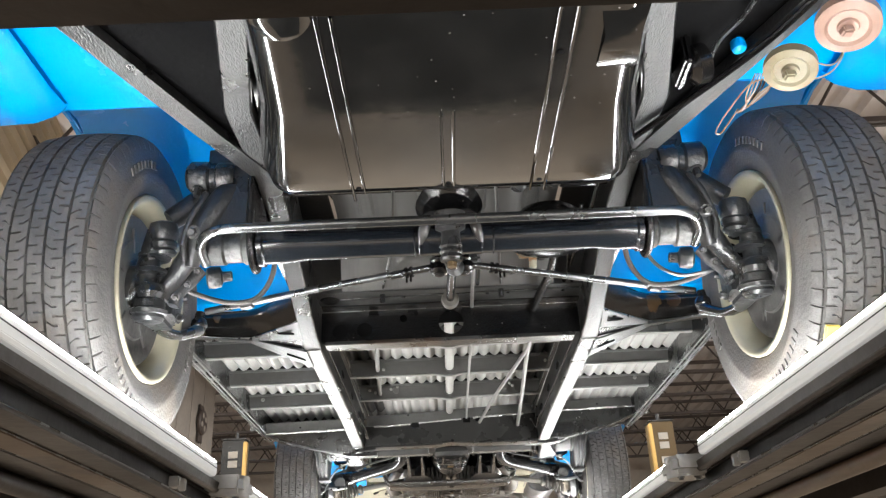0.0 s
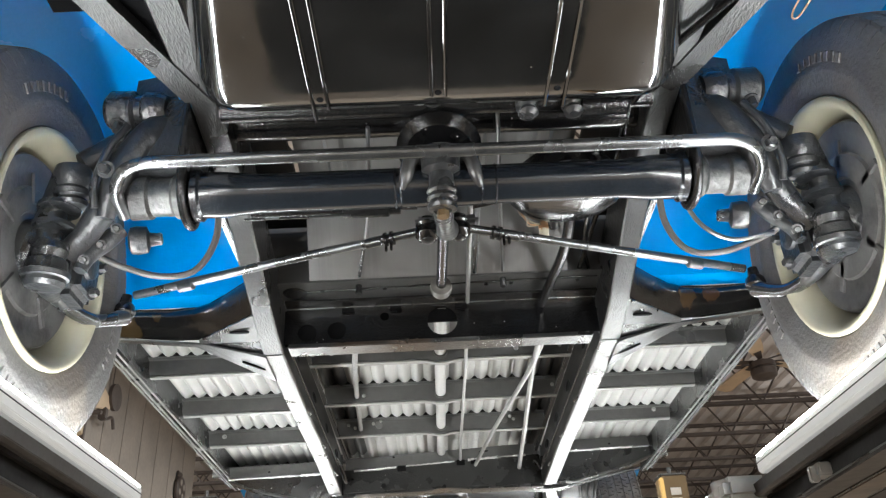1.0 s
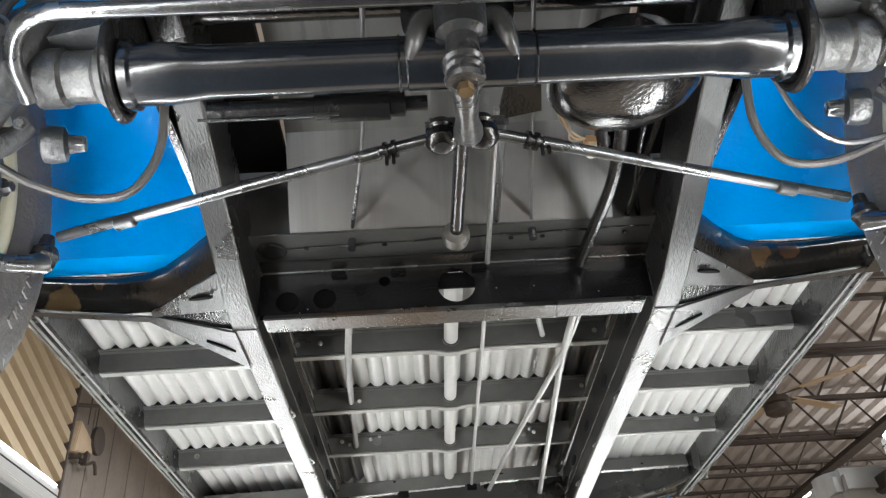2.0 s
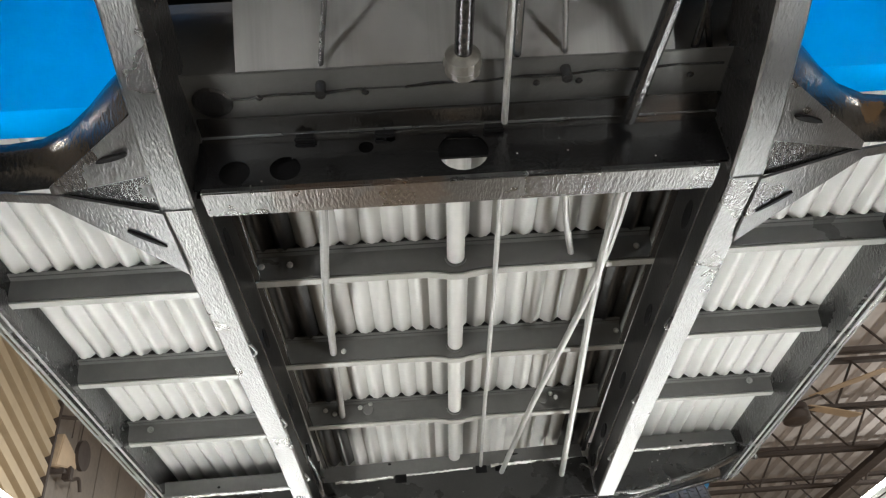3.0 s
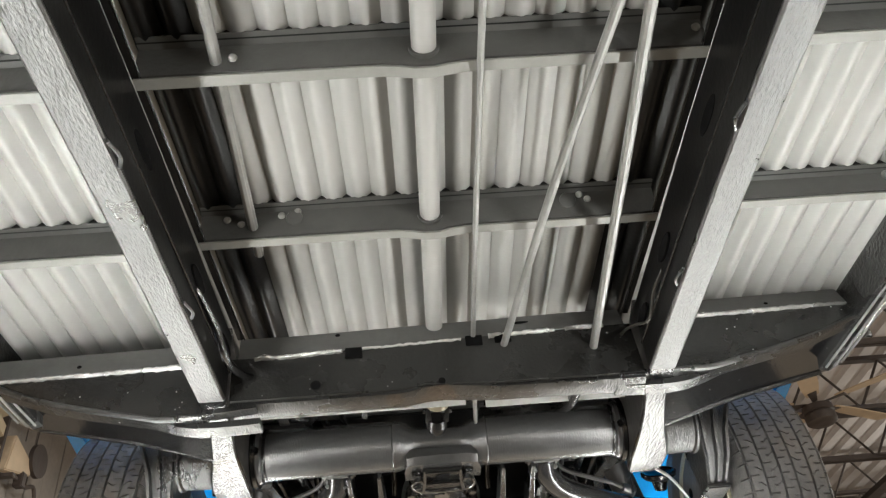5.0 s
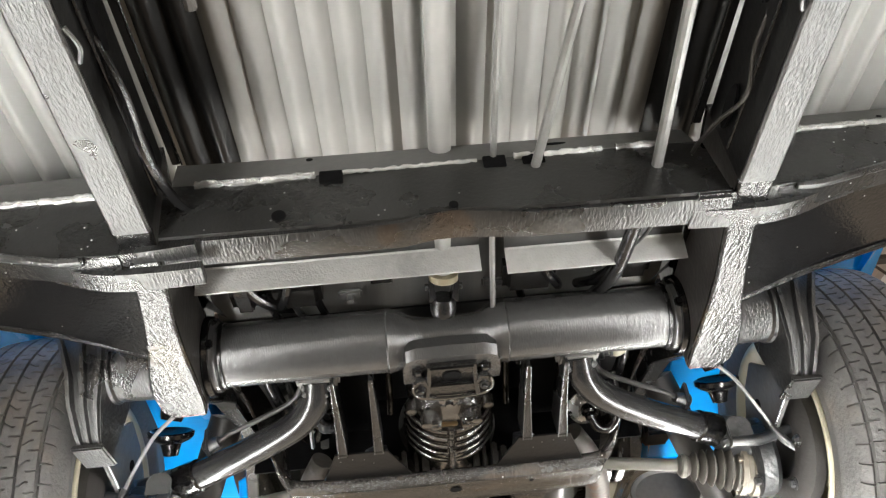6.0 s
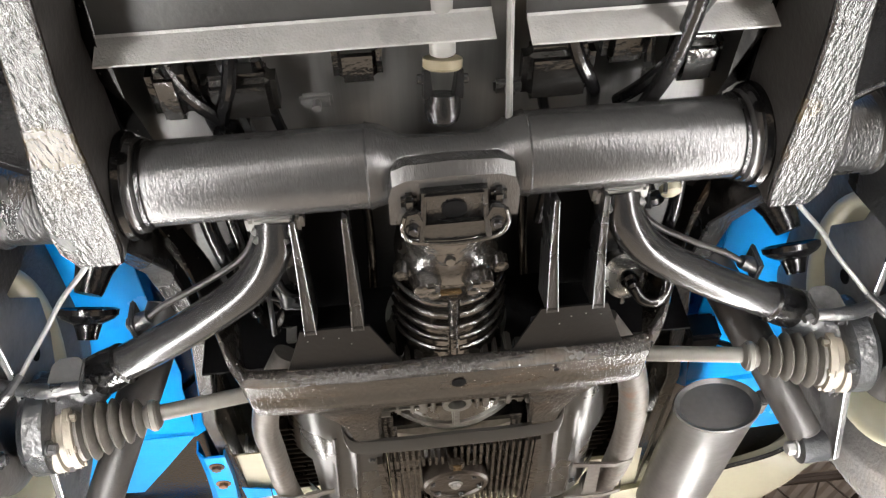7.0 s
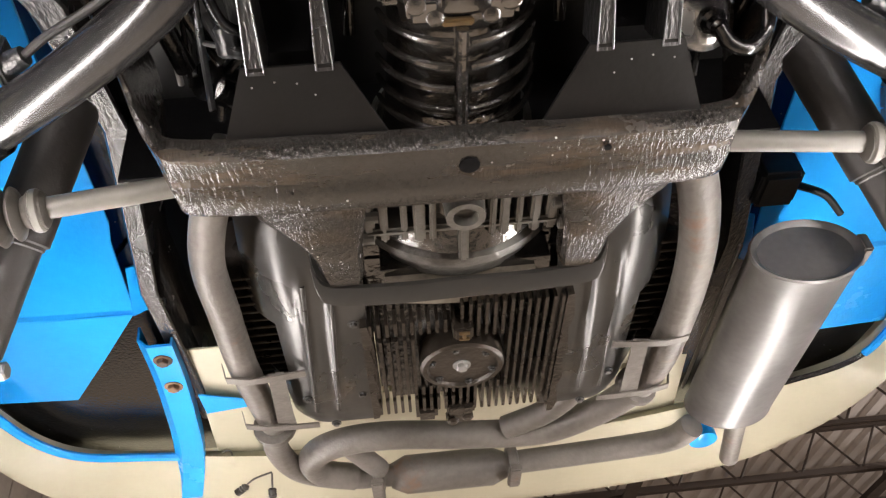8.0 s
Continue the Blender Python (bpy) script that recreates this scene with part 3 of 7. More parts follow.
    part("front_tie_bar", box(-0.545, 0.545, 0.30, 0.395, 1.984, 2.05, 0.012, 3), LIFT_BROWN, lift, "dark brown steel bar between the runways")
    return lift


vehicle_lift()

# ---- the pickup truck ----
truck = thing("pickup_truck", "sky-blue vintage pickup truck with repainted black underside, standing on a lift", "truck")


def rail_sections(s, stations, h=0.125):
    out = []
    for y, xi, xo, zb in stations:
        out.append([(s * xi, y, zb + h), (s * xi, y, zb + 0.003), (s * (xi + 0.003), y, zb), (s * (xo - 0.003), y, zb), (s * xo, y, zb + 0.003), (s * xo, y, zb + h)])
    return out


FRONT_RAIL = [(0.45, 0.29, 0.34, 2.46), (0.93, 0.30, 0.351, 2.46), (1.165, 0.346, 0.395, 2.46), (1.40, 0.348, 0.392, 2.465), (1.55, 0.347, 0.39, 2.445), (1.70, 0.347, 0.388, 2.40), (1.85, 0.347, 0.388, 2.352), (1.96, 0.347, 0.39, 2.323), (2.05, 0.347, 0.392, 2.311)]
MID_RAIL = [(2.05, 0.348, 0.392, 2.309), (2.4, 0.348, 0.392, 2.305), (2.85, 0.348, 0.392, 2.303), (3.3, 0.355, 0.40, 2.303)]
REAR_RAIL = [(3.3, 0.355, 0.40, 2.305), (3.42, 0.373, 0.413, 2.318), (3.52, 0.388, 0.432, 2.32), (3.60, 0.395, 0.448, 2.319), (3.66, 0.397, 0.465, 2.318), (3.72, 0.40, 0.476, 2.318), (3.77, 0.403, 0.476, 2.318), (3.80, 0.41, 0.465, 2.321), (3.812, 0.42, 0.45, 2.335), (3.82, 0.42, 0.45, 2.36), (3.95, 0.40, 0.44, 2.42), (4.15, 0.40, 0.432, 2.45), (4.50, 0.462, 0.49, 2.455), (4.95, 0.47, 0.50, 2.47)]
for s in (-1, 1):
    part("front_frame_rail", sweep(rail_sections(s, FRONT_RAIL)), RAIL, truck, "black frame rail rising over the front axle")
    mid = part("frame_rail", sweep(rail_sections(s, MID_RAIL)), RAIL, truck, "black frame rail with a bright underside")
    rear = part("rear_frame_rail", sweep(rail_sections(s, REAR_RAIL, 0.14)), REAR_RAIL_PAINT, truck, "black frame rail over the rear axle")
    part("rail_web", sweep([[(s * (st[1] - 0.0007), st[0], st[3] + 0.008), (s * (st[1] - 0.0007), st[0], st[3] + 0.13), (s * (st[1] + 0.0007), st[0], st[3] + 0.13), (s * (st[1] + 0.0007), st[0], st[3] + 0.008)] for st in REAR_RAIL[:8]]), DULL, rear, "smooth dark grey rail web")
    # added near-black filler, so the slit above the rail stays dark
    part("rail_gap_filler", box(min(s * 0.412, s * 0.418), max(s * 0.412, s * 0.418), 3.32, 3.80, 2.452, 2.60, 0.001), VOID_BLACK, rear, "near-black filler added to close the gap above the rail")
    for side, off in ((1, -0.0007), (2, 0.0007)):
        part("rail_web", sweep([[(s * (st[side] + off), st[0], st[3] + 0.006), (s * (st[side] + off), st[0], st[3] + 0.122), (s * (st[side] - off), st[0], st[3] + 0.122), (s * (st[side] - off), st[0], st[3] + 0.006)] for st in MID_RAIL]), WEB_SHADE_BLACK, mid, "smooth black rail web")
    # inner upper flange of the rail; near-black ovals stand in for its oval slots
    part("rail_flange", prism([(s * 0.348, 2.43), (s * 0.338, 2.431), (s * 0.337, 2.436), (s * 0.348, 2.438)], "y", 2.08, 3.32, 0.001), WEB_SHADE_BLACK, mid, "black inner rail flange")
    part("flange_edge", pipe([(s * (0.3372 - 0.0012 * (k % 3 == 1)), 2.08 + 0.124 * k, 2.431) for k in range(11)], 0.0011, 6, 2), SATIN, mid, "worn bright flange edge")
    part("rail_bead", pipe([(s * 0.347, 2.10, 2.352), (s * 0.347, 3.28, 2.345)], 0.002, 8, 1), SATIN, mid)
    for yy, dz in ((2.22, 0.075), (2.52, 0.075), (2.79, 0.075), (3.06, 0.075), (3.24, 0.07)):
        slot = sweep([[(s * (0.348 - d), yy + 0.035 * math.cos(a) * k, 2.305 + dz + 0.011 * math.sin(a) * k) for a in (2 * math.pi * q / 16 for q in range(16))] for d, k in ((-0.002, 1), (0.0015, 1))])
        part("slot", slot, VOID_BLACK, mid)
    for yy in (2.42, 2.72, 3.03):
        part("drain_tab", pipe([(s * 0.347, yy - 0.02, 2.305), (s * 0.34, yy, 2.302), (s * 0.347, yy + 0.02, 2.305)], 0.0025, 6, 4), STEEL, mid)

# floor sheets
def wavy(x0, x1, y0, y1, z, pitch=0.038, amp=0.0145):
    """Rounded corrugations that bulge downwards, with narrow grooves between them."""
    n = int(round((x1 - x0) / pitch)) * 10
    bm = bmesh.new()
    rows = []
    for y in (y0, y1):
        row = []
        for k in range(n + 1):
            x = x0 + (x1 - x0) * k / n
            w = abs(math.sin(math.pi * (k / 10))) ** 1.25
            row.append(bm.verts.new((x, y, z - amp * w)))
        rows.append(row)
    for k in range(n):
        bm.faces.new((rows[0][k], rows[0][k + 1], rows[1][k + 1], rows[1][k]))
    return joined(bm, box(x0, x1, y0, y1, z + 0.006, z + 0.010, 0))


for a, b, z in ((-0.771, -0.391, 2.4775), (-0.391, 0.369, 2.4955), (0.369, 0.787, 2.4955)):
    part("bed_floor", wavy(a, b, 2.03, 3.52, z), GREY_PAINT, truck, "grey painted corrugated bed floor")
# the rails' shade on the bed floor, laid in as black corrugated strips
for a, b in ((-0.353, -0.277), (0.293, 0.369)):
    part("floor_shade_strip", wavy(a, b, 2.06, 3.44, 2.4943), WEB_SHADE_BLACK, truck, "black strip standing in for the rail's shade on the bed floor")
part("cab_floor", prism([(1.3, 2.585), (1.80, 2.585), (1.842, 2.574), (1.93, 2.425), (1.935, 2.428), (1.845, 2.579), (1.802, 2.59), (1.3, 2.59)], "x", -0.278, 0.274, 0), CAB_GREY, truck, "grey-black cab floor with painted reflection streaks")
# black strips where the cab floor's sides lie in shade
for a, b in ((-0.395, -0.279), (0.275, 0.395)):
    part("cab_floor_shade", box(a, b, 1.3, 1.924, 2.555, 2.56, 0.002), WEB_SHADE_BLACK, truck, "black strip standing in for shade beside the cab floor")
for s in (-1, 1):
    part("cab_floor_side", box(min(s * 0.396, s * 0.408), max(s * 0.396, s * 0.408), 1.46, 1.95, 2.42, 2.59, 0.002), BLACK, truck)
part("cab_floor_step", prism([(1.926, 2.42), (2.05, 2.42), (2.05, 2.425), (1.941, 2.425), (1.941, 2.59), (1.936, 2.59), (1.936, 2.425), (1.926, 2.424)], "x", -0.395, 0.395, 0.001), SHELF, truck, "dark grey step behind the cab floor")
for k, x in enumerate((-0.2, -0.05, 0.08, 0.21)):
    part("floor_swage", prism([(x - 0.02, 2.585), (x - 0.012, 2.577), (x + 0.012, 2.577), (x + 0.02, 2.585)], "y", 1.31, 1.80), CAB_GREY, truck)


def bar_outline(y, z=2.43, top=2.481):
    return [(y - 0.018, top), (y - 0.002, top - 0.004), (y, z + 0.002), (y + 0.015, z), (y + 0.015, z + 0.003), (y + 0.003, z + 0.005), (y + 0.001, top), (y - 0.018, top + 0.002)]


BARS = (2.405, 2.72, 3.035)
RIVETS = {2.405: ((-0.288, 0.026), (-0.337, 0.025), (0.318, 0.022)), 2.72: ((-0.229, 0.02), (0.335, 0.028)), 3.035: ((-0.224, 0.036), (-0.306, 0.034), (-0.284, 0.024), (-0.200, 0.042), (0.231, 0.040), (0.242, 0.030))}
for y in BARS:
    # centre bar: its lower edge dips below the tube in the middle
    secs, lips = [], []
    for x in (-0.346, -0.2, -0.075, -0.05, -0.028, -0.012, 0.012, 0.028, 0.05, 0.075, 0.2, 0.346):
        d = -0.009 * math.exp(-((x / 0.03) ** 2))
        secs.append([(x, u, v + (d if v < 2.45 else 0)) for u, v in bar_outline(y)])
        lips.append([(x, u, v + d) for u, v in ((y + 0.001, 2.4265), (y + 0.016, 2.4255), (y + 0.016, 2.4285), (y + 0.001, 2.4295))])
    bar = part("floor_crossbar", sweep(secs), BAR_GREY, truck, "dark grey floor crossbar, its lower lip coloured paler as if lit")
    # lighter grey on the lip stands in for light from the led strips
    part("lip", sweep(lips), EDGE_GREY, bar)
    # black strip that draws the dark crescents of contact shade above the bar
    part("groove_shade", box(-0.346, 0.346, y - 0.012, y - 0.003, 2.479, 2.4965, 0), WEB_SHADE_BLACK, bar, "black strip standing in for contact shade in the floor grooves")
    for x in (-0.205, 0.212)[:2 if y > 3 else 0]:
        part("pressed_ring", lathe([(0, 0.013), (0.0018, 0.012), (0.0022, 0.007)], (x, y - 0.0035, 2.461), (x, y - 1, 2.22), 20), BAR_GREY, bar)
    part("tube_clip", lathe([(0, 0.019), (0.012, 0.019)], (0, y - 0.006, 2.452), (0, y + 1, 2.452), 18), BAR_GREY, bar)
    for x, dz in RIVETS[y]:
        part("rivet", lathe([(0, 0.0058), (0.003, 0.0046), (0.004, 0.002)], (x, y - 0.005, 2.43 + dz), (x, y - 1, 2.43 + dz - 0.3), 12), EDGE_GREY, bar)
    for s in (-1, 1):
        low, top = (2.418, 2.463) if s < 0 else (2.442, 2.481)
        out = part("floor_crossbar", prism(bar_outline(y, low, top), "x", s * 0.394, s * 0.770, 0), BAR_GREY, truck, "dark grey outer floor crossbar, its lower lip coloured paler as if lit")
        # outer lip, likewise coloured as lit from below
        part("lip", prism([(y + 0.001, low - 0.0035), (y + 0.016, low - 0.0045), (y + 0.016, low - 0.0015), (y + 0.001, low - 0.0005)], "x", s * 0.394, s * 0.770), EDGE_GREY, out)
        # same painted groove shade over the outer bar
        part("groove_shade", box(min(s * 0.394, s * 0.766), max(s * 0.394, s * 0.766), y - 0.012, y - 0.003, top - 0.002, top + 0.0155, 0), WEB_SHADE_BLACK, out)
        if y > 3:
            part("bolt", bolt((s * 0.715, y - 0.004, low + 0.028), (0, -1, -0.3), 0.005), ZINC, out)

for s in (-1, 1):
    part("bed_end_panel", box(min(s * 0.402, s * 0.86), max(s * 0.402, s * 0.86), 3.465, 3.473, 2.428, 2.54, 0.002), SILL, truck, "black panel closing the bed floor")

# sills along both sides of the bed
for s in (-1, 1):
    sill = part("sill", sweep([[(s * u, y, v) for u, v in ((0.775, 2.51), (0.768, 2.47), (0.766, 2.43), (0.758, 2.394), (0.775, 2.388), (0.80, 2.40), (0.86, 2.55), (0.86, 2.62), (0.80, 2.62))] for y in (1.98, 2.6, 3.2, 3.52)]), SILL, truck, "black painted sill with a doubled edge")
    for x, z in ((0.763, 2.3865), (0.779, 2.387), (0.797, 2.395)):
        part("edge_bead", pipe([(s * x, 1.99, z), (s * x, 3.5, z)], 0.0022, 8, 1), ZINC, sill)
    # flat near-black discs for the shade inside the drain holes
    for y in (2.35, 2.72, 3.1, 3.38):
        part("drain_hole", lathe([(0, 0.006), (0.0015, 0.006)], (s * 0.771, y, 2.389), (s * 0.771, y, 2.3), 12), VOID_BLACK, sill)
    part("body_side", sweep([[(s * u, y, v) for u, v in ((0.863, 2.53), (0.872, 2.53), (0.872, 3.05), (0.863, 3.05))] for y in (1.98, 3.5)]), BLUE, truck, "sky-blue outer body side")

# front crossmember: plate with holes, lip below, welded strip above
xmf = part("front_crossmember", plate_with_holes(-0.345, 0.345, 2.325, 2.405, [(-0.295, 2.350, 0.020), (-0.230, 2.353, 0.020), (-0.125, 2.382, 0.010), (-0.092, 2.395, 0.006), (0.002, 2.366, 0.033)], 2.03, 0.004), BLACK, truck, "black front crossmember with round holes")
# near-black plates added behind the holes for the shade inside
part("hole_shade_plate", box(-0.345, -0.045, 2.046, 2.049, 2.326, 2.404, 0), VOID_BLACK, xmf)
part("hole_shade_strip", box(-0.04, 0.045, 2.048, 2.052, 2.372, 2.404, 0), VOID_BLACK, xmf)
part("lip", box(-0.335, 0.33, 2.026, 2.074, 2.314, 2.324, 0.002), LIP, xmf, "bright lower lip with brown patches")
part("top_strip", joined(box(-0.34, 0.345, 1.99, 2.05, 2.405, 2.411, 0.001), box(-0.34, 0.345, 2.022, 2.03, 2.398, 2.406, 0.001)), BLACK_WORN, xmf)
# near-black blocks in place of shaded cut-outs
for x in (-0.205, -0.10, 0.045):
    part("notch", box(x - 0.014, x + 0.014, 2.021, 2.0295, 2.394, 2.408, 0.002), VOID_BLACK, xmf)
part("step_bead", pipe([(-0.34 + 0.034 * k, 1.966 - 0.02 * k / 20 + 0.0015 * (k % 3), 2.4185) for k in range(21)], [0.0016 + 0.001 * (k % 4 == 1) for k in range(21)], 8, 2), SATIN, xmf, "lumpy sealed seam across the step")
part("strip_bead", pipe([(-0.34, 2.021, 2.4045), (-0.1, 2.0205, 2.4045), (0.345, 2.021, 2.4045)], 0.0018, 8, 2), STEEL, xmf, "thin bright edge")
for x in (-0.3, -0.255, -0.12, 0.1, 0.155, 0.3):
    part("spot_weld", lathe([(0, 0.004), (0.002, 0.005), (0.003, 0.002)], (x, 1.966, 2.4195), (x, 1.966, 2.3), 8), SATIN, xmf)

# gussets between the front rails and the sills
for s in (-1, 1):
    B = [(0.392, 1.91, 2.345), (0.532, 2.036, 2.35), (0.765, 2.03, 2.370)]
    T = [(0.392, 1.90, 2.42), (0.545, 2.025, 2.42), (0.770, 2.02, 2.42)]
    def fold(b, t, d):
        bow = ((0.0, 0.0), (0.30, -0.014), (0.60, -0.021), (0.85, -0.017), (1.0, -0.004))
        return [(s * (b[0] + (t[0] - b[0]) * u), b[1] + (t[1] - b[1]) * u + w + d, b[2] + (t[2] - b[2]) * u) for u, w in bow]
    run = [(curve_points(B, 4)[k], curve_points(T, 4)[k]) for k in range(9)]
    gus = part("gusset", sweep([fold(b, t, 0.0) + fold(b, t, 0.004)[::-1] for b, t in run]), GUSSET, truck, "rounded black sheet outrigger between rail and sill", 50)
    part("gusset_rim", pipe([(s * t[0], t[1], t[2]) for t in curve_points(T, 4)], 0.004, 8, 1), GUSSET, gus, "rounded welded edge")
    part("gusset_plate", sheet([(s * 0.385, 1.905, 2.342), (s * 0.385, 1.99, 2.322), (s * 0.53, 2.046, 2.346), (s * 0.53, 2.034, 2.349)][:: s], 0.004), RAIL, gus, "bright textured plate with a slot")
    part("gusset_step", sheet([(s * 0.385, 1.992, 2.330), (s * 0.385, 2.055, 2.318), (s * 0.52, 2.062, 2.348), (s * 0.52, 2.046, 2.350)][:: s], 0.004), BLACK_PEEL, gus)
    part("weld_plate", sheet([(s * 0.386, 2.05, 2.309), (s * 0.386, 2.185, 2.305), (s * 0.455, 2.125, 2.322), (s * 0.54, 2.06, 2.345), (s * 0.765, 2.048, 2.366), (s * 0.765, 2.034, 2.367), (s * 0.52, 2.046, 2.345)][:: s], 0.004), RAIL, gus, "bright textured welded strip")
    # solid near-black ovals in place of the shaded slots
    for cx, cy, cz, tx in ((0.428, 1.968, 2.333, 0.0125), (0.424, 2.108, 2.314, -0.0115)):
        part("slot", sweep([[(s * (cx + 0.024 * math.cos(a)), cy + 0.004 * math.sin(a) + tx * math.cos(a), cz - dz + 0.006 * math.cos(a)) for a in (2 * math.pi * k / 14 for k in range(14))] for dz in (0.0, 0.0045)]), VOID_BLACK, gus)
    part("end_patch", box(min(s * 0.735, s * 0.78), max(s * 0.735, s * 0.78), 2.0, 2.06, 2.36, 2.40, 0.008), GUSSET, gus)

# centre tube, brake pipes and cables
part("centre_tube", pipe([(0, 2.05, 2.452), (0, 3.50, 2.452), (0, 3.60, 2.432)], 0.0155, 18, 1), GREY_PAINT, truck, "grey painted centre tube")
part("control_cable", pipe([(0.055, 1.62, 2.40), (0.06, 2.02, 2.405), (0.066, 2.4, 2.42), (0.066, 2.75, 2.42), (0.068, 3.36, 2.415), (0.09, 3.9, 2.42)], 0.0045, 8), PIPE_GREY, truck, "thin steel control cable")
part("brake_rod", pipe([(0.268, 2.05, 2.43), (0.25, 2.42, 2.42), (0.17, 2.95, 2.405), (0.118, 3.36, 2.394)], 0.0065, 10), PIPE_GREY, truck, "thin grey brake pipe")
part("heater_pipe", pipe([(0.252, 2.05, 2.42), (0.25, 2.45, 2.42), (0.265, 2.9, 2.40), (0.279, 3.36, 2.376), (0.281, 3.40, 2.37)], 0.0075, 10), PIPE_GREY, truck, "grey steel pipe")
part("loom_tube", pipe([(-0.195, 2.05, 2.44), (-0.21, 2.25, 2.43), (-0.228, 2.42, 2.43), (-0.25, 2.72, 2.45), (-0.27, 3.1, 2.45)], 0.0075, 10), PIPE_GREY, truck, "grey loom tube")
part("fuel_pipe", pipe([(0.17, 2.05, 2.46), (0.175, 2.25, 2.45), (0.205, 2.42, 2.45)], 0.006, 10), PIPE_GREY, truck)

# rear crossmember, its sloping ledge under the bed floor and the welds between them
def weld_y(x):
    return 3.335 + 0.05 * max(-0.3, min(0.3, x))


def weld_z(x):
    return 2.410 + 0.064 * max(-0.27, min(0.27, x)) + 0.015 * x * (abs(x) > 0.4)


def ledge_part(x0, x1, parent, holes=()):
    xs = [x0 + (x1 - x0) * k / 8 for k in range(9)]

    def face(x, u, d=0.0):
        return (x, weld_y(x) + (0.015 + 0.02 * max(-0.3, min(0.3, x))) * u - d, weld_z(x) + 0.045 * u)

    led = part("ledge", sweep([[face(x, 0), face(x, 1), face(x, 1, -0.004), face(x, 0, -0.004)] for x in xs]), LEDGE, parent, "grey ledge plate under the bed floor")
    # each hole is a near-black disc, its shade put into the colour
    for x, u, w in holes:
        part("hole", sweep([[face(x + w * math.cos(q), u + 0.075 * math.sin(q), d) for q in (2 * math.pi * k / 14 for k in range(14))] for d in (-0.001, 0.0008)]), VOID_BLACK, led)
    return led


def weld_run(x0, x1, r, parent):
    """A lumpy run of weld along the top edge of the crossmember."""
    rng = random.Random(int(1000 * (x0 + 3)))
    n = max(4, int(abs(x1 - x0) / 0.006))
    pts = [(x0 + (x1 - x0) * k / n, weld_y(x0 + (x1 - x0) * k / n) - 0.002 + rng.uniform(-0.001, 0.001), weld_z(x0 + (x1 - x0) * k / n) - 0.002 + rng.uniform(-0.0008, 0.0008)) for k in range(n + 1)]
    part("weld", pipe(pts, [r * rng.uniform(0.75, 1.2) for k in pts], 8, 1), WELD, parent, "bright pebbled weld")


xr = part("rear_crossmember", sweep([[(x, weld_y(x), weld_z(x)), (x, 3.325 - d, 2.315), (x, 3.329 - d, 2.313), (x, weld_y(x) + 0.006, weld_z(x))] for x, d in ((-0.355, 0.0), (-0.06, 0.0), (-0.02, 0.01), (0.04, 0.008), (0.1, 0.002), (0.355, 0.0))]), CROSS, truck, "black rear crossmember")
LIP_RUN = ((-0.355, 0.0, 0.0), (-0.12, 0.0, 0.0), (-0.06, 0.002, 0.0), (-0.02, 0.011, 0.004), (0.01, 0.011, 0.005), (0.04, 0.009, 0.003), (0.1, 0.002, 0.0), (0.355, 0.0, -0.002))
part("lip", sweep([[(x, 3.331 - d, 2.320 + e), (x, 3.329 - d, 2.308 + e), (x, 3.342 - d * 0.5, 2.303 + e), (x, 3.370 - d * 0.5, 2.303 + e), (x, 3.370 - d * 0.5, 2.312 + e)] for x, d, e in LIP_RUN]), LIP, xr, "pebbled bright lower lip, browner in the middle")
ledge_part(-0.345, 0.345, xr, ((-0.174, 0.84, 0.0045), (0.155, 0.62, 0.018)))
for x0, x1, r in ((-0.315, -0.165, 0.0052), (-0.13, 0.045, 0.0026), (0.095, 0.215, 0.0044), (0.235, 0.305, 0.0052)):
    weld_run(x0, x1, r, xr)
# notches and holes here are near-black solids standing in for shade
for x in (-0.145, 0.068, 0.12):
    part("notch", box(x - 0.015, x + 0.015, weld_y(x) - 0.006, weld_y(x) + 0.002, weld_z(x) - 0.019, weld_z(x) + 0.001, 0.001), VOID_BLACK, xr)
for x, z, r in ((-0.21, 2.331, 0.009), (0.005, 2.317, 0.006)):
    part("hole", lathe([(0, r), (0.0015, r)], (x, 3.3245 - (0.010 if x > -0.1 else 0), z + 0.002), (x, 2.3, z), 14), VOID_BLACK, xr)
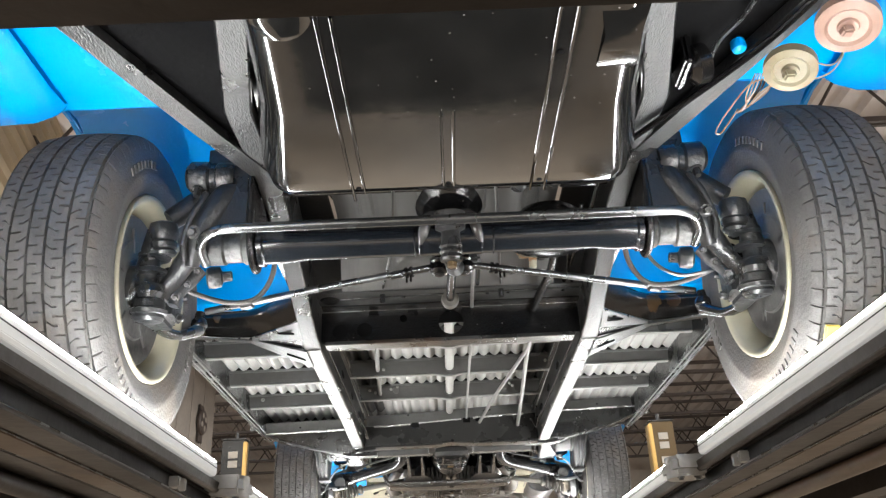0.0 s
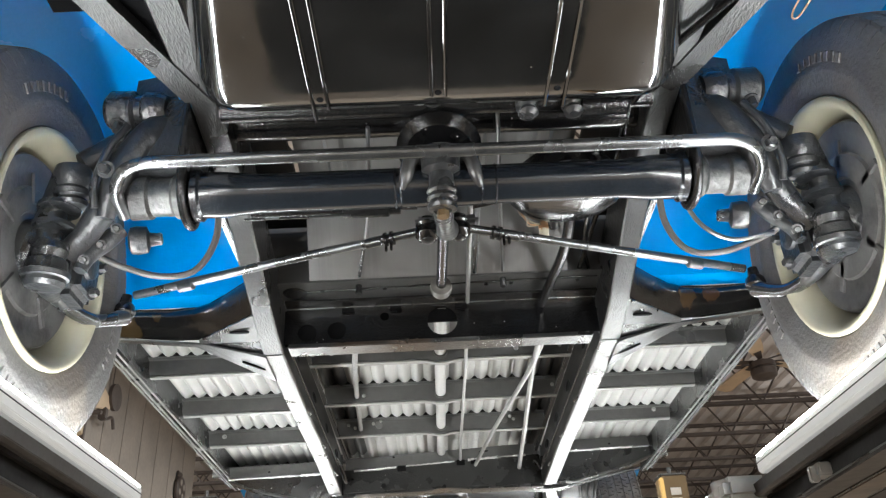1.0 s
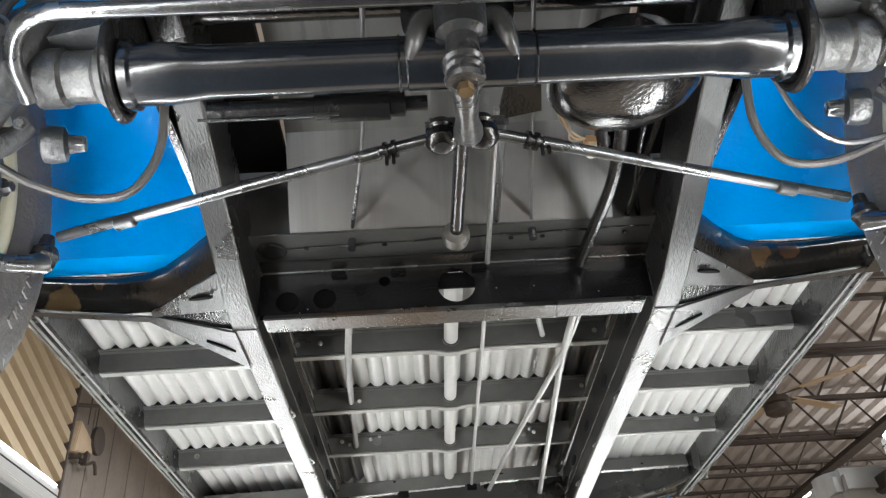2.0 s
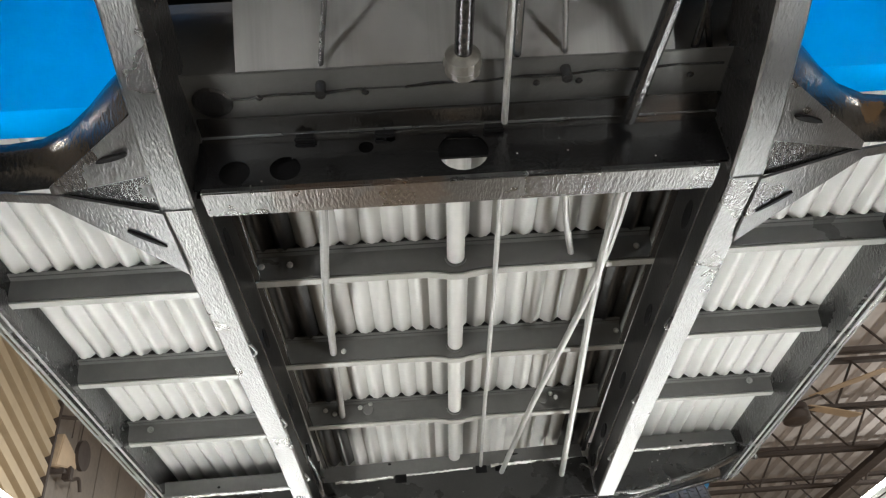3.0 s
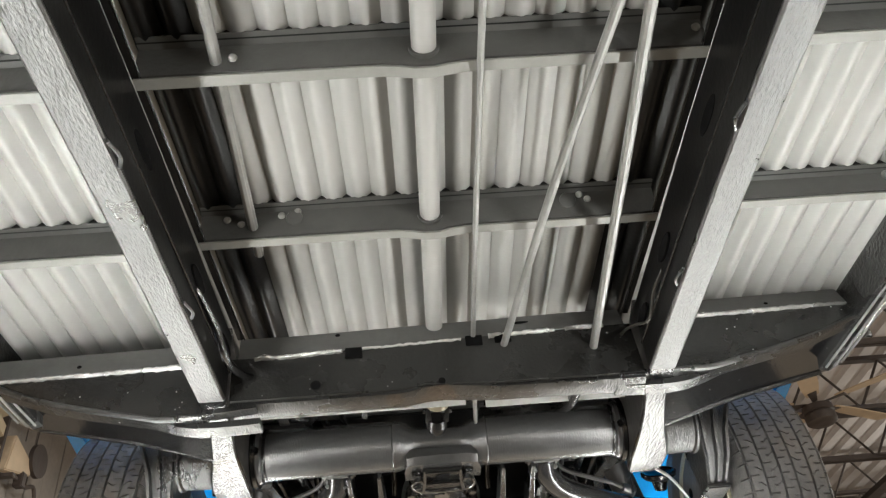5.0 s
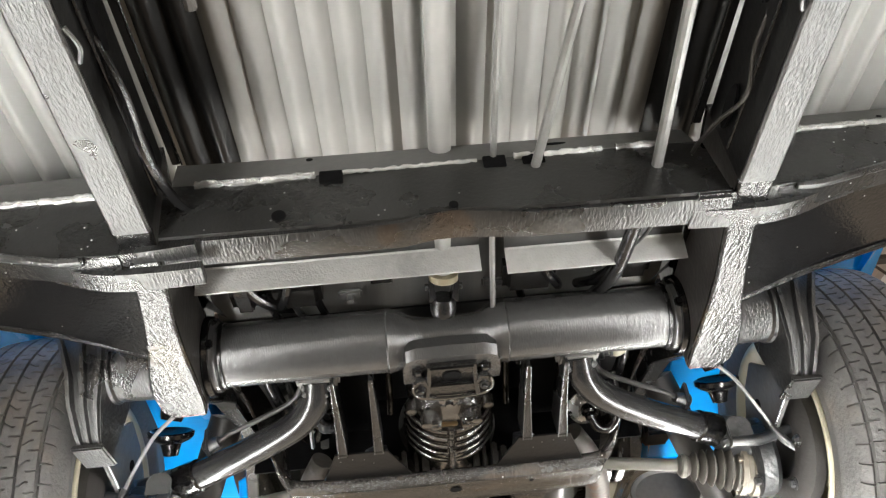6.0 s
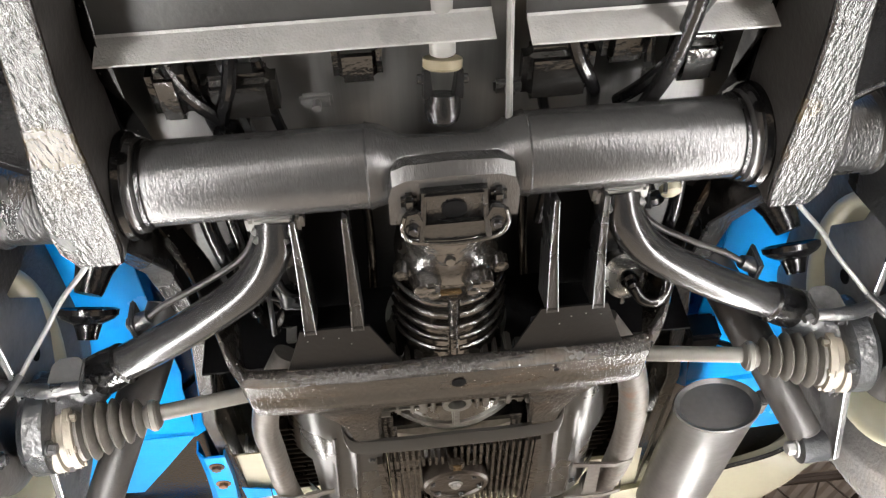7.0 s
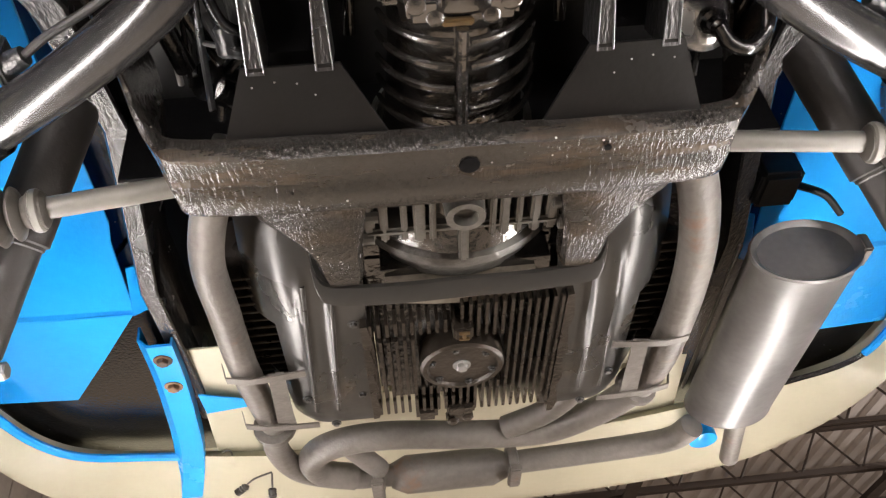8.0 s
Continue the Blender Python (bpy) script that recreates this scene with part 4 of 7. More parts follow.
for s in (-1, 1):
    tilt = 0.012 * s
    o = part("outrigger", sweep([[(s * x, weld_y(s * x), weld_z(s * x)), (s * x, y - 0.012, z1 + tilt + 0.006), (s * x, y - 0.010, z1 + tilt), (s * x, y + 0.028, z1 + tilt - 0.004), (s * x, y + 0.035, weld_z(s * x))] for x, y, z1 in ((0.40, 3.337, 2.303), (0.47, 3.337, 2.305), (0.52, 3.337, 2.316), (0.60, 3.337, 2.334), (0.68, 3.338, 2.356), (0.76, 3.343, 2.388))]), OUTRIGGER, xr, "black outrigger tapering to the sill")
    part("edge", pipe([(s * x, 3.328, z + tilt) for x, z in ((0.44, 2.304), (0.47, 2.304), (0.52, 2.315), (0.60, 2.333), (0.68, 2.355), (0.76, 2.387))], 0.0055, 8, 3), LIP, o, "bright pebbled lower edge")
    ledge_part(s * 0.403, s * 0.766, o, ((s * 0.62, 0.4, 0.004),))
    weld_run(s * 0.405, s * 0.76, 0.0046, o)
    # foot flange stepping under the rail and curling up into the outrigger
    run = curve_points([(s * x, 3.362, z + 0.85 * tilt) for x, z in ((0.306, 2.291), (0.36, 2.289), (0.41, 2.290), (0.44, 2.295), (0.47, 2.304), (0.50, 2.316), (0.53, 2.324))], 4)
    part("foot", sweep([[(x, y - 0.014, z + 0.012), (x, y - 0.016, z), (x, y + 0.014, z - 0.003), (x, y + 0.014, z + 0.009)] for x, y, z in run]), LIP, o, "bright black-painted foot flange")
    part("foot", sweep([[(x, 3.327, z + 0.010), (x, 3.325, z), (x, 3.345, z - 0.002), (x, 3.345, z + 0.008)] for x, z in ((s * 0.31, 2.305 + tilt * 0.4), (s * 0.36, 2.303 + tilt * 0.6), (s * 0.42, 2.304 + tilt), (s * 0.45, 2.308 + tilt))]), LIP, o)
part("loose_cable", pipe([(0.332, 3.37, 2.404), (0.335, 3.323, 2.396), (0.335, 3.256, 2.367), (0.337, 3.18, 2.33), (0.345, 3.14, 2.36), (0.36, 3.08, 2.38)], 0.0028, 8), HOSE, truck, "black cable through a rail slot")
part("loose_hose", pipe([(-0.36, 3.06, 2.38), (-0.336, 3.12, 2.34), (-0.33, 3.169, 2.318), (-0.33, 3.225, 2.325), (-0.325, 3.31, 2.352), (-0.30, 3.40, 2.40)], 0.0065, 10), BLACK, truck, "black hose through a rail slot")


# ---- wheels ----
def tyre_mesh(r=0.319, w=0.19, n=62):
    """A radial tyre, turned round x: ribs with grooves, cut by sipes, bulging walls. It stands a little flat on its contact patch."""
    half = w / 2
    prof = [(-half * 0.72, 0.1745, 0), (-half * 0.79, 0.1875, 0), (-half * 0.84, 0.1920, 0), (-half * 0.89, 0.1955, 0), (-half * 0.915, 0.2015, 0), (-half, 0.231, 0), (-half * 1.015, 0.239, 0), (-half * 1.0, 0.243, 0), (-half * 0.985, 0.268, 0), (-half * 0.965, 0.287, 0), (-half * 0.935, 0.299, 1), (-half * 0.865, 0.309, 1)]
    ribs = ((-0.80, -0.53), (-0.48, -0.18), (-0.13, 0.13), (0.18, 0.48), (0.53, 0.80))
    for a, b in ribs:
        crown = lambda u: r - 0.010 * u * u
        prof += [(a * half - 0.0012, crown(a) - 0.008, 0), (a * half, crown(a), 2), ((0.6 * a + 0.4 * b) * half, crown(0.6 * a + 0.4 * b), 2), ((0.35 * a + 0.65 * b) * half, crown(0.35 * a + 0.65 * b), 3), (b * half, crown(b), 3), (b * half + 0.0012, crown(b) - 0.008, 0)]
    prof += [(half * 0.865, 0.309, 1), (half * 0.935, 0.299, 1), (half * 0.965, 0.287, 0), (half * 0.985, 0.268, 0), (half * 1.0, 0.243, 0), (half * 1.015, 0.239, 0), (half, 0.231, 0), (half * 0.915, 0.2015, 0), (half * 0.89, 0.1955, 0), (half * 0.84, 0.1920, 0), (half * 0.79, 0.1875, 0), (half * 0.72, 0.1745, 0)]
    bm = bmesh.new()
    rings = []
    for k in range(n):
        for f, cut in ((0.0, 0.0), (0.025, 2.0), (0.085, 2.0), (0.11, 0.0), (0.5, 0.0), (0.525, 1.0), (0.585, 1.0), (0.61, 0.0)):
            ring = []
            for i, (x, rr, kind) in enumerate(prof):
                skew = 0.25 * (1 if int((x + half) / w * 5) % 2 else -1) * 0.5
                a = 2 * math.pi * (k + f + skew * (kind in (2, 3))) / n
                q = rr - (0.009 if kind == 1 and cut == 1.0 else 0.0055 if (kind == 2 and cut == 1.0) or (kind == 3 and cut == 2.0) or (kind == 1 and cut == 1.0) else 0)
                y, z = q * math.cos(a), q * math.sin(a)
                z = max(z, -0.311)
                ring.append(bm.verts.new((x, y, z)))
            rings.append(ring)
    m = len(rings)
    for k in range(m):
        p, q = rings[k], rings[(k + 1) % m]
        for i in range(len(prof) - 1):
            bm.faces.new((p[i], p[i + 1], q[i + 1], q[i]))
    return bm


def wheel_at(x, y, z, s):
    """A cream steel wheel with its tyre. s: the side its inner face points away from."""
    def ax(u):
        return (x - s * u, y, z)
    rim = [(-0.072, 0.1875), (-0.080, 0.19), (-0.085, 0.1855), (-0.082, 0.1755), (-0.066, 0.1705), (-0.05, 0.1665), (-0.02, 0.16), (0.03, 0.16), (0.055, 0.1645), (0.068, 0.1705), (0.082, 0.1755), (0.0885, 0.1825), (0.0905, 0.1885), (0.0895, 0.192), (0.086, 0.193), (0.080, 0.1915), (0.074, 0.1855), (0.05, 0.1765), (0.02, 0.1645), (-0.02, 0.1645), (-0.05, 0.1725)]
    prof = [(u + 0.1, r) for u, r in reversed(rim)]
    bm = bmesh.new()
    seg = 56
    rows = [[bm.verts.new((x - s * (0.1 - u) * -1, y + r * math.cos(a), z + r * math.sin(a))) for a in (2 * math.pi * k / seg for k in range(seg))] for u, r in prof]
    for p, q in zip(rows, rows[1:] + rows[:1]):
        for k in range(seg):
            bm.faces.new((p[k], p[(k + 1) % seg], q[(k + 1) % seg], q[k]))
    w = part("wheel", bm, CREAM, truck, "cream painted steel wheel")
    t = part("tyre", tyre_mesh(), RUBBER, w, "worn black road tyre with sipes", 30)
    t.location = (x, y, z)
    disc = lathe([(0.0, 0.02), (0.0, 0.075), (-0.012, 0.085), (-0.012, 0.12), (0.012, 0.148), (0.02, 0.162), (0.026, 0.162), (0.018, 0.146), (-0.005, 0.118), (-0.005, 0.02)], (x + s * 0.03, y, z), (x + s * 1, y, z), 40)
    part("wheel_disc", disc, CREAM, w)
    return w


def sidewall_lettering(x, y, z, s, tyre_of):
    """Worn raised bars round the inner wall of a tyre, each its own piece on one mesh."""
    first = None
    for start, count in ((0.35, 8), (2.5, 9), (4.3, 7)):
        for k in range(count):
            if first is None:
                first = bar = part("raised_bar", box(-0.0015, 0.0015, -0.005, 0.005, 0.246, 0.262, 0.0008, 1), RUBBER, tyre_of)
            else:
                bar = new("raised_bar", first.data)
                bar.parent = tyre_of
            bar.matrix_basis = Matrix.Translation((x - s * 0.0955, y, z)) @ Matrix.Rotation(start + 0.075 * k, 4, "X")


FY, FZ = 1.508, 2.276
RY, RZ = 4.03, 2.276
for s in (-1, 1):
    sidewall_lettering(s * 0.70, FY, FZ, s, wheel_at(s * 0.70, FY, FZ, s))
    wheel_at(s * 0.715, RY, RZ, s)
part("tread_sticker", moved(box(-0.011, 0.011, -0.016, 0.016, -0.006, 0.002, 0.0005), Matrix.Translation((0.636, FY + 0.3175 * math.cos(-2.331), FZ + 0.3175 * math.sin(-2.331))) @ Matrix.Rotation(-3.902, 4, "X")), YELLOW, truck, "yellow sticker on the tyre tread")

# ---- front axle ----
pan_secs = []
PAN = [(0.50, 0.235, 2.372, 0.10), (0.62, 0.25, 2.361, 0.10), (0.885, 0.265, 2.357, 0.10), (1.03, 0.276, 2.356, 0.10), (1.24, 0.313, 2.356, 0.10), (1.268, 0.314, 2.356, 0.10), (1.284, 0.306, 2.3575, 0.098), (1.296, 0.293, 2.363, 0.092), (1.303, 0.276, 2.375, 0.08), (1.305, 0.262, 2.392, 0.06)]
for y, x, z, h in PAN:
    r = 0.022
    side = [(x + 0.034, z + h), (x + 0.028, z + 0.060), (x + 0.020, z + 0.038), (x + 0.010, z + 0.018), (x + 0.001, z + 0.006), (x - 0.010, z + 0.0012), (x - 0.022, z)]
    pan_secs.append([(-u, y, v) for u, v in side] + [(u, y, v) for u, v in reversed(side)])
pan = part("belly_pan", sweep(pan_secs), PAN_BLACK, truck, "gloss black ribbed belly pan", 50)
for a, b, y0, y1 in ((-0.179, -0.178, 0.62, 1.279), (-0.158, -0.157, 0.826, 1.269), (-0.014, -0.012, 1.032, 1.265), (0.006, 0.007, 1.034, 1.266), (0.148, 0.149, 0.62, 1.264), (0.172, 0.175, 0.62, 1.266)):
    part("rib", pipe([(a, y0, 2.3585), (a, y0 + 0.02, 2.3565), (b, y1 - 0.015, 2.3558), (b, y1, 2.358)], 0.0028, 10, 3), PAN_BLACK, pan)
# drain holes drawn as near-black discs, dark as if unlit
for x, y in ((-0.167, 1.268), (-0.003, 1.262), (0.163, 1.262), (0.158, 0.90)):
    part("drain_hole", lathe([(0, 0.005), (0.001, 0.005)], (x, y, 2.3565), (x, y, 2.3), 12), VOID_BLACK, pan)
part("dent", lathe([(0, 0.045), (0.004, 0.04), (0.010, 0.03), (0.012, 0.02)], (-0.225, 0.80, 2.366), (-0.225, 0.78, 2.33), 24), PAN_BLACK, pan)
part("boss", sweep([[(0.20, 0.80, 2.362), (0.27, 0.80, 2.362), (0.27, 0.80, 2.40), (0.20, 0.80, 2.40)], [(0.215, 0.86, 2.35), (0.265, 0.86, 2.35), (0.265, 0.86, 2.40), (0.215, 0.86, 2.40)], [(0.215, 0.93, 2.354), (0.275, 0.93, 2.354), (0.27, 0.93, 2.40), (0.215, 0.93, 2.40)], [(0.22, 0.955, 2.364), (0.27, 0.955, 2.364), (0.27, 0.955, 2.40), (0.22, 0.955, 2.40)]]), PAN_BLACK, pan)
for s in (-1, 1):
    # diagonal wheel-arch brace
    part("arch_brace", sweep([[(s * (x - 0.022), y, z), (s * (x + 0.022), y - 0.004, z), (s * (x + 0.022), y, z + 0.02), (s * (x - 0.022), y, z + 0.02)] for x, y, z in ((0.375, 1.39, 2.462), (0.44, 1.23, 2.458), (0.56, 0.935, 2.458), (0.70, 0.60, 2.47))]), RAIL, truck, "grey-black diagonal arch brace")

axle = part("front_axle_tube", lathe([(0, 0.034), (0.004, 0.042), (0.014, 0.042), (0.018, 0.037), (0.055, 0.0365), (0.075, 0.0345), (0.10, 0.0315), (0.33, 0.0315), (0.332, 0.033), (0.458, 0.033), (0.46, 0.0315), (0.69, 0.0315), (0.715, 0.0345), (0.735, 0.0365), (0.772, 0.037), (0.776, 0.042), (0.786, 0.042), (0.79, 0.034)], (-0.395, 1.475, 2.345), (1, 1.475, 2.345), 32), AXLE_BLACK, truck, "dark blue-grey lower axle tube")
part("front_axle_tube", lathe([(0, 0.032), (0.8, 0.032)], (-0.40, 1.51, 2.515), (1, 1.51, 2.515), 28), BLACK, truck, "black upper axle tube")
for x in (-0.075, 0.085):
    part("weld_bead", lathe([(0, 0.031), (0.002, 0.034), (0.004, 0.031)], (x, 1.475, 2.345), (1, 1.475, 2.345), 24), SATIN, axle)
for s in (-1, 1):
    plate = part("axle_side_plate", prism([(1.42, 2.34), (1.44, 2.315), (1.475, 2.300), (1.51, 2.315), (1.53, 2.345), (1.545, 2.50), (1.56, 2.64), (1.40, 2.64), (1.41, 2.50)], "x", s * 0.395, s * 0.407, 0.002), SATIN, truck, "dark steel axle side plate")
    part("plate_flange", pipe([(s * 0.401, 1.415, 2.60), (s * 0.401, 1.418, 2.40), (s * 0.401, 1.43, 2.325), (s * 0.401, 1.475, 2.298), (s * 0.401, 1.52, 2.325), (s * 0.401, 1.54, 2.45)], 0.007, 10), SATIN, plate)
    part("shock_tower", sweep([[(s * u, y, z) for u, y in ((0.41, 1.42), (0.50, 1.44), (0.50, 1.53), (0.41, 1.55))] for z in (2.37, 2.44, 2.50, 2.56)]), DARK, plate)
    tower = part("bump_stop", lathe([(0, 0.026), (0.01, 0.032), (0.035, 0.032), (0.04, 0.027), (0.05, 0.027), (0.055, 0.034), (0.09, 0.034), (0.1, 0.024)], (s * 0.44, 1.44, 2.49), (s * 0.54, 1.44, 2.495), 20), DARK, plate, "ribbed black bump stop")
    part("clamp_bolt", bolt((s * 0.515, 1.43, 2.462), (0, -0.2, -1), 0.008, 0.02), DARK, plate)
    # torsion arm pivot, sealed with silver compound
    piv = part("arm_pivot", lathe([(0, 0.034), (0.012, 0.036), (0.018, 0.031), (0.05, 0.031), (0.055, 0.035), (0.085, 0.035), (0.092, 0.026)], (s * 0.407, 1.475, 2.345), (s * 1, 1.475, 2.345), 24), SEAL, truck, "torsion arm pivot smeared with silver sealant")
    part("trailing_arm", pipe([(s * 0.50, 1.462, 2.345), (s * 0.53, 1.475, 2.335), (s * 0.565, 1.50, 2.30), (s * 0.595, 1.51, 2.262)], [0.027, 0.023, 0.020, 0.020], 14), KNUCKLE, truck, "forged front trailing arm")
    part("trailing_arm", pipe([(s * 0.45, 1.505, 2.50), (s * 0.52, 1.50, 2.475), (s * 0.585, 1.485, 2.42)], [0.03, 0.027, 0.022], 14), KNUCKLE, truck, "forged upper trailing arm")
    part("damper_tower", pipe([(s * 0.435, 1.45, 2.485), (s * 0.465, 1.44, 2.44), (s * 0.495, 1.44, 2.385), (s * 0.515, 1.45, 2.33), (s * 0.522, 1.46, 2.30)], [0.022, 0.026, 0.026, 0.021, 0.014], 16), KNUCKLE, truck, "greasy black damper tower")
    part("tower_flange", pipe([(s * 0.49, 1.41, 2.44), (s * 0.512, 1.405, 2.39), (s * 0.528, 1.415, 2.335), (s * 0.528, 1.43, 2.30)], 0.006, 10), KNUCKLE, truck)
    part("tower_bolt", bolt((s * 0.505, 1.395, 2.345), (0, -1, -0.4), 0.009, 0.014), DARK, truck)
    # steering knuckle: two booted ball joints on a forged upright
    kn = part("steering_knuckle", joined(
        pipe([(s * 0.60, 1.475, 2.385), (s * 0.618, 1.485, 2.33), (s * 0.625, 1.495, 2.275), (s * 0.615, 1.49, 2.225)], [0.026, 0.022, 0.03, 0.026], 16),
        lathe([(0, 0.052), (0.03, 0.05), (0.045, 0.04), (0.05, 0.02)], (s * 0.668, FY, FZ), (s * 0.57, FY, FZ), 24),
        pipe([(s * 0.612, 1.50, 2.235), (s * 0.63, 1.54, 2.232), (s * 0.64, 1.585, 2.24)], [0.024, 0.02, 0.017], 14)), KNUCKLE, truck, "black steering knuckle with booted ball joints")
    part("ball_joint", lathe([(0, 0.014), (0.004, 0.024), (0.010, 0.027), (0.016, 0.022), (0.02, 0.027), (0.028, 0.029), (0.034, 0.024), (0.04, 0.028), (0.055, 0.031), (0.07, 0.027), (0.075, 0.016)], (s * 0.588, 1.478, 2.332), (s * 0.590, 1.462, 2.415), 24), KNUCKLE, kn, "upper ball joint with a ribbed boot")
    part("ball_joint", lathe([(0, 0.012), (0.003, 0.026), (0.010, 0.031), (0.016, 0.031), (0.018, 0.035), (0.026, 0.036), (0.030, 0.031), (0.045, 0.03), (0.05, 0.024), (0.062, 0.028), (0.075, 0.022)], (s * 0.607, 1.484, 2.192), (s * 0.605, 1.472, 2.27), 26), KNUCKLE, kn, "lower ball joint with a ridged cap")
    for u in (0.25, 0.5, 0.75):
        q = Vector((s * 0.603, 1.477, 2.375)).lerp(Vector((s * 0.618, 1.49, 2.24)), u)
        part("boot_ring", lathe([(0, 0.026), (0.003, 0.033), (0.010, 0.033), (0.013, 0.026)], q, q + Vector((0, 0.05, -1)), 20), KNUCKLE, kn)
    part("brake_bleeder", lathe([(0, 0.004), (0.004, 0.007), (0.018, 0.005), (0.022, 0.003)], (s * 0.60, 1.545, 2.30), (s * 0.54, 1.50, 2.30), 8), ZINC, kn)
    cal = part("caliper", joined(
        lathe([(0, 0.018), (0.003, 0.026), (0.03, 0.028), (0.036, 0.022)], (s * 0.578, 1.575, 2.285), (s * 0.64, 1.575, 2.285), 20),
        box(min(s * 0.588, s * 0.64), max(s * 0.588, s * 0.64), 1.545, 1.635, 2.225, 2.315, 0.016, 3),
        pipe([(s * 0.595, 1.53, 2.322), (s * 0.588, 1.56, 2.328), (s * 0.595, 1.60, 2.32)], 0.011, 10)), KNUCKLE, kn, "black brake caliper")
    for cy, cz in ((1.54, 2.30), (1.60, 2.245), (1.615, 2.30)):
        part("bolt", bolt((s * 0.588, cy, cz), (-s, -0.2, -0.1), 0.008, 0.014), DARK, cal)
    part("mount_bracket", joined(pipe([(s * 0.525, 1.535, 2.325), (s * 0.545, 1.53, 2.30), (s * 0.565, 1.52, 2.27), (s * 0.572, 1.515, 2.24)], [0.012, 0.015, 0.014, 0.010], 12), box(min(s * 0.525, s * 0.565), max(s * 0.525, s * 0.565), 1.525, 1.545, 2.30, 2.325, 0.006)), KNUCKLE, truck, "small bolted bracket")
    for cx, cy, cz in ((0.528, 1.52, 2.318), (0.548, 1.517, 2.287), (0.566, 1.508, 2.255), (0.556, 1.51, 2.31)):
        part("bolt", bolt((s * cx, cy, cz), (-s * 0.3, -1, -0.5), 0.006, 0.010), DARK, truck)
    shield = part("dust_shield", lathe([(0.004, 0.03), (0.004, 0.06), (0.0, 0.064), (0.0, 0.10), (0.004, 0.104), (0.004, 0.13), (0.0, 0.136), (0.0, 0.152), (0.006, 0.156), (0.03, 0.156), (0.03, 0.151), (0.012, 0.148), (0.01, 0.12), (0.01, 0.03)], (s * 0.648, FY, FZ), (s * 1, FY, FZ), 48), SHIELD, kn, "grey brake dust shield")
    for a in (0.4, 1.4, 2.6, 3.8, 5.0):
        part("shield_rib", moved(box(-0.001, 0.004, -0.006, 0.006, 0.075, 0.125, 0.001), Matrix.Translation((s * 0.649, FY, FZ)) @ Matrix.Rotation(a, 4, "X")), SHIELD, shield)
    # bracket, nut and damper eye by the arm
    part("damper_eye", joined(lathe([(0, 0.012), (0.004, 0.022), (0.014, 0.024), (0.03, 0.022), (0.034, 0.012), (0.05, 0.010), (0.052, 0.005)], (s * 0.520, 1.555, 2.315), (s * 0.42, 1.575, 2.33), 18)), KNUCKLE, truck, "damper eye with a nut")
    part("nut", lathe([(0, 0.011), (0.014, 0.011), (0.016, 0.008)], (s * 0.483, 1.562, 2.3205), (s * 0.42, 1.575, 2.33), 6), STEEL, truck)
    # brake hoses
    part("brake_hose", pipe([(s * 0.585, 1.58, 2.31), (s * 0.55, 1.61, 2.30), (s * 0.49, 1.63, 2.288), (s * 0.43, 1.63, 2.295), (s * 0.39, 1.60, 2.335), (s * 0.375, 1.55, 2.39)], 0.0058, 10), HOSE, truck, "brown-black brake hose")
    # steering arm and tie rod
    part("steering_arm", pipe([(s * 0.64, 1.585, 2.24), (s * 0.632, 1.64, 2.235), (s * 0.615, 1.69, 2.238), (s * 0.60, 1.725, 2.255), (s * 0.588, 1.752, 2.272)], [0.016, 0.013, 0.012, 0.012, 0.016], 14), STEEL, truck, "forged steering arm")
    part("tie_rod_end", lathe([(0, 0.006), (0.004, 0.014), (0.016, 0.017), (0.022, 0.02), (0.034, 0.017), (0.04, 0.011), (0.055, 0.009)], (s * 0.59, 1.757, 2.262), (s * 0.588, 1.75, 2.33), 18), SATIN, truck, "tie rod ball end")
part("brake_line", pipe([(0.57, 1.59, 2.30), (0.50, 1.60, 2.295), (0.44, 1.575, 2.315), (0.40, 1.54, 2.37)], 0.004, 8), ROD, truck)
for s, c in ((-1, (-0.024, 1.605, 2.343)), (1, (0.029, 1.60, 2.343))):
    rod = part("tie_rod", pipe([(s * 0.575, 1.755, 2.318), (s * 0.30, 1.68, 2.333), c], 0.0080, 14, 1), STEEL, truck, "worn steel tie rod")
    for u in (0.16, 0.80):
        p = Vector((s * 0.575, 1.755, 2.312)).lerp(Vector(c), u)
        part("collar", lathe([(0, 0.0080), (0.002, 0.0096), (0.028, 0.0096), (0.03, 0.0080)], p, c, 12), STEEL, rod)
    p = Vector((s * 0.575, 1.755, 2.312)).lerp(Vector(c), 0.86)
    part("clamp", joined(lathe([(0, 0.008), (0.001, 0.0125), (0.006, 0.0125), (0.007, 0.009), (0.012, 0.009), (0.013, 0.0125), (0.018, 0.0125), (0.019, 0.008)], p, c, 14), box(p.x + 0.001, p.x + 0.006, p.y - 0.003, p.y + 0.003, p.z - 0.024, p.z, 0.0015), box(p.x + 0.010, p.x + 0.015, p.y - 0.003, p.y + 0.003, p.z - 0.022, p.z, 0.0015)), SATIN, rod, "bolted clamp")
    part("centre_ball_joint", lathe([(0, 0.010), (0.003, 0.017), (0.010, 0.022), (0.022, 0.022), (0.026, 0.018), (0.03, 0.021), (0.042, 0.016)], (c[0], c[1], c[2] - 0.022), (c[0], c[1], 3), 20), BLACK, rod, "black ball joint with a steel cap")
    part("grease_cap", lathe([(0, 0.004), (0.003, 0.011), (0.006, 0.012)], (c[0], c[1], c[2] - 0.026), (c[0], c[1], 3), 14), SATIN, rod)

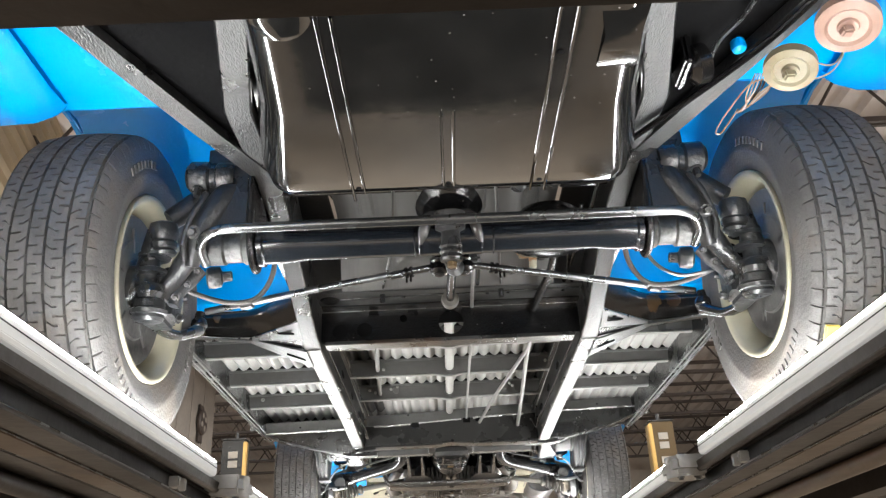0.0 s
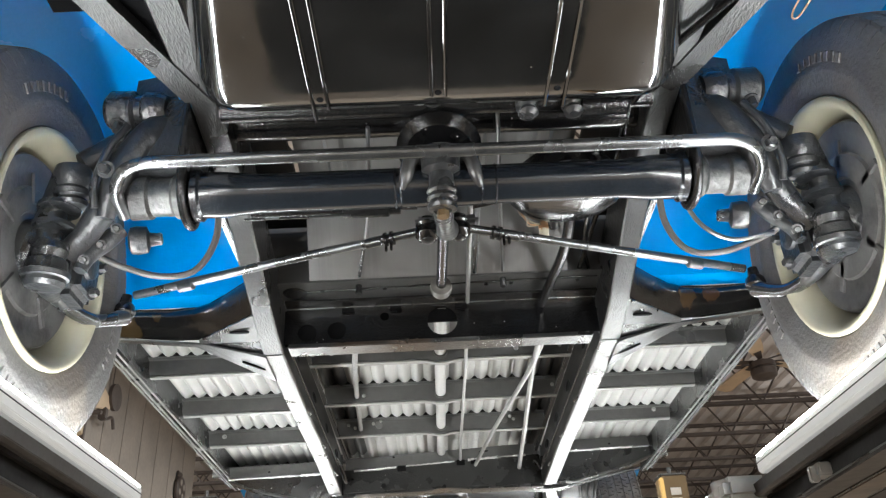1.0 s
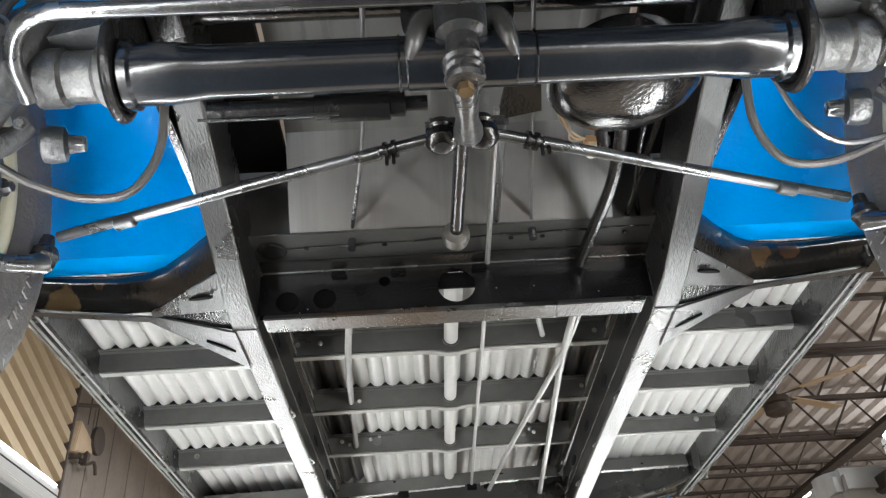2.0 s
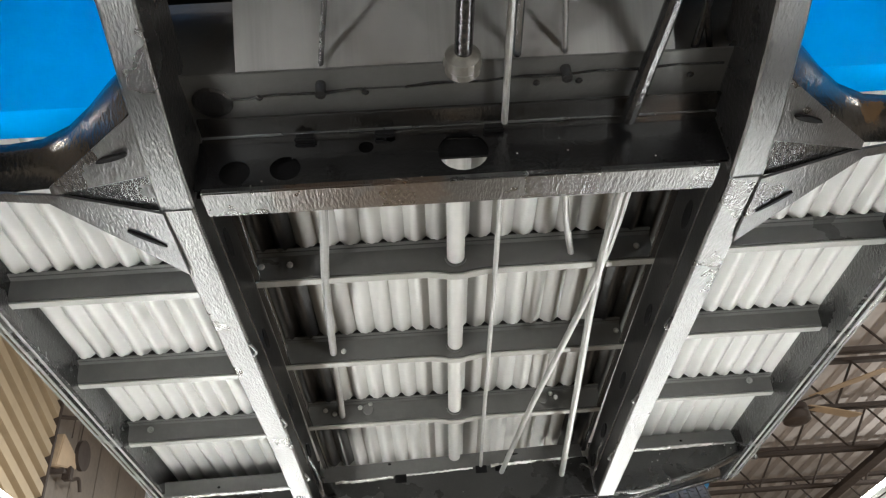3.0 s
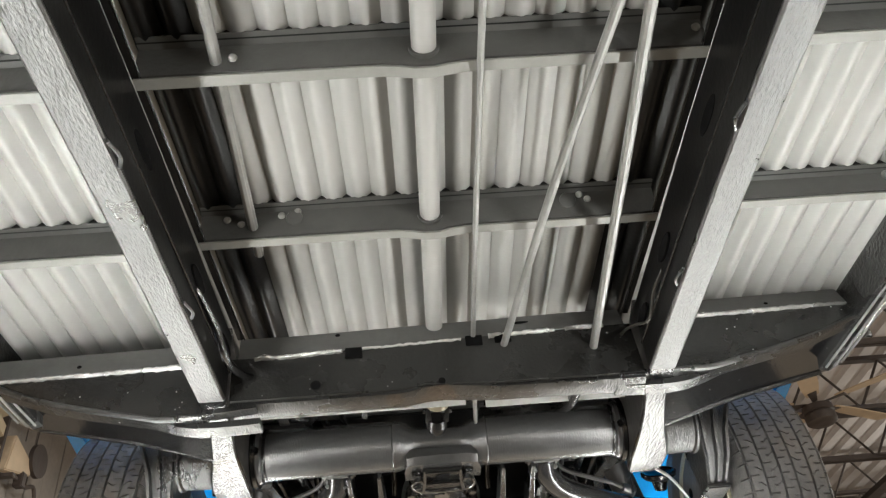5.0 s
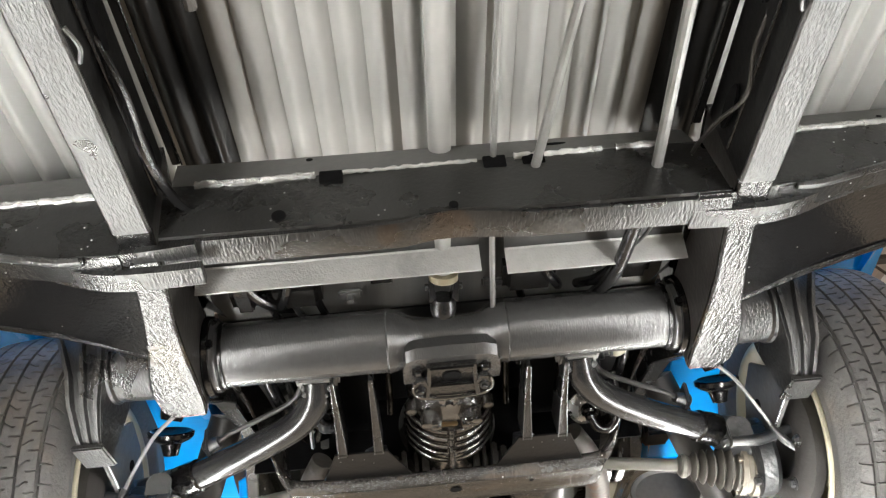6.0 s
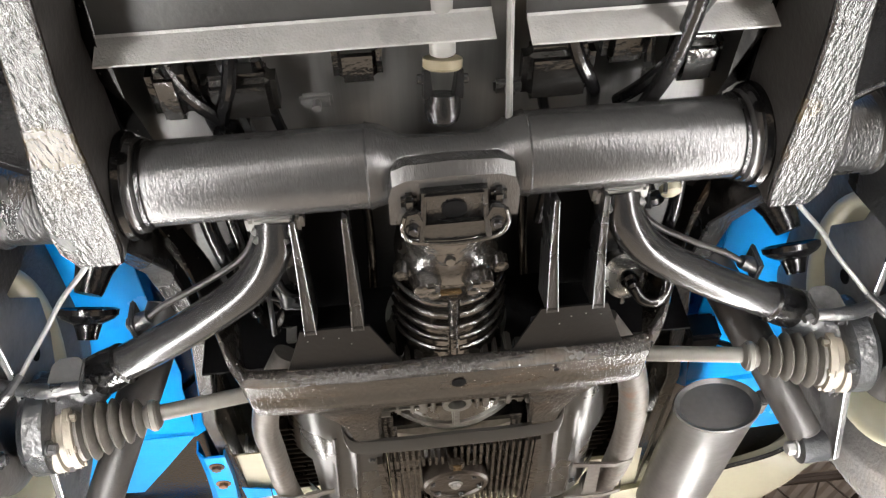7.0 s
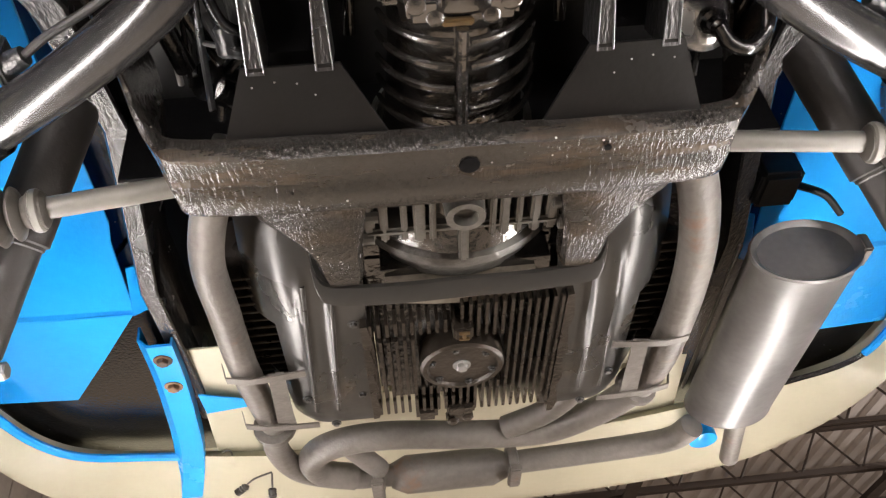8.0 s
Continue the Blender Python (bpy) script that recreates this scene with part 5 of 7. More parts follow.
# swing lever on the axle
lever = part("swing_lever", joined(
    lathe([(0, 0.022), (0.006, 0.024), (0.014, 0.020), (0.018, 0.024), (0.026, 0.020), (0.03, 0.024), (0.038, 0.020), (0.06, 0.019), (0.066, 0.03), (0.10, 0.032)], (0.0, 1.452, 2.285), (0.0, 1.43, 2.40), 22),
    pipe([(0.0, 1.455, 2.295), (0.005, 1.53, 2.305), (0.01, 1.585, 2.33)], [0.018, 0.014, 0.02], 12), box(-0.045, 0.065, 1.585, 1.605, 2.345, 2.362, 0.006)), DARK, truck, "swing lever with a ribbed boot")
part("hex_nut", lathe([(0, 0.010), (0.010, 0.010)], (0.0, 1.456, 2.274), (0, 1.45, 2.4), 6), DULL_BRASS, lever)
for s in (-1, 1):
    part("boss_wing", pipe([(s * 0.025, 1.45, 2.385), (s * 0.045, 1.44, 2.375), (s * 0.055, 1.445, 2.345), (s * 0.062, 1.46, 2.325)], [0.016, 0.014, 0.012, 0.008], 12), TUBE, lever)
part("axle_boss", lathe([(0, 0.055), (0.015, 0.07), (0.04, 0.06), (0.06, 0.04)], (0.0, 1.46, 2.40), (0, 1.52, 2.6), 24), BLACK, lever)
part("drag_link", joined(pipe([(0.005, 1.62, 2.36), (0.0, 1.89, 2.372)], 0.0105, 14, 1)), SATIN, truck, "steel drag link")
part("link_boot", lathe([(0, 0.010), (0.006, 0.021), (0.018, 0.023), (0.022, 0.020), (0.03, 0.021), (0.034, 0.008)], (0.0, 1.865, 2.371), (0.0, 2.0, 2.376), 20), BOOT, truck)
# stabiliser bar
part("stabiliser_bar", pipe([(-0.498, 1.475, 2.312), (-0.494, 1.415, 2.325), (-0.455, 1.375, 2.336), (-0.35, 1.372, 2.338), (0.0, 1.372, 2.338), (0.35, 1.372, 2.338), (0.455, 1.375, 2.336), (0.494, 1.415, 2.325), (0.498, 1.475, 2.312)], 0.0098, 16, 7), STEEL, truck, "grey steel stabiliser bar")
# steering damper and its bracket
dmp = part("steering_damper", lathe([(0, 0.008), (0.002, 0.014), (0.14, 0.014), (0.142, 0.017), (0.16, 0.017), (0.162, 0.021), (0.24, 0.021), (0.242, 0.017), (0.26, 0.017), (0.262, 0.010), (0.29, 0.010)], (-0.33, 1.585, 2.385), (-0.03, 1.585, 2.385), 20), SATIN, truck, "steering damper behind the axle")
part("guard_strip", box(-0.335, -0.155, 1.567, 1.57, 2.354, 2.358, 0.0005), STEEL, dmp)
part("bracket_plate", sheet([(0.07, 1.60, 2.43), (0.12, 1.60, 2.44), (0.125, 1.66, 2.43), (0.06, 1.665, 2.42)], 0.004), BLACK, truck)
# brake servo
servo = part("brake_servo", lathe([(0, 0.03), (0.002, 0.066), (0.012, 0.088), (0.022, 0.096), (0.028, 0.100), (0.034, 0.100), (0.038, 0.094), (0.07, 0.082), (0.09, 0.06)], (0.218, 1.562, 2.352), (0.218, 1.54, 2.554), 40), BLACK, truck, "round black brake servo")
part("servo_rim", lathe([(0, 0.096), (0.003, 0.1015), (0.008, 0.1015), (0.011, 0.096)], (0.218, 1.5595, 2.377), (0.218, 1.54, 2.554), 40), STEEL, servo)
sw = part("pressure_switch", lathe([(0, 0.007), (0.004, 0.009), (0.02, 0.009)], (0.192, 1.69, 2.365), (0.192, 1.68, 2.40), 12), CREAM, truck, "cream and orange plug on a loose lead")
part("plug", box(0.183, 0.200, 1.675, 1.690, 2.378, 2.395, 0.003), ORANGE, sw)
for k in range(3):
    part("lead", pipe([(0.19, 1.68, 2.39), (0.17 - 0.004 * k, 1.665 + 0.005 * k, 2.385), (0.145 + 0.005 * k, 1.64, 2.39 - 0.004 * k), (0.14, 1.615 + 0.006 * k, 2.405), (0.155, 1.60, 2.42)], 0.0016, 6), (OLD_CREAM, ORANGE, OLD_CREAM)[k], sw)
part("steering_column_stub", lathe([(0, 0.011), (0.05, 0.011), (0.055, 0.016), (0.075, 0.02), (0.08, 0.016)], (0.215, 1.70, 2.395), (0.20, 1.60, 2.46), 14), SATIN, truck)
for x, y, z, h in ((-0.008, 1.372, 2.43, 0.06), (0.137, 1.37, 2.395, 0.06), (0.214, 1.40, 2.42, 0.06)):
    part("mounting_stud", lathe([(0, 0.008), (0.006, 0.016), (0.014, 0.013), (0.02, 0.018), (0.03, 0.018), (0.034, 0.013), (h, 0.02), (h + 0.02, 0.024)], (x, y, z), (x, y + 0.02, z + 0.2), 16), DARK, truck, "mounting stud with a nut")
part("cable_drum", lathe([(0, 0.016), (0.003, 0.022), (0.075, 0.022), (0.08, 0.016)], (0.225, 1.41, 2.445), (0.32, 1.41, 2.445), 20), SATIN, truck, "short grey cylinder above the pan")
part("mount_beam", pipe([(-0.345, 1.41, 2.462), (0.345, 1.41, 2.462)], 0.02, 16, 1), BLACK_PEEL, truck, "black cross tube above the pan")
# rods and pipes over the cab floor
for pts, r, m in (
    ([(-0.115, 1.45, 2.45), (-0.135, 1.7, 2.44), (-0.175, 1.945, 2.43)], 0.0035, ROD),
    ([(0.075, 1.60, 2.455), (0.074, 1.8, 2.44), (0.074, 2.03, 2.425)], 0.0055, STEEL),
    ([(0.10, 1.45, 2.47), (0.118, 1.7, 2.455), (0.135, 1.94, 2.43)], 0.0035, ROD),
    ([(0.25, 1.66, 2.44), (0.25, 1.80, 2.41), (0.235, 1.93, 2.40), (0.222, 2.015, 2.39)], 0.0105, SATIN),
    ([(0.33, 1.45, 2.50), (0.325, 1.6, 2.47), (0.315, 1.75, 2.46), (0.30, 1.93, 2.43)], 0.005, BLACK),
    ([(0.30, 1.58, 2.47), (0.29, 1.7, 2.45), (0.30, 1.85, 2.44), (0.325, 1.95, 2.43)], 0.004, BLACK),
    ([(0.31, 1.40, 2.44), (0.345, 1.30, 2.45), (0.42, 1.18, 2.45), (0.52, 1.0, 2.45), (0.60, 0.8, 2.46)], 0.006, BLACK),
):
    part("pipe", pipe(pts, r, 10), m, truck)
for x, y in ((-0.175, 1.95), (0.135, 1.945)):
    part("cable_clip", joined(lathe([(0, 0.007), (0.03, 0.007)], (x, y, 2.40), (x, y, 2.5), 10)), SATIN, truck)
part("grommet", lathe([(0, 0.026), (0.003, 0.022), (0.003, 0.016)], (-0.315, 1.97, 2.418), (-0.315, 1.97, 2.3), 20), BLACK_PEEL, truck)

# ---- front wheel arches, inner body, lamp cups ----
for s in (-1, 1):
    arch = []
    for k in range(13):
        a = math.pi * k / 12
        arch.append((FY - 0.44 * math.cos(a), 2.33 + 0.40 * math.sin(a)))
    wall = [(0.90, 2.36), *arch, (2.06, 2.42), (2.06, 2.78), (0.90, 2.78)]
    # inner wall of the arch and its vaulted liner
    part("arch_inner_wall", joined(box(min(s * 0.405, s * 0.41), max(s * 0.405, s * 0.41), 1.60, 1.95, 2.465, 2.80, 0), box(min(s * 0.415, s * 0.42), max(s * 0.415, s * 0.42), 1.40, 1.60, 2.50, 2.80, 0)), BLUE, truck, "sky-blue inner wheel arch")
    liner = sweep([[(s * x, y, z) for y, z in [(y0, 2.474), (y0 + 0.005, 2.56), (y0 + 0.05, 2.66), (1.42, 2.72), (1.55, 2.73), (1.78, 2.68), (1.92, 2.58), (1.965, 2.46), (1.972, 2.424), (2.015, 2.418)]] for x, y0 in ((0.415, 1.33), (0.48, 1.149), (0.60, 1.147), (0.872, 1.145))], closed=False, caps=False)
    part("arch_liner", liner, BLUE, truck, "sky-blue wheel arch liner")
    part("arch_front_panel", sheet([(s * 0.72, 0.56, 2.478), (s * 0.575, 0.93, 2.478), (s * 0.482, 1.152, 2.476), (s * 0.69, 1.152, 2.474), (s * 0.69, 0.60, 2.478)][::-s], 0.004), BLUE, truck, "sky-blue panel ahead of the wheel arch")
    part("corner_panel", sweep([[(s * x, y, z + dz) for x, z in ((0.655, 2.455), (0.665, 2.432), (0.70, 2.418), (0.79, 2.414), (0.845, 2.43), (0.865, 2.50), (0.865, 2.9))] for y, dz in ((0.45, 0.02), (0.75, 0.005), (1.06, 0.0), (1.12, 0.006), (1.14, 0.03))], closed=False, caps=False), BLUE, truck, "sky-blue front corner panel", 60)
    # near-black sheet in place of the shaded hollow between rail and brace
    part("cab_void_sheet", sheet([(s * 0.28, 0.46, 2.484), (s * 0.745, 0.50, 2.484), (s * 0.585, 0.93, 2.484), (s * 0.40, 1.39, 2.484), (s * 0.36, 1.39, 2.484)][::s], 0.003), VOID_BLACK, truck, "near-black sheet standing in for the unlit hollow under the cab")
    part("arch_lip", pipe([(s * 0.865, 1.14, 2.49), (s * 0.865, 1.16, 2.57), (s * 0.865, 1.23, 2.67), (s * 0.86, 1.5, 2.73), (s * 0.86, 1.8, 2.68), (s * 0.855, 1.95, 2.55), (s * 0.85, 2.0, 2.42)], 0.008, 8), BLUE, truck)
# second near-black sheet, keeping the hollow under the cab unlit
part("cab_void_panel", box(-0.60, 0.60, 0.35, 1.32, 2.60, 2.61, 0), VOID_BLACK, truck, "near-black sheet standing in for the unlit hollow under the cab")
part("front_panel", box(-0.86, 0.86, 0.36, 0.38, 2.42, 3.2, 0.004), BLUE, truck, "sky-blue front panel")
part("front_bumper", box(-0.80, 0.80, 0.24, 0.33, 2.42, 2.55, 0.02, 3), CREAM, truck, "cream front bumper")
for (x, y, z), r, m, lab in (((0.53, 1.0, 2.378), 0.040, OLD_CREAM, "aged cream lamp cup hanging by its leads"), ((0.592, 0.925, 2.398), 0.046, PINK, "copper-coloured lamp back")):
    cup = part("lamp_cup", lathe([(0, 0.004), (0, r * 0.3), (0.004, r * 0.34), (0.004, r * 0.6), (0.0, r * 0.7), (0.004, r), (0.02, r), (0.022, r * 0.9)], (x, y, z), (x + 0.05, y + 0.04, z + 0.16), 30), m, truck, lab)
    part("terminal", box(x - 0.012, x + 0.006, y - 0.008, y + 0.008, z - 0.012, z + 0.002, 0.003), m, cup)
part("loose_wire", pipe([(0.52, 1.02, 2.38), (0.497, 1.06, 2.405), (0.475, 1.12, 2.395), (0.462, 1.16, 2.38), (0.472, 1.165, 2.378), (0.49, 1.12, 2.395)], 0.0014, 6), OLD_CREAM, truck, "loose pale wire")
part("loose_wire", pipe([(0.56, 0.99, 2.39), (0.60, 1.0, 2.39), (0.63, 1.0, 2.43), (0.64, 0.99, 2.47)], 0.0014, 6), OLD_CREAM, truck)
part("loose_wire", pipe([(0.600, 0.955, 2.40), (0.612, 0.99, 2.398), (0.611, 1.03, 2.398), (0.59, 1.05, 2.40), (0.565, 1.02, 2.39)], 0.0014, 6), OLD_CREAM, truck, "loose pale wire")
for k in range(5):
    part("loose_wire", pipe([(0.500 + 0.004 * k, 1.05, 2.415), (0.494 + 0.007 * k, 1.085, 2.400 + 0.003 * k), (0.505 - 0.003 * k, 1.115 + 0.005 * k, 2.396), (0.512 + 0.003 * k, 1.09, 2.40), (0.52, 1.045, 2.39)], 0.0013, 6), (OLD_CREAM, ROD, ZINC)[k % 3], truck)
part("blue_grommet", lathe([(0, 0.004), (0.003, 0.011), (0.008, 0.013), (0.02, 0.012)], (0.478, 1.038, 2.452), (0.478, 1.045, 2.6), 16), BLUE, truck, "small blue rubber grommet")
part("tow_eye_bracket", joined(lathe([(0, 0.02), (0.01, 0.034), (0.03, 0.034), (0.035, 0.02)], (0.395, 1.06, 2.44), (0.43, 1.06, 2.45), 20), box(0.385, 0.40, 1.03, 1.11, 2.43, 2.52, 0.005)), BLACK, truck, "black bracket with an eye")
part("handle_wire", pipe([(0.43, 1.08, 2.44), (0.44, 1.02, 2.46), (0.47, 0.96, 2.47), (0.48, 0.85, 2.48)], 0.004, 8), STEEL, truck)


# ---- rear axle ----
TY, TZ = 3.742, 2.398
tors = part("torsion_tube", lathe([(0, 0.063), (0.012, 0.0625), (0.016, 0.060), (0.022, 0.060), (0.026, 0.0535), (0.05, 0.0535), (0.298, 0.0535), (0.301, 0.0560), (0.305, 0.0545), (0.318, 0.0515), (0.332, 0.044), (0.345, 0.0365), (0.36, 0.0345), (0.44, 0.0345), (0.455, 0.0365), (0.468, 0.044), (0.482, 0.0515), (0.495, 0.0545), (0.499, 0.0560), (0.502, 0.0535), (0.75, 0.0535), (0.774, 0.0535), (0.778, 0.060), (0.784, 0.060), (0.788, 0.0625), (0.80, 0.063)], (-0.40, TY, TZ), (1, TY, TZ), 48), TUBE, truck, "satin black torsion tube with a waisted middle")
for s in (-1, 1):
    part("weld_bead", lathe([(0, 0.05), (0.002, 0.0565), (0.007, 0.0565), (0.009, 0.05)], (s * 0.366, TY, TZ), (s * 1, TY, TZ), 36), SATIN, tors)
    part("end_collar", lathe([(0, 0.055), (0.002, 0.067), (0.010, 0.069), (0.016, 0.066), (0.018, 0.055)], (s * 0.385, TY, TZ), (s * 1, TY, TZ), 36), BLACK, tors, "black welded end collar")
    part("collar_notch", box(min(s * 0.378, s * 0.392), max(s * 0.378, s * 0.392), TY - 0.066, TY - 0.056, TZ - 0.022, TZ - 0.006, 0.003), BLACK, tors)
    part("outer_tube", lathe([(0, 0.07), (0.01, 0.074), (0.026, 0.062), (0.045, 0.056), (0.10, 0.054), (0.104, 0.058), (0.115, 0.058), (0.12, 0.05)], (s * 0.445, TY + 0.01, TZ - 0.002), (s * 1, TY + 0.01, TZ), 28), RAIL, tors, "pebbled black outer torsion housing")
    # cast bracket that closes the housing: tapering downwards, with upright fins
    hang = part("spring_plate_cover", sweep([[(s * a, y0, z), (s * b, y0 + 0.008, z), (s * b, y1, z), (s * a, y1, z)] for a, b, y0, y1, z in ((0.556, 0.655, 3.700, 3.82, 2.452), (0.552, 0.628, 3.690, 3.83, 2.41), (0.553, 0.613, 3.700, 3.83, 2.36), (0.558, 0.610, 3.722, 3.825, 2.315), (0.562, 0.604, 3.75, 3.82, 2.282), (0.563, 0.600, 3.768, 3.815, 2.264))]), RAIL, truck, "cast black spring plate cover with upright fins")
    for u in (0.06, 0.52, 0.97):
        part("fin", sweep([[(s * (a + (b - a) * u - 0.003), y0 - 0.010, z), (s * (a + (b - a) * u + 0.003), y0 - 0.010, z), (s * (a + (b - a) * u + 0.006), y0 + 0.006, z), (s * (a + (b - a) * u - 0.006), y0 + 0.006, z)] for a, b, y0, z in ((0.558, 0.645, 3.702, 2.445), (0.555, 0.626, 3.692, 2.41), (0.556, 0.610, 3.702, 2.36), (0.561, 0.607, 3.724, 2.315), (0.565, 0.601, 3.752, 2.282), (0.566, 0.597, 3.770, 2.266))]), RAIL, hang, "bright pebbled casting fin")
    part("foot", box(min(s * 0.555, s * 0.607), max(s * 0.555, s * 0.607), 3.752, 3.822, 2.256, 2.266, 0.003), RAIL, hang)
    part("cap_bolt", bolt((s * 0.59, 3.688, 2.425), (0, -1, -0.2), 0.009, 0.014), DARK, hang)
    # spring plate: a long steel blade back to the hub, with a bright lower edge
    blade = [(3.80, 2.275), (3.845, 2.300), (3.96, 2.272), (4.08, 2.226), (4.138, 2.208), (4.245, 2.150), (4.275, 2.158), (4.272, 2.19), (4.20, 2.25), (4.10, 2.315), (4.03, 2.39), (3.975, 2.415), (3.90, 2.36), (3.82, 2.36)]
    plate = part("spring_plate", prism(blade, "x", s * 0.598, s * 0.606, 0.0015), SHIELD, truck, "dark grey steel spring plate")
    part("plate_edge", pipe([(s * 0.5975, y, z + 0.001) for y, z in blade[:6]], 0.0024, 8, 1), STEEL, plate, "bright lower edge")
    part("hole", lathe([(0, 0.012), (0.0012, 0.012)], (s * 0.5965, 4.0, 2.335), (s * 1, 4.0, 2.335), 16), VOID_BLACK, plate)
    # chalk marks left on the plate
    for k in range(9):
        y = 4.115 + 0.016 * (k % 5)
        z = 2.262 - 0.38 * (y - 4.10) - 0.016 * (k // 5)
        part("chalk_mark", moved(box(-0.0006, 0.0006, -0.004, 0.004, -0.0009, 0.0009, 0), Matrix.Translation((s * 0.5972, y, z)) @ Matrix.Rotation(0.5 + 1.1 * (k % 3), 4, "X")), EDGE_GREY, plate)
    # diagonal trailing arm
    arm = part("rear_trailing_arm", pipe([(s * 0.226, 3.795, 2.370), (s * 0.235, 3.832, 2.346), (s * 0.273, 3.883, 2.33), (s * 0.36, 3.945, 2.32), (s * 0.45, 3.995, 2.31), (s * 0.53, 4.035, 2.302)], 0.0262, 22), ARM, truck, "glossy black curved trailing arm")
    part("arm_collar", lathe([(0, 0.0262), (0.003, 0.0305), (0.028, 0.0315), (0.045, 0.0315), (0.052, 0.028)], (s * 0.468, 4.004, 2.308), (s * 0.53, 4.035, 2.302), 24), BLACK, arm, "black arm collar")
    part("arm_bracket", joined(box(min(s * 0.188, s * 0.262), max(s * 0.188, s * 0.262), 3.782, 3.812, 2.358, 2.392, 0.005), box(min(s * 0.20, s * 0.25), max(s * 0.20, s * 0.25), 3.775, 3.786, 2.352, 2.375, 0.003)), ZINC, arm, "welded grey arm bracket")
    for k in range(7):
        a = 2 * math.pi * k / 7
        part("weld_blob", lathe([(0, 0.003), (0.004, 0.008), (0.010, 0.007), (0.013, 0.002)], (s * 0.227 + 0.026 * math.cos(a), 3.799 + 0.008 * math.sin(a), 2.355 - 0.01 * math.sin(a)), (s * 0.23, 3.82, 2.33), 8), SEAL, arm)
    part("hub_carrier", joined(
        pipe([(s * 0.508, 4.022, 2.304), (s * 0.54, 4.045, 2.30), (s * 0.575, 4.06, 2.285), (s * 0.605, 4.06, 2.275)], [0.030, 0.038, 0.052, 0.060], 20),
        lathe([(0, 0.055), (0.006, 0.068), (0.03, 0.070), (0.04, 0.062)], (s * 0.568, 4.062, 2.25), (s * 0.62, 4.058, 2.25), 28)), KNUCKLE, arm, "dark cast hub carrier")
    for k in range(5):
        a = 2 * math.pi * k / 5 + 0.4
        part("carrier_bolt", bolt((s * 0.566, 4.062 + 0.06 * math.cos(a), 2.25 + 0.06 * math.sin(a)), (-s, 0, -0.1), 0.008, 0.012), DARK, arm)
    part("lug", prism([(s * 0.512, 2.255), (s * 0.512, 2.292), (s * 0.522, 2.303), (s * 0.546, 2.303), (s * 0.556, 2.292), (s * 0.558, 2.25)], "y", 3.968, 3.975, 0.002), SHIELD, arm, "rounded flat lug")
    part("lever", pipe([(s * 0.512, 3.972, 2.256), (s * 0.56, 3.972, 2.254), (s * 0.60, 3.97, 2.262), (s * 0.625, 3.968, 2.268)], [0.008, 0.011, 0.010, 0.009], 12), KNUCKLE, arm, "black cable lever")
    part("lug_bolt", bolt((s * 0.512, 3.985, 2.262), (-s, 0, -0.3), 0.008, 0.014), DARK, arm)
    part("backing_plate", lathe([(0.012, 0.02), (0.012, 0.07), (0.0, 0.075), (0.0, 0.11), (0.012, 0.128), (0.03, 0.13), (0.036, 0.125)], (s * 0.622, RY, RZ), (s * 1, RY, RZ), 40), DULL, arm, "dark brake backing plate")
    for a in (0.5, 1.5, 2.4, 3.6, 4.6, 5.6):
        part("backing_bolt", bolt((s * 0.622, RY + 0.094 * math.cos(a), RZ + 0.094 * math.sin(a)), (-s, 0, 0), 0.008, 0.010), DARK, arm)
    # drive shaft and joint boot
    sh = part("drive_shaft", pipe([(s * 0.18, 4.085, 2.30), (s * 0.445, 4.08, 2.262)], 0.0120, 18, 1), SHAFT, truck, "grey painted drive shaft")
    prof = [(0, 0.014), (0.004, 0.020), (0.016, 0.022), (0.02, 0.018)]
    for k in range(5):
        u, r = 0.024 + 0.016 * k, 0.025 + 0.0042 * k
        prof += [(u, r - 0.009), (u + 0.005, r + 0.002), (u + 0.008, r + 0.004), (u + 0.011, r + 0.001), (u + 0.015, r - 0.009)]
    prof += [(0.108, 0.042), (0.118, 0.044), (0.122, 0.03)]
    part("joint_boot", lathe(prof, (s * 0.435, 4.08, 2.262), (s * 0.57, 4.075, 2.24), 28), BOOT, sh, "ribbed grey rubber joint boot")
    flange = part("joint_flange", lathe([(0, 0.040), (0.002, 0.049), (0.012, 0.051), (0.014, 0.047), (0.022, 0.047), (0.024, 0.052), (0.036, 0.052), (0.038, 0.04)], (s * 0.545, 4.0762, 2.244), (s * 0.60, 4.074, 2.236), 28), DUSTY_JOINT, sh, "dusty tan joint flange")
    for k in range(6):
        a = 2 * math.pi * k / 6
        part("bolt", bolt((s * 0.548, 4.076 + 0.043 * math.cos(a), 2.243 + 0.043 * math.sin(a)), (-s, 0, 0.1), 0.006, 0.010), DUSTY_JOINT, flange)
    part("boot_band", lathe([(0, 0.021), (0.002, 0.023), (0.008, 0.023), (0.01, 0.021)], (s * 0.441, 4.08, 2.261), (s * 0.57, 4.075, 2.24), 20), SHAFT, sh)
    # shock absorber
    top, eye = Vector((s * 0.45, 4.10, 2.47)), Vector((s * 0.570, 4.245, 2.175))
    sa = part("shock_absorber", lathe([(0, 0.02), (0.004, 0.034), (0.19, 0.034), (0.192, 0.030), (0.196, 0.030), (0.198, 0.028), (0.325, 0.028), (0.332, 0.024), (0.338, 0.012)], top, eye, 26), DULL, truck, "dull black shock absorber")
    part("shock_eye", lathe([(0, 0.016), (0.003, 0.026), (0.044, 0.026), (0.047, 0.016)], (eye.x - s * 0.026, eye.y, eye.z), (eye.x + s, eye.y, eye.z), 22), KNUCKLE, sa, "black shock absorber eye")
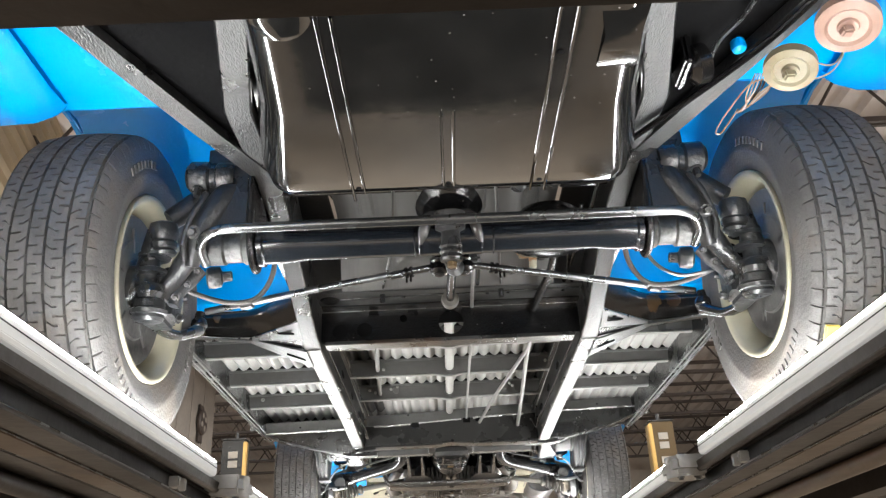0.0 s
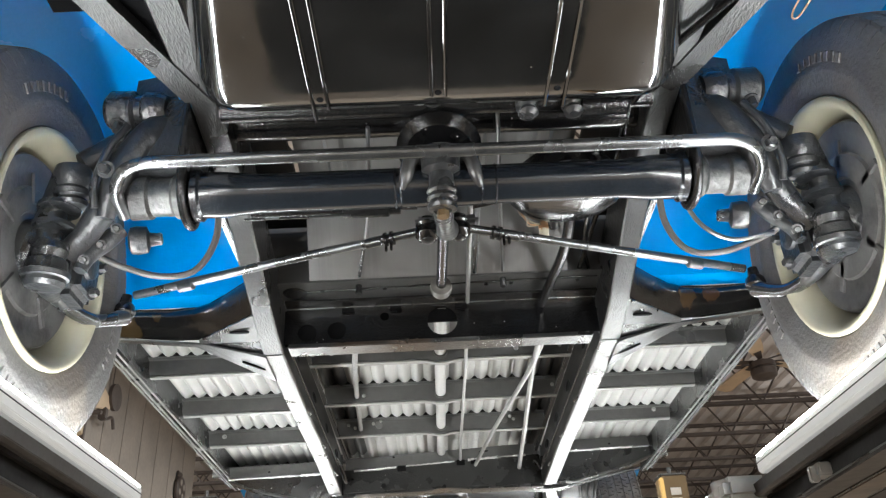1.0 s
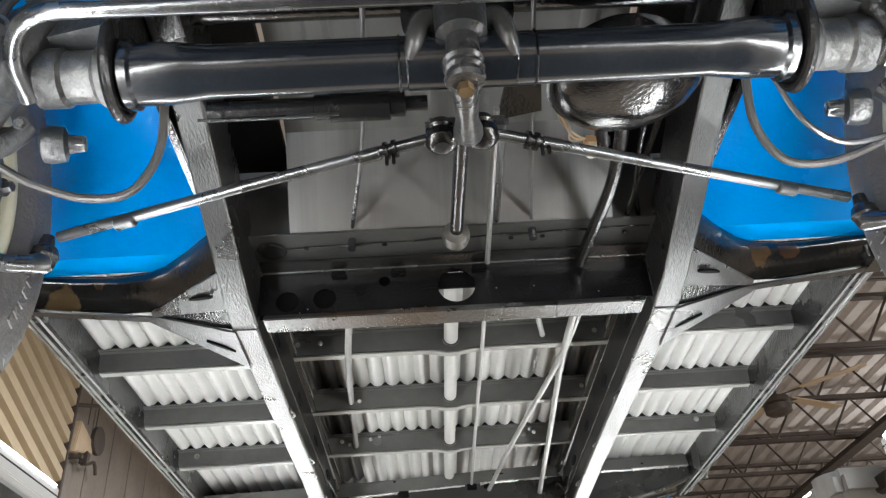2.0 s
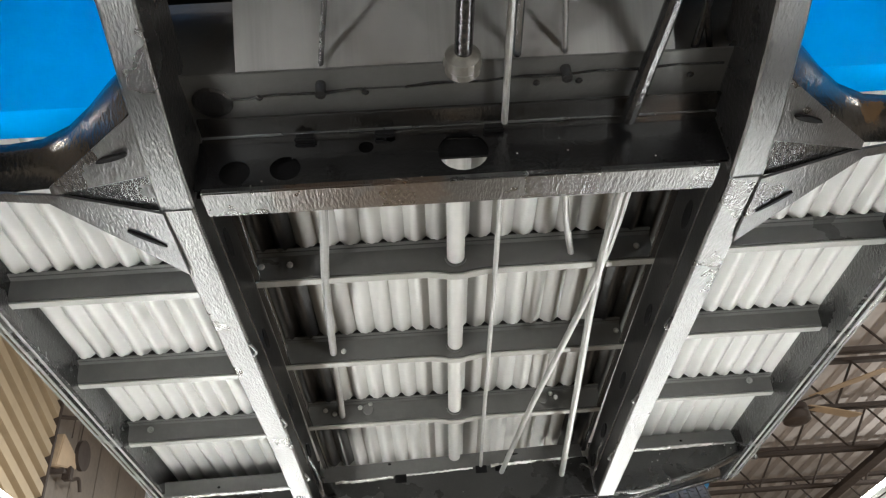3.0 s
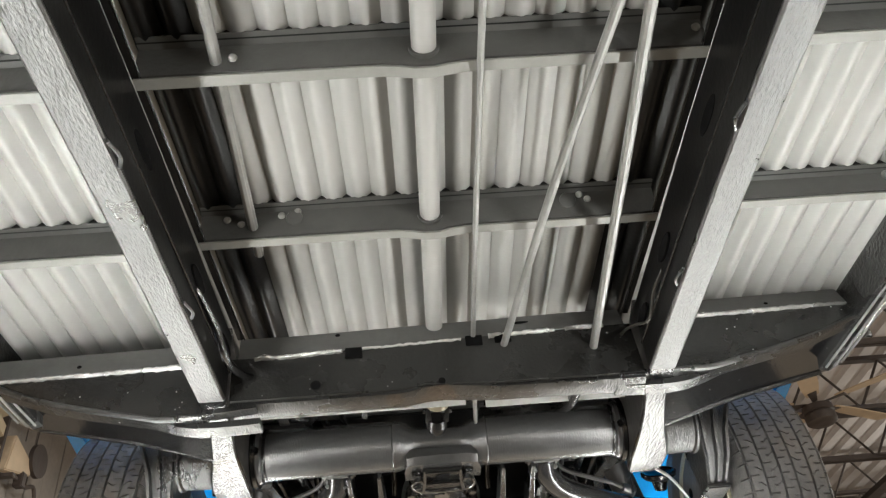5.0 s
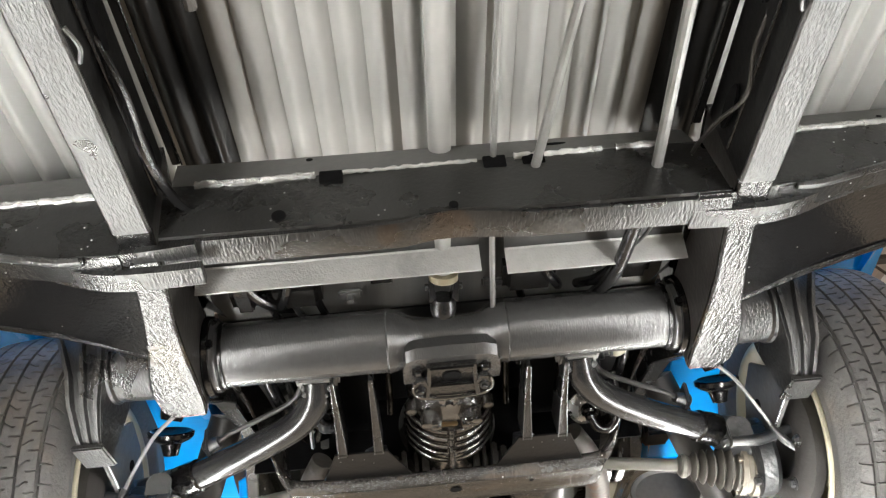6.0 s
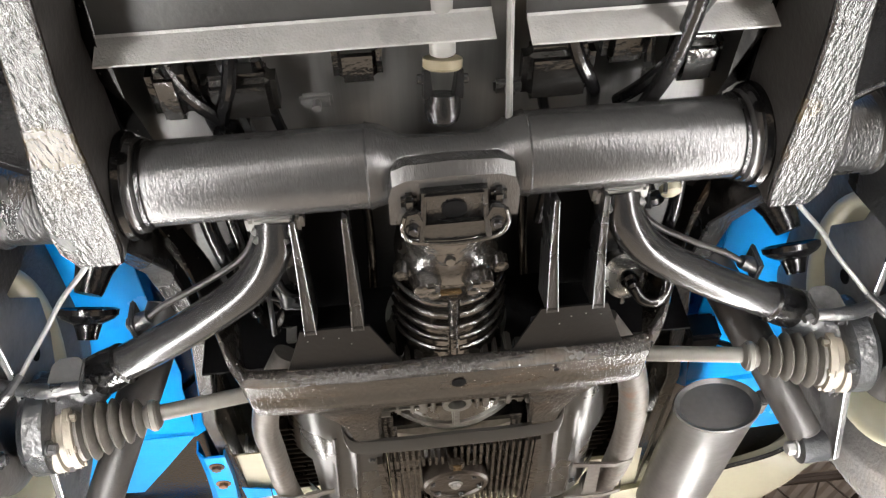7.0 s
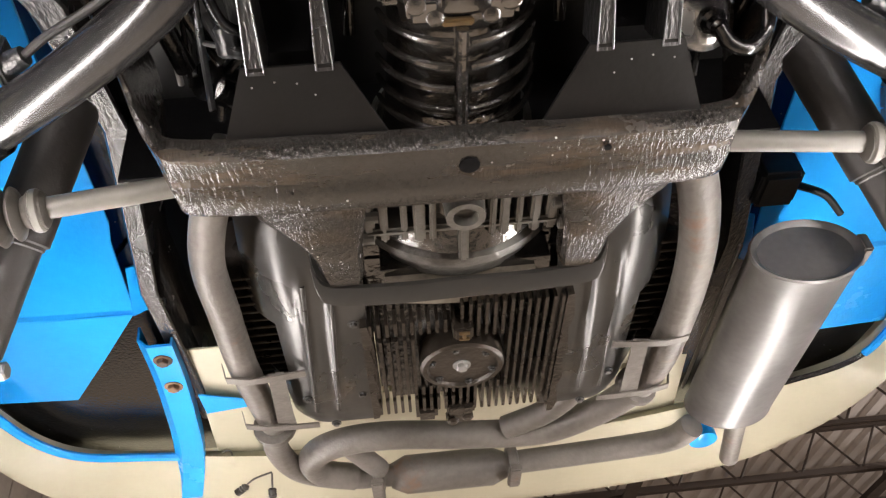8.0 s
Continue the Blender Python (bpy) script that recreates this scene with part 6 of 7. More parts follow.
    part("eye_bush", lathe([(0, 0.006), (0.003, 0.014), (0.05, 0.014)], (eye.x - s * 0.030, eye.y, eye.z), (eye.x + s, eye.y, eye.z), 18), ZINC, sa)
    part("bolt", bolt((eye.x - s * 0.028, eye.y, eye.z), (-s, 0, 0), 0.011, 0.016), ZINC, sa)
    # bump rubber, its cup, brake pipe and handbrake cable
    part("bump_rubber", lathe([(0, 0.019), (0.006, 0.021), (0.035, 0.026), (0.052, 0.033), (0.062, 0.035), (0.066, 0.041), (0.072, 0.041), (0.076, 0.02)], (s * 0.522, 3.962, 2.402), (s * 0.506, 3.935, 2.46), 26), BLACK, truck, "black conical bump rubber")
    part("bump_cup", lathe([(0, 0.014), (0.012, 0.017), (0.022, 0.020), (0.030, 0.036), (0.036, 0.042), (0.044, 0.043), (0.046, 0.038), (0.038, 0.03), (0.034, 0.01)], (s * 0.529, 4.004, 2.352), (s * 0.524, 3.972, 2.395), 28), BLACK, truck, "black cup on the trailing arm")
    part("arm_brake_pipe", pipe([(s * 0.245, 3.80, 2.39), (s * 0.275, 3.86, 2.368), (s * 0.34, 3.905, 2.36), (s * 0.40, 3.935, 2.352), (s * 0.425, 3.95, 2.345)], 0.0048, 10), DULL, truck, "black brake pipe along the arm")
    part("pipe_union", joined(lathe([(0, 0.010), (0.012, 0.012), (0.03, 0.012), (0.034, 0.008)], (s * 0.425, 3.95, 2.345), (s * 0.46, 3.965, 2.34), 12), box(min(s * 0.445, s * 0.452), max(s * 0.445, s * 0.452), 3.94, 3.985, 2.325, 2.37, 0.003)), DARK, truck, "brake pipe union and bracket")
    cable = part("handbrake_cable", pipe([(s * 0.435, 3.79, 2.362), (s * 0.475, 3.835, 2.345), (s * 0.520, 3.885, 2.338), (s * 0.552, 3.927, 2.325), (s * 0.580, 3.952, 2.29), (s * 0.592, 3.962, 2.268)], 0.0036, 8), ZINC, truck, "thin ribbed grey handbrake cable")
    part("cable_end", pipe([(s * 0.588, 3.958, 2.274), (s * 0.606, 3.968, 2.250), (s * 0.632, 3.98, 2.232)], [0.006, 0.008, 0.007], 10), KNUCKLE, cable)
    # channel struts from the torsion tube to the cradle
    for x in (0.135, 0.20):
        part("strut", sweep([[(s * (x - w), y, z), (s * (x + w), y, z), (s * (x + w), y + 0.02, z + 0.055), (s * (x - w), y + 0.02, z + 0.055)] for y, z, w in ((3.775, 2.343, 0.003), (3.86, 2.322, 0.005), (3.95, 2.288, 0.008))]), LIP, truck, "black channel strut")
    # steel lines added along the struts in place of edge highlights
    for x in (0.135, 0.20):
        for q in (-1, 1):
            part("strut_highlight", pipe([(s * (x + q * 0.003), 3.776, 2.342), (s * (x + q * 0.005), 3.86, 2.321), (s * (x + q * 0.008), 3.948, 2.2875)], 0.0009 if q < 0 else 0.0012, 8, 2), STEEL, truck, "thin steel line standing in for the strut's edge highlight")
    # near-black sheet for the deep shade between the struts
    part("strut_gap_shade", sheet([(s * 0.135, 3.79, 2.395), (s * 0.20, 3.79, 2.395), (s * 0.20, 3.97, 2.35), (s * 0.135, 3.97, 2.35)], 0.003), VOID_BLACK, truck)
    tp = part("strut_plate", sheet([(s * 0.120, 3.943, 2.290), (s * 0.214, 3.943, 2.290), (s * 0.244, 4.024, 2.274), (s * 0.078, 4.024, 2.274)][::s], 0.004), WEB_SHADE_BLACK, truck, "black flared plate on the cradle")
    for u, v in ((0.147, 3.974), (0.163, 3.961), (0.184, 3.958), (0.206, 3.962)):
        part("weld_spot", lathe([(0, 0.0011), (0.001, 0.0008)], (s * u, v, 2.2898 - 0.198 * (v - 3.943)), (s * u, v - 0.3, 2.0), 6), ZINC, tp)
    part("hanger_arm", sweep([[(s * (x - w), y, z + 0.004), (s * (x - w * 0.8), y, z - 0.003), (s * (x + w * 0.8), y, z - 0.003), (s * (x + w), y, z + 0.004), (s * (x + w), y + 0.006, z + 0.03), (s * (x - w), y + 0.006, z + 0.03)] for x, y, z, w in ((0.176, 4.075, 2.262, 0.070), (0.172, 4.14, 2.272, 0.060), (0.160, 4.19, 2.278, 0.040), (0.153, 4.225, 2.280, 0.030), (0.150, 4.265, 2.281, 0.026), (0.150, 4.29, 2.288, 0.022))]), CRADLE, truck, "brown-streaked black hanger arm")
# cradle: one bent strip under the gearbox
ends = curve_points([(-0.405, 3.90, 2.43), (-0.372, 3.925, 2.385), (-0.343, 3.962, 2.322), (-0.325, 4.003, 2.280), (-0.309, 4.030, 2.260), (-0.280, 4.044, 2.2535), (-0.12, 4.049, 2.251), (0.0, 4.050, 2.251), (0.12, 4.052, 2.252), (0.262, 4.050, 2.2555), (0.287, 4.036, 2.262), (0.305, 4.005, 2.282), (0.327, 3.962, 2.322), (0.360, 3.925, 2.385), (0.395, 3.90, 2.43)], 5)
secs = []
for x, y, z in ends:
    w = 0.052 - 0.02 * max(0.0, min(1.0, (z - 2.33) / 0.09))
    k = math.copysign(0.005 * max(0.0, min(1.0, (abs(x) - 0.20) / 0.07)), x)
    # the rising ends lean so that the strip stays square to its own run
    f = max(0.0, min(1.0, (z - 2.256) / 0.06))
    ct, st = math.cos(0.85 * f), math.sin(0.85 * f)
    e = -0.030
    profile = ((e + 0.003, 0.028), (e, 0.024), (e + 0.001, 0.014), (e + 0.008, 0.000), (-0.012, -0.001), (0.016, -0.002), (0.024, -0.006), (w - 0.004, -0.006), (w + 0.004, -0.003), (w + 0.006, 0.006), (w + 0.002, 0.014), (e + 0.014, 0.010), (e + 0.006, 0.026))
    secs.append([(x - k * (v - e) / (2 * w) - math.copysign(0.2 * f * (v - e), x), y + e * (1 - f) + (v - e) * ct - h * st, z + (v - e) * st + h * ct) for v, h in profile])
cradle = part("gearbox_cradle", sweep(secs), CRADLE, truck, "brown-streaked black gearbox cradle")
# cradle holes are near-black discs that carry the shade as colour
for x, r in ((0.0, 0.011), (0.143, 0.004)):
    part("hole", lathe([(0, r), (0.0015, r)], (x, 4.052 - 0.07 * x, 2.2495), (x, 4.052 - 0.07 * x, 2.1), 16), VOID_BLACK, cradle)

# gearbox: nose casting, flange with lugs, ringed body with a keel
gb = part("gearbox", lathe([(0, 0.03), (0.006, 0.058), (0.02, 0.068), (0.045, 0.070), (0.07, 0.066), (0.085, 0.068), (0.098, 0.074), (0.112, 0.0765), (0.122, 0.0765), (0.13, 0.070), (0.20, 0.072), (0.27, 0.078), (0.34, 0.088), (0.40, 0.10), (0.44, 0.12)], (0, 3.80, 2.402), (0, 4.3, 2.402), 40), GEAR, truck, "oily black gearbox")
for y, r in ((3.952, 0.083), (3.980, 0.085), (4.008, 0.087), (4.036, 0.088), (4.064, 0.089)):
    for s in (-1, 1):
        part("rib", pipe([(s * r * math.sin(a), y, 2.402 - r * math.cos(a)) for a in (0.10, 0.35, 0.6, 0.85, 1.1, 1.35)], [0.0045, 0.0045, 0.0045, 0.004, 0.004, 0.003], 8, 3), GEAR, gb, "casting ring")
part("keel", pipe([(0, 3.935, 2.318), (0, 4.0, 2.318), (0, 4.09, 2.312)], 0.0065, 10), GEAR, gb)
for s in (-1, 1):
    part("lug", joined(box(s * 0.037 - 0.017, s * 0.037 + 0.017, 3.895, 3.925, 2.312, 2.345, 0.006, 3), lathe([(0, 0.006), (0.002, 0.010), (0.02, 0.011)], (s * 0.045, 3.902, 2.309), (s * 0.045, 3.91, 2.4), 12), lathe([(0, 0.006), (0.002, 0.009), (0.02, 0.010)], (s * 0.027, 3.917, 2.309), (s * 0.027, 3.92, 2.4), 12)), GEAR, gb, "bolted casting lug")
    part("lug", joined(box(s * 0.068 - 0.012, s * 0.068 + 0.012, 3.90, 3.925, 2.345, 2.37, 0.005, 3), lathe([(0, 0.006), (0.002, 0.010), (0.02, 0.010)], (s * 0.070, 3.905, 2.340), (s * 0.070, 3.91, 2.4), 12)), GEAR, gb)
part("brass_tag", box(-0.020, 0.012, 3.928, 3.936, 2.322, 2.330, 0.002), DULL_BRASS, gb, "dull brass tag")
plug = part("drain_plug", joined(lathe([(0.0, 0.010), (0.003, 0.018), (0.012, 0.020)], (-0.003, 3.868, 2.334), (-0.003, 3.88, 2.5), 20), lathe([(0, 0.007), (0.008, 0.009)], (-0.003, 3.867, 2.328), (-0.003, 3.88, 2.5), 6)), GEAR, gb)
part("saddle", sweep([[(x, 3.705 + d, 2.372), (x, 3.700 + d, 2.352), (x, 3.712 + d, 2.338), (x, 3.76, 2.334), (x, 3.79, 2.338), (x, 3.80, 2.37)] for x, d in ((-0.078, 0.03), (-0.072, 0.008), (-0.055, 0.0), (0.0, -0.003), (0.06, 0.0), (0.078, 0.008), (0.084, 0.03))]), TUBE, gb, "cast saddle under the torsion tube")
nose = part("nose_bracket", prism([(-0.060, 3.752), (-0.064, 3.776), (-0.057, 3.797), (-0.036, 3.806), (0.002, 3.810), (0.040, 3.806), (0.061, 3.797), (0.069, 3.776), (0.065, 3.752), (0.047, 3.748), (0.041, 3.776), (-0.037, 3.776), (-0.042, 3.748)], "z", 2.319, 2.326, 0.002), GEAR_DARK, gb, "black nose bracket under the torsion tube")
part("bracket_lip", pipe([(-0.060, 3.753, 2.318), (-0.064, 3.776, 2.317), (-0.057, 3.797, 2.316), (-0.036, 3.806, 2.316), (0.002, 3.810, 2.316), (0.040, 3.806, 2.316), (0.061, 3.797, 2.316), (0.069, 3.776, 2.317), (0.065, 3.753, 2.318)], 0.0030, 10, 4), GEAR, nose, "rounded oily lip")
part("bracket_front", box(-0.037, 0.041, 3.724, 3.733, 2.324, 2.345, 0.003), GEAR_DARK, nose, "pebbled front bar")
part("bracket_floor", box(-0.036, 0.040, 3.733, 3.785, 2.3295, 2.3325, 0), LIP, nose, "pebbled hollow of the bracket")
part("hollow_bore", lathe([(0, 0.016), (0.002, 0.016)], (0.002, 3.758, 2.329), (0.002, 3.758, 2.0), 18), VOID_BLACK, nose)
for x in (-1, 1):
    part("bracket_rib", sweep([[(0.002 + x * u - 0.003, y, z), (0.002 + x * u + 0.003, y, z), (0.002 + x * u + 0.006, y + 0.002, z + 0.03), (0.002 + x * u - 0.006, y + 0.002, z + 0.03)] for u, y, z in ((0.037, 3.724, 2.327), (0.039, 3.765, 2.320), (0.043, 3.800, 2.313))]), LIP, nose)
    part("ear", box(0.002 + x * 0.055 - 0.010, 0.002 + x * 0.055 + 0.010, 3.730, 3.756, 2.325, 2.36, 0.006, 3), GEAR_DARK, nose)
    part("bolt", bolt((0.002 + x * 0.053, 3.778, 2.319), (0, 0, -1), 0.006, 0.008), SATIN, nose)
# bell housing behind the cradle: uneven ribs, cross bar, bolts at both ends
bell = part("bell_housing", lathe([(0, 0.085), (0.03, 0.105), (0.07, 0.125), (0.10, 0.134), (0.13, 0.138), (0.135, 0.146), (0.15, 0.146), (0.155, 0.138), (0.19, 0.13)], (0, 4.12, 2.43), (0, 5, 2.43), 44), MAGNESIUM, gb, "ribbed grey bell housing")
for x, w, y0 in ((-0.112, 0.007, 4.12), (-0.094, 0.005, 4.10), (-0.070, 0.004, 4.11), (-0.052, 0.007, 4.10), (-0.036, 0.004, 4.12), (0.036, 0.004, 4.12), (0.050, 0.006, 4.10), (0.068, 0.004, 4.11), (0.088, 0.006, 4.10), (0.108, 0.007, 4.12)):
    part("rib", box(x - w, x + w, y0, 4.222, 2.288 + 0.5 * x * x, 2.36, 0.003), MAGNESIUM, gb)
part("cross_bar", box(-0.118, 0.118, 4.198, 4.210, 2.292, 2.33, 0.004), MAGNESIUM, gb)
for x in (-0.125, -0.118, 0.118, 0.128):
    part("case_bolt", lathe([(0, 0.006), (0.002, 0.009), (0.03, 0.009)], (x - 0.012, 4.212 - 0.04 * (abs(x) < 0.12), 2.296), (x + 1, 4.212, 2.296), 10), MAGNESIUM, gb)
part("drain_boss", joined(lathe([(0.012, 0.004), (0.012, 0.013), (0.0, 0.015), (0.0, 0.023), (0.03, 0.025)], (0.0, 4.155, 2.266), (0, 4.155, 2.4), 24)), MAGNESIUM, gb, "round drain boss with a socket")
part("boss_web", box(-0.006, 0.006, 4.17, 4.25, 2.276, 2.33, 0.003), MAGNESIUM, gb)
part("lower_cover", sweep([[(x, 4.315, 2.294 + 1.2 * x * x), (x, 4.372, 2.300 + 1.2 * x * x), (x, 4.372, 2.32), (x, 4.315, 2.32)] for x in (-0.10, -0.07, -0.035, 0.0, 0.035, 0.07, 0.10)]), DUSTY_JOINT, gb, "tan dusty flywheel cover")
for s in (-1, 1):
    part("output_flange", lathe([(0, 0.05), (0.02, 0.055), (0.04, 0.05), (0.06, 0.03)], (s * 0.12, 4.09, 2.315), (s * 0.4, 4.08, 2.27), 28), DARK, gb)

# shift rod with universal joint ahead of the gearbox
jm = Matrix.Translation((-0.001, 3.617, 2.424)) @ Vector((-0.004, 0.058, -0.031)).to_track_quat("Z", "Y").to_matrix().to_4x4()
shift = part("shift_coupling", moved(lathe([(0, 0.012), (0.0, 0.0205), (0.012, 0.022), (0.022, 0.0215), (0.032, 0.018), (0.037, 0.010)], (0, 0, 0.030), (0, 0, 0.2), 24), jm), SATIN, truck, "glossy grey steel shift coupling")
part("coupling_ring", moved(lathe([(0, 0.020), (0.002, 0.0235), (0.012, 0.0235), (0.015, 0.020)], (0, 0, -0.014), (0, 0, 0.2), 24), jm), OLD_CREAM, shift, "aged cream sleeve")
part("rod", moved(lathe([(0, 0.012), (0.10, 0.012)], (0, 0, -0.11), (0, 0, 0.2), 14), jm), SATIN, shift)
for u in (-1, 1):
    part("ear", moved(sweep([[(u * (0.0235 - t), -0.012 + q, z), (u * 0.0235, -0.012 + q, z), (u * 0.0235, 0.012 - q, z), (u * (0.0235 - t), 0.012 - q, z)] for z, t, q in ((0.0, 0.0075, 0.003), (0.012, 0.009, 0.0), (0.026, 0.011, 0.0), (0.034, 0.014, 0.002))]), jm), SATIN, shift)
    part("pin", moved(lathe([(0, 0.0045), (0.004, 0.006), (0.008, 0.0055)], (u * 0.022, 0, 0.012), (u * 0.1, 0, 0.012), 12), jm), STEEL, shift)
# upper cross channel ahead of the torsion tube
for x0, x1, dy, dz in ((-0.375, 0.055, 0.0, -0.003), (0.095, 0.375, 0.01, -0.006)):
    # front face in a far paler grey than the upper flange
    ch = part("cross_channel", sweep([[(x, 3.542 + dy, 2.434 + dz), (x, 3.545 + dy, 2.432 + dz), (x, 3.553 + dy, 2.394 + dz), (x, 3.5545 + dy, 2.393 + dz), (x, 3.556 + dy, 2.395 + dz), (x, 3.550 + dy, 2.436 + dz)] for x in (x0, x0 + 0.03, x1 - 0.01, x1)]), CHANNEL, truck, "grey cross channel, paler on its front face")
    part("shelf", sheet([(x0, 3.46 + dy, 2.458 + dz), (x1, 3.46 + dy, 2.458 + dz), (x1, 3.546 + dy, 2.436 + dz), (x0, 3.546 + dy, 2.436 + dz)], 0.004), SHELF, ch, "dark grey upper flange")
for x, y in ((-0.175, 3.515), (0.18, 3.52)):
    part("hole", lathe([(0, 0.007), (0.0015, 0.007)], (x, y, 2.4465), (x, y - 0.1, 2.3), 12), VOID_BLACK, truck)
for s in (-1, 1):
    part("rear_floor_side", sweep([[(s * x, y, z), (s * x, y, z + 0.006), (s * x, y + 0.004, z + 0.006)] for x, y, z in ((0.42, 3.375, 2.395), (0.60, 3.375, 2.40), (0.80, 3.385, 2.42))]), BLACK_PEEL, truck)
    part("rear_floor_panel", sheet([(s * 0.42, 3.37, 2.40), (s * 0.82, 3.37, 2.425), (s * 0.82, 3.60, 2.43), (s * 0.60, 3.64, 2.40), (s * 0.46, 3.70, 2.37)][::s], 0.004), BLACK, truck, "black rear floor panel beside the rail")
    part("panel_bead", pipe([(s * 0.44, 3.69, 2.368), (s * 0.60, 3.635, 2.396), (s * 0.80, 3.595, 2.426)], 0.006, 8, 2), BLACK_PEEL, truck)
# hoses and a cable beside the gearbox
for pts, r, m in (
    ([(-0.33, 3.78, 2.44), (-0.318, 3.85, 2.40), (-0.298, 3.93, 2.375), (-0.285, 4.0, 2.37)], 0.011, BLACK),
    ([(-0.30, 3.78, 2.45), (-0.29, 3.86, 2.41), (-0.272, 3.94, 2.385), (-0.25, 4.0, 2.38)], 0.008, OILY),
    ([(-0.265, 3.80, 2.44), (-0.252, 3.87, 2.385), (-0.235, 3.93, 2.355), (-0.215, 3.96, 2.37), (-0.21, 3.99, 2.41)], 0.006, SATIN),
    ([(0.33, 3.79, 2.43), (0.325, 3.87, 2.40), (0.312, 3.95, 2.38), (0.30, 4.02, 2.38)], 0.010, BLACK),
    ([(0.11, 3.82, 2.44), (0.108, 3.90, 2.40), (0.112, 3.98, 2.385)], 0.007, OILY),
    ([(-0.11, 3.82, 2.44), (-0.108, 3.90, 2.40), (-0.112, 3.98, 2.385)], 0.007, OILY),
):
    part("bay_hose", pipe(pts, r, 12), m, truck)
for x, y, z in ((-0.30, 3.90, 2.42), (0.30, 3.88, 2.43), (-0.24, 3.88, 2.43)):
    part("bay_clip", joined(lathe([(0, 0.014), (0.004, 0.018), (0.012, 0.018), (0.016, 0.014)], (x, y, z), (x + 0.01, y + 0.05, z - 0.03), 14), box(x - 0.004, x + 0.004, y - 0.004, y + 0.02, z, z + 0.04, 0.002)), KNUCKLE, truck)
# small parts above the torsion tube
for x0, x1, y0, y1, z0, z1 in ((-0.345, -0.30, 3.60, 3.68, 2.43, 2.48), (-0.29, -0.20, 3.63, 3.70, 2.445, 2.49), (-0.13, -0.07, 3.60, 3.66, 2.45, 2.49), (0.10, 0.19, 3.62, 3.70, 2.44, 2.48), (0.20, 0.26, 3.60, 3.66, 2.45, 2.49), (0.29, 0.35, 3.62, 3.69, 2.44, 2.49)):
    part("bay_bracket", box(x0, x1, y0, y1, z0, z1, 0.012, 3), OILY, truck, "glossy black bracket above the torsion tube")
for x in (-0.155, 0.085, 0.275):
    part("bay_clip", joined(box(x - 0.02, x + 0.02, 3.668, 3.69, 2.452, 2.462, 0.004), lathe([(0, 0.006), (0.012, 0.006)], (x, 3.679, 2.44), (x, 3.679, 2.5), 10)), SEAL, truck)
for x, dx in ((-0.33, 0.05), (-0.24, -0.03), (0.15, 0.04), (0.31, -0.05)):
    part("bay_hose", pipe([(x, 3.58, 2.46), (x + dx * 0.4, 3.63, 2.44), (x + dx, 3.68, 2.445), (x + dx * 1.4, 3.74, 2.48)], 0.009, 10), BLACK, truck)
part("engine_floor", box(-0.40, 0.40, 3.52, 3.86, 2.505, 2.51, 0), CAB_GREY, truck, "black floor ahead of the engine bay")
# black panels added to darken the engine bay and block what lies behind
part("bay_shade_roof", box(-0.40, 0.40, 3.80, 4.15, 2.4985, 2.503, 0), WEB_SHADE_BLACK, truck, "black sheet added to keep the engine bay dark")
part("bay_blocker", box(-0.40, 0.40, 4.145, 4.15, 2.36, 2.62, 0), VOID_BLACK, truck, "near-black panel added to block light and view behind the bay")
for k, x in enumerate((-0.30, -0.26, -0.22, 0.12, 0.26)):
    part("loom_branch", pipe([(x, 3.62, 2.47), (x + 0.01, 3.70, 2.46), (x + 0.03, 3.80, 2.45), (x + 0.02, 3.93, 2.44)], 0.007, 8), (SATIN, STEEL, BLACK)[k % 3], truck)
part("heater_pipe_rear", pipe([(0.275, 3.40, 2.375), (0.27, 3.6, 2.40), (0.265, 3.75, 2.46)], 0.011, 14), SATIN, truck)
part("brake_line_rear", pipe([(0.30, 3.40, 2.38), (0.305, 3.50, 2.40), (0.29, 3.58, 2.42), (0.275, 3.66, 2.43)], 0.003, 8), ROD, truck)
# pebbled strips, ridges and a rod beside the gearbox
for q in (((-0.284, 4.062), (-0.272, 4.055), (-0.258, 3.952), (-0.236, 3.80), (-0.258, 3.80), (-0.279, 3.950)), ((-0.237, 4.016), (-0.220, 4.010), (-0.214, 3.955), (-0.205, 3.80), (-0.232, 3.80), (-0.240, 3.953))):
    part("bay_strip", sheet([(x, y, 2.424) for x, y in q], 0.004), LIP, truck, "pebbled black strip beside the gearbox")
for x0, x1, y0, y1, r in ((-0.300, -0.310, 3.86, 4.06, 0.0035), (-0.283, -0.290, 3.86, 4.068, 0.0045), (-0.292, -0.299, 3.90, 4.06, 0.0025), (-0.243, -0.262, 3.86, 4.05, 0.0035), (-0.246, -0.256, 4.026, 4.124, 0.0075)):
    part("bay_rod", pipe([(x0, y0, 2.428), (0.5 * (x0 + x1), 0.5 * (y0 + y1), 2.421), (x1, y1, 2.420)], r, 10), ROD, truck, "thin steel rod")
part("bay_hose", pipe([(-0.272, 4.10, 2.40), (-0.262, 4.06, 2.395), (-0.245, 4.02, 2.39), (-0.222, 4.005, 2.39), (-0.205, 4.03, 2.395)], 0.005, 10), BLACK, truck)
part("bay_hose", pipe([(-0.258, 4.05, 2.40), (-0.252, 4.00, 2.395), (-0.235, 3.985, 2.39), (-0.215, 3.98, 2.40)], 0.004, 10), BLACK, truck)
part("slot_block", box(-0.262, -0.246, 4.118, 4.128, 2.39, 2.43, 0.002), ZINC, truck, "bright bracket end")
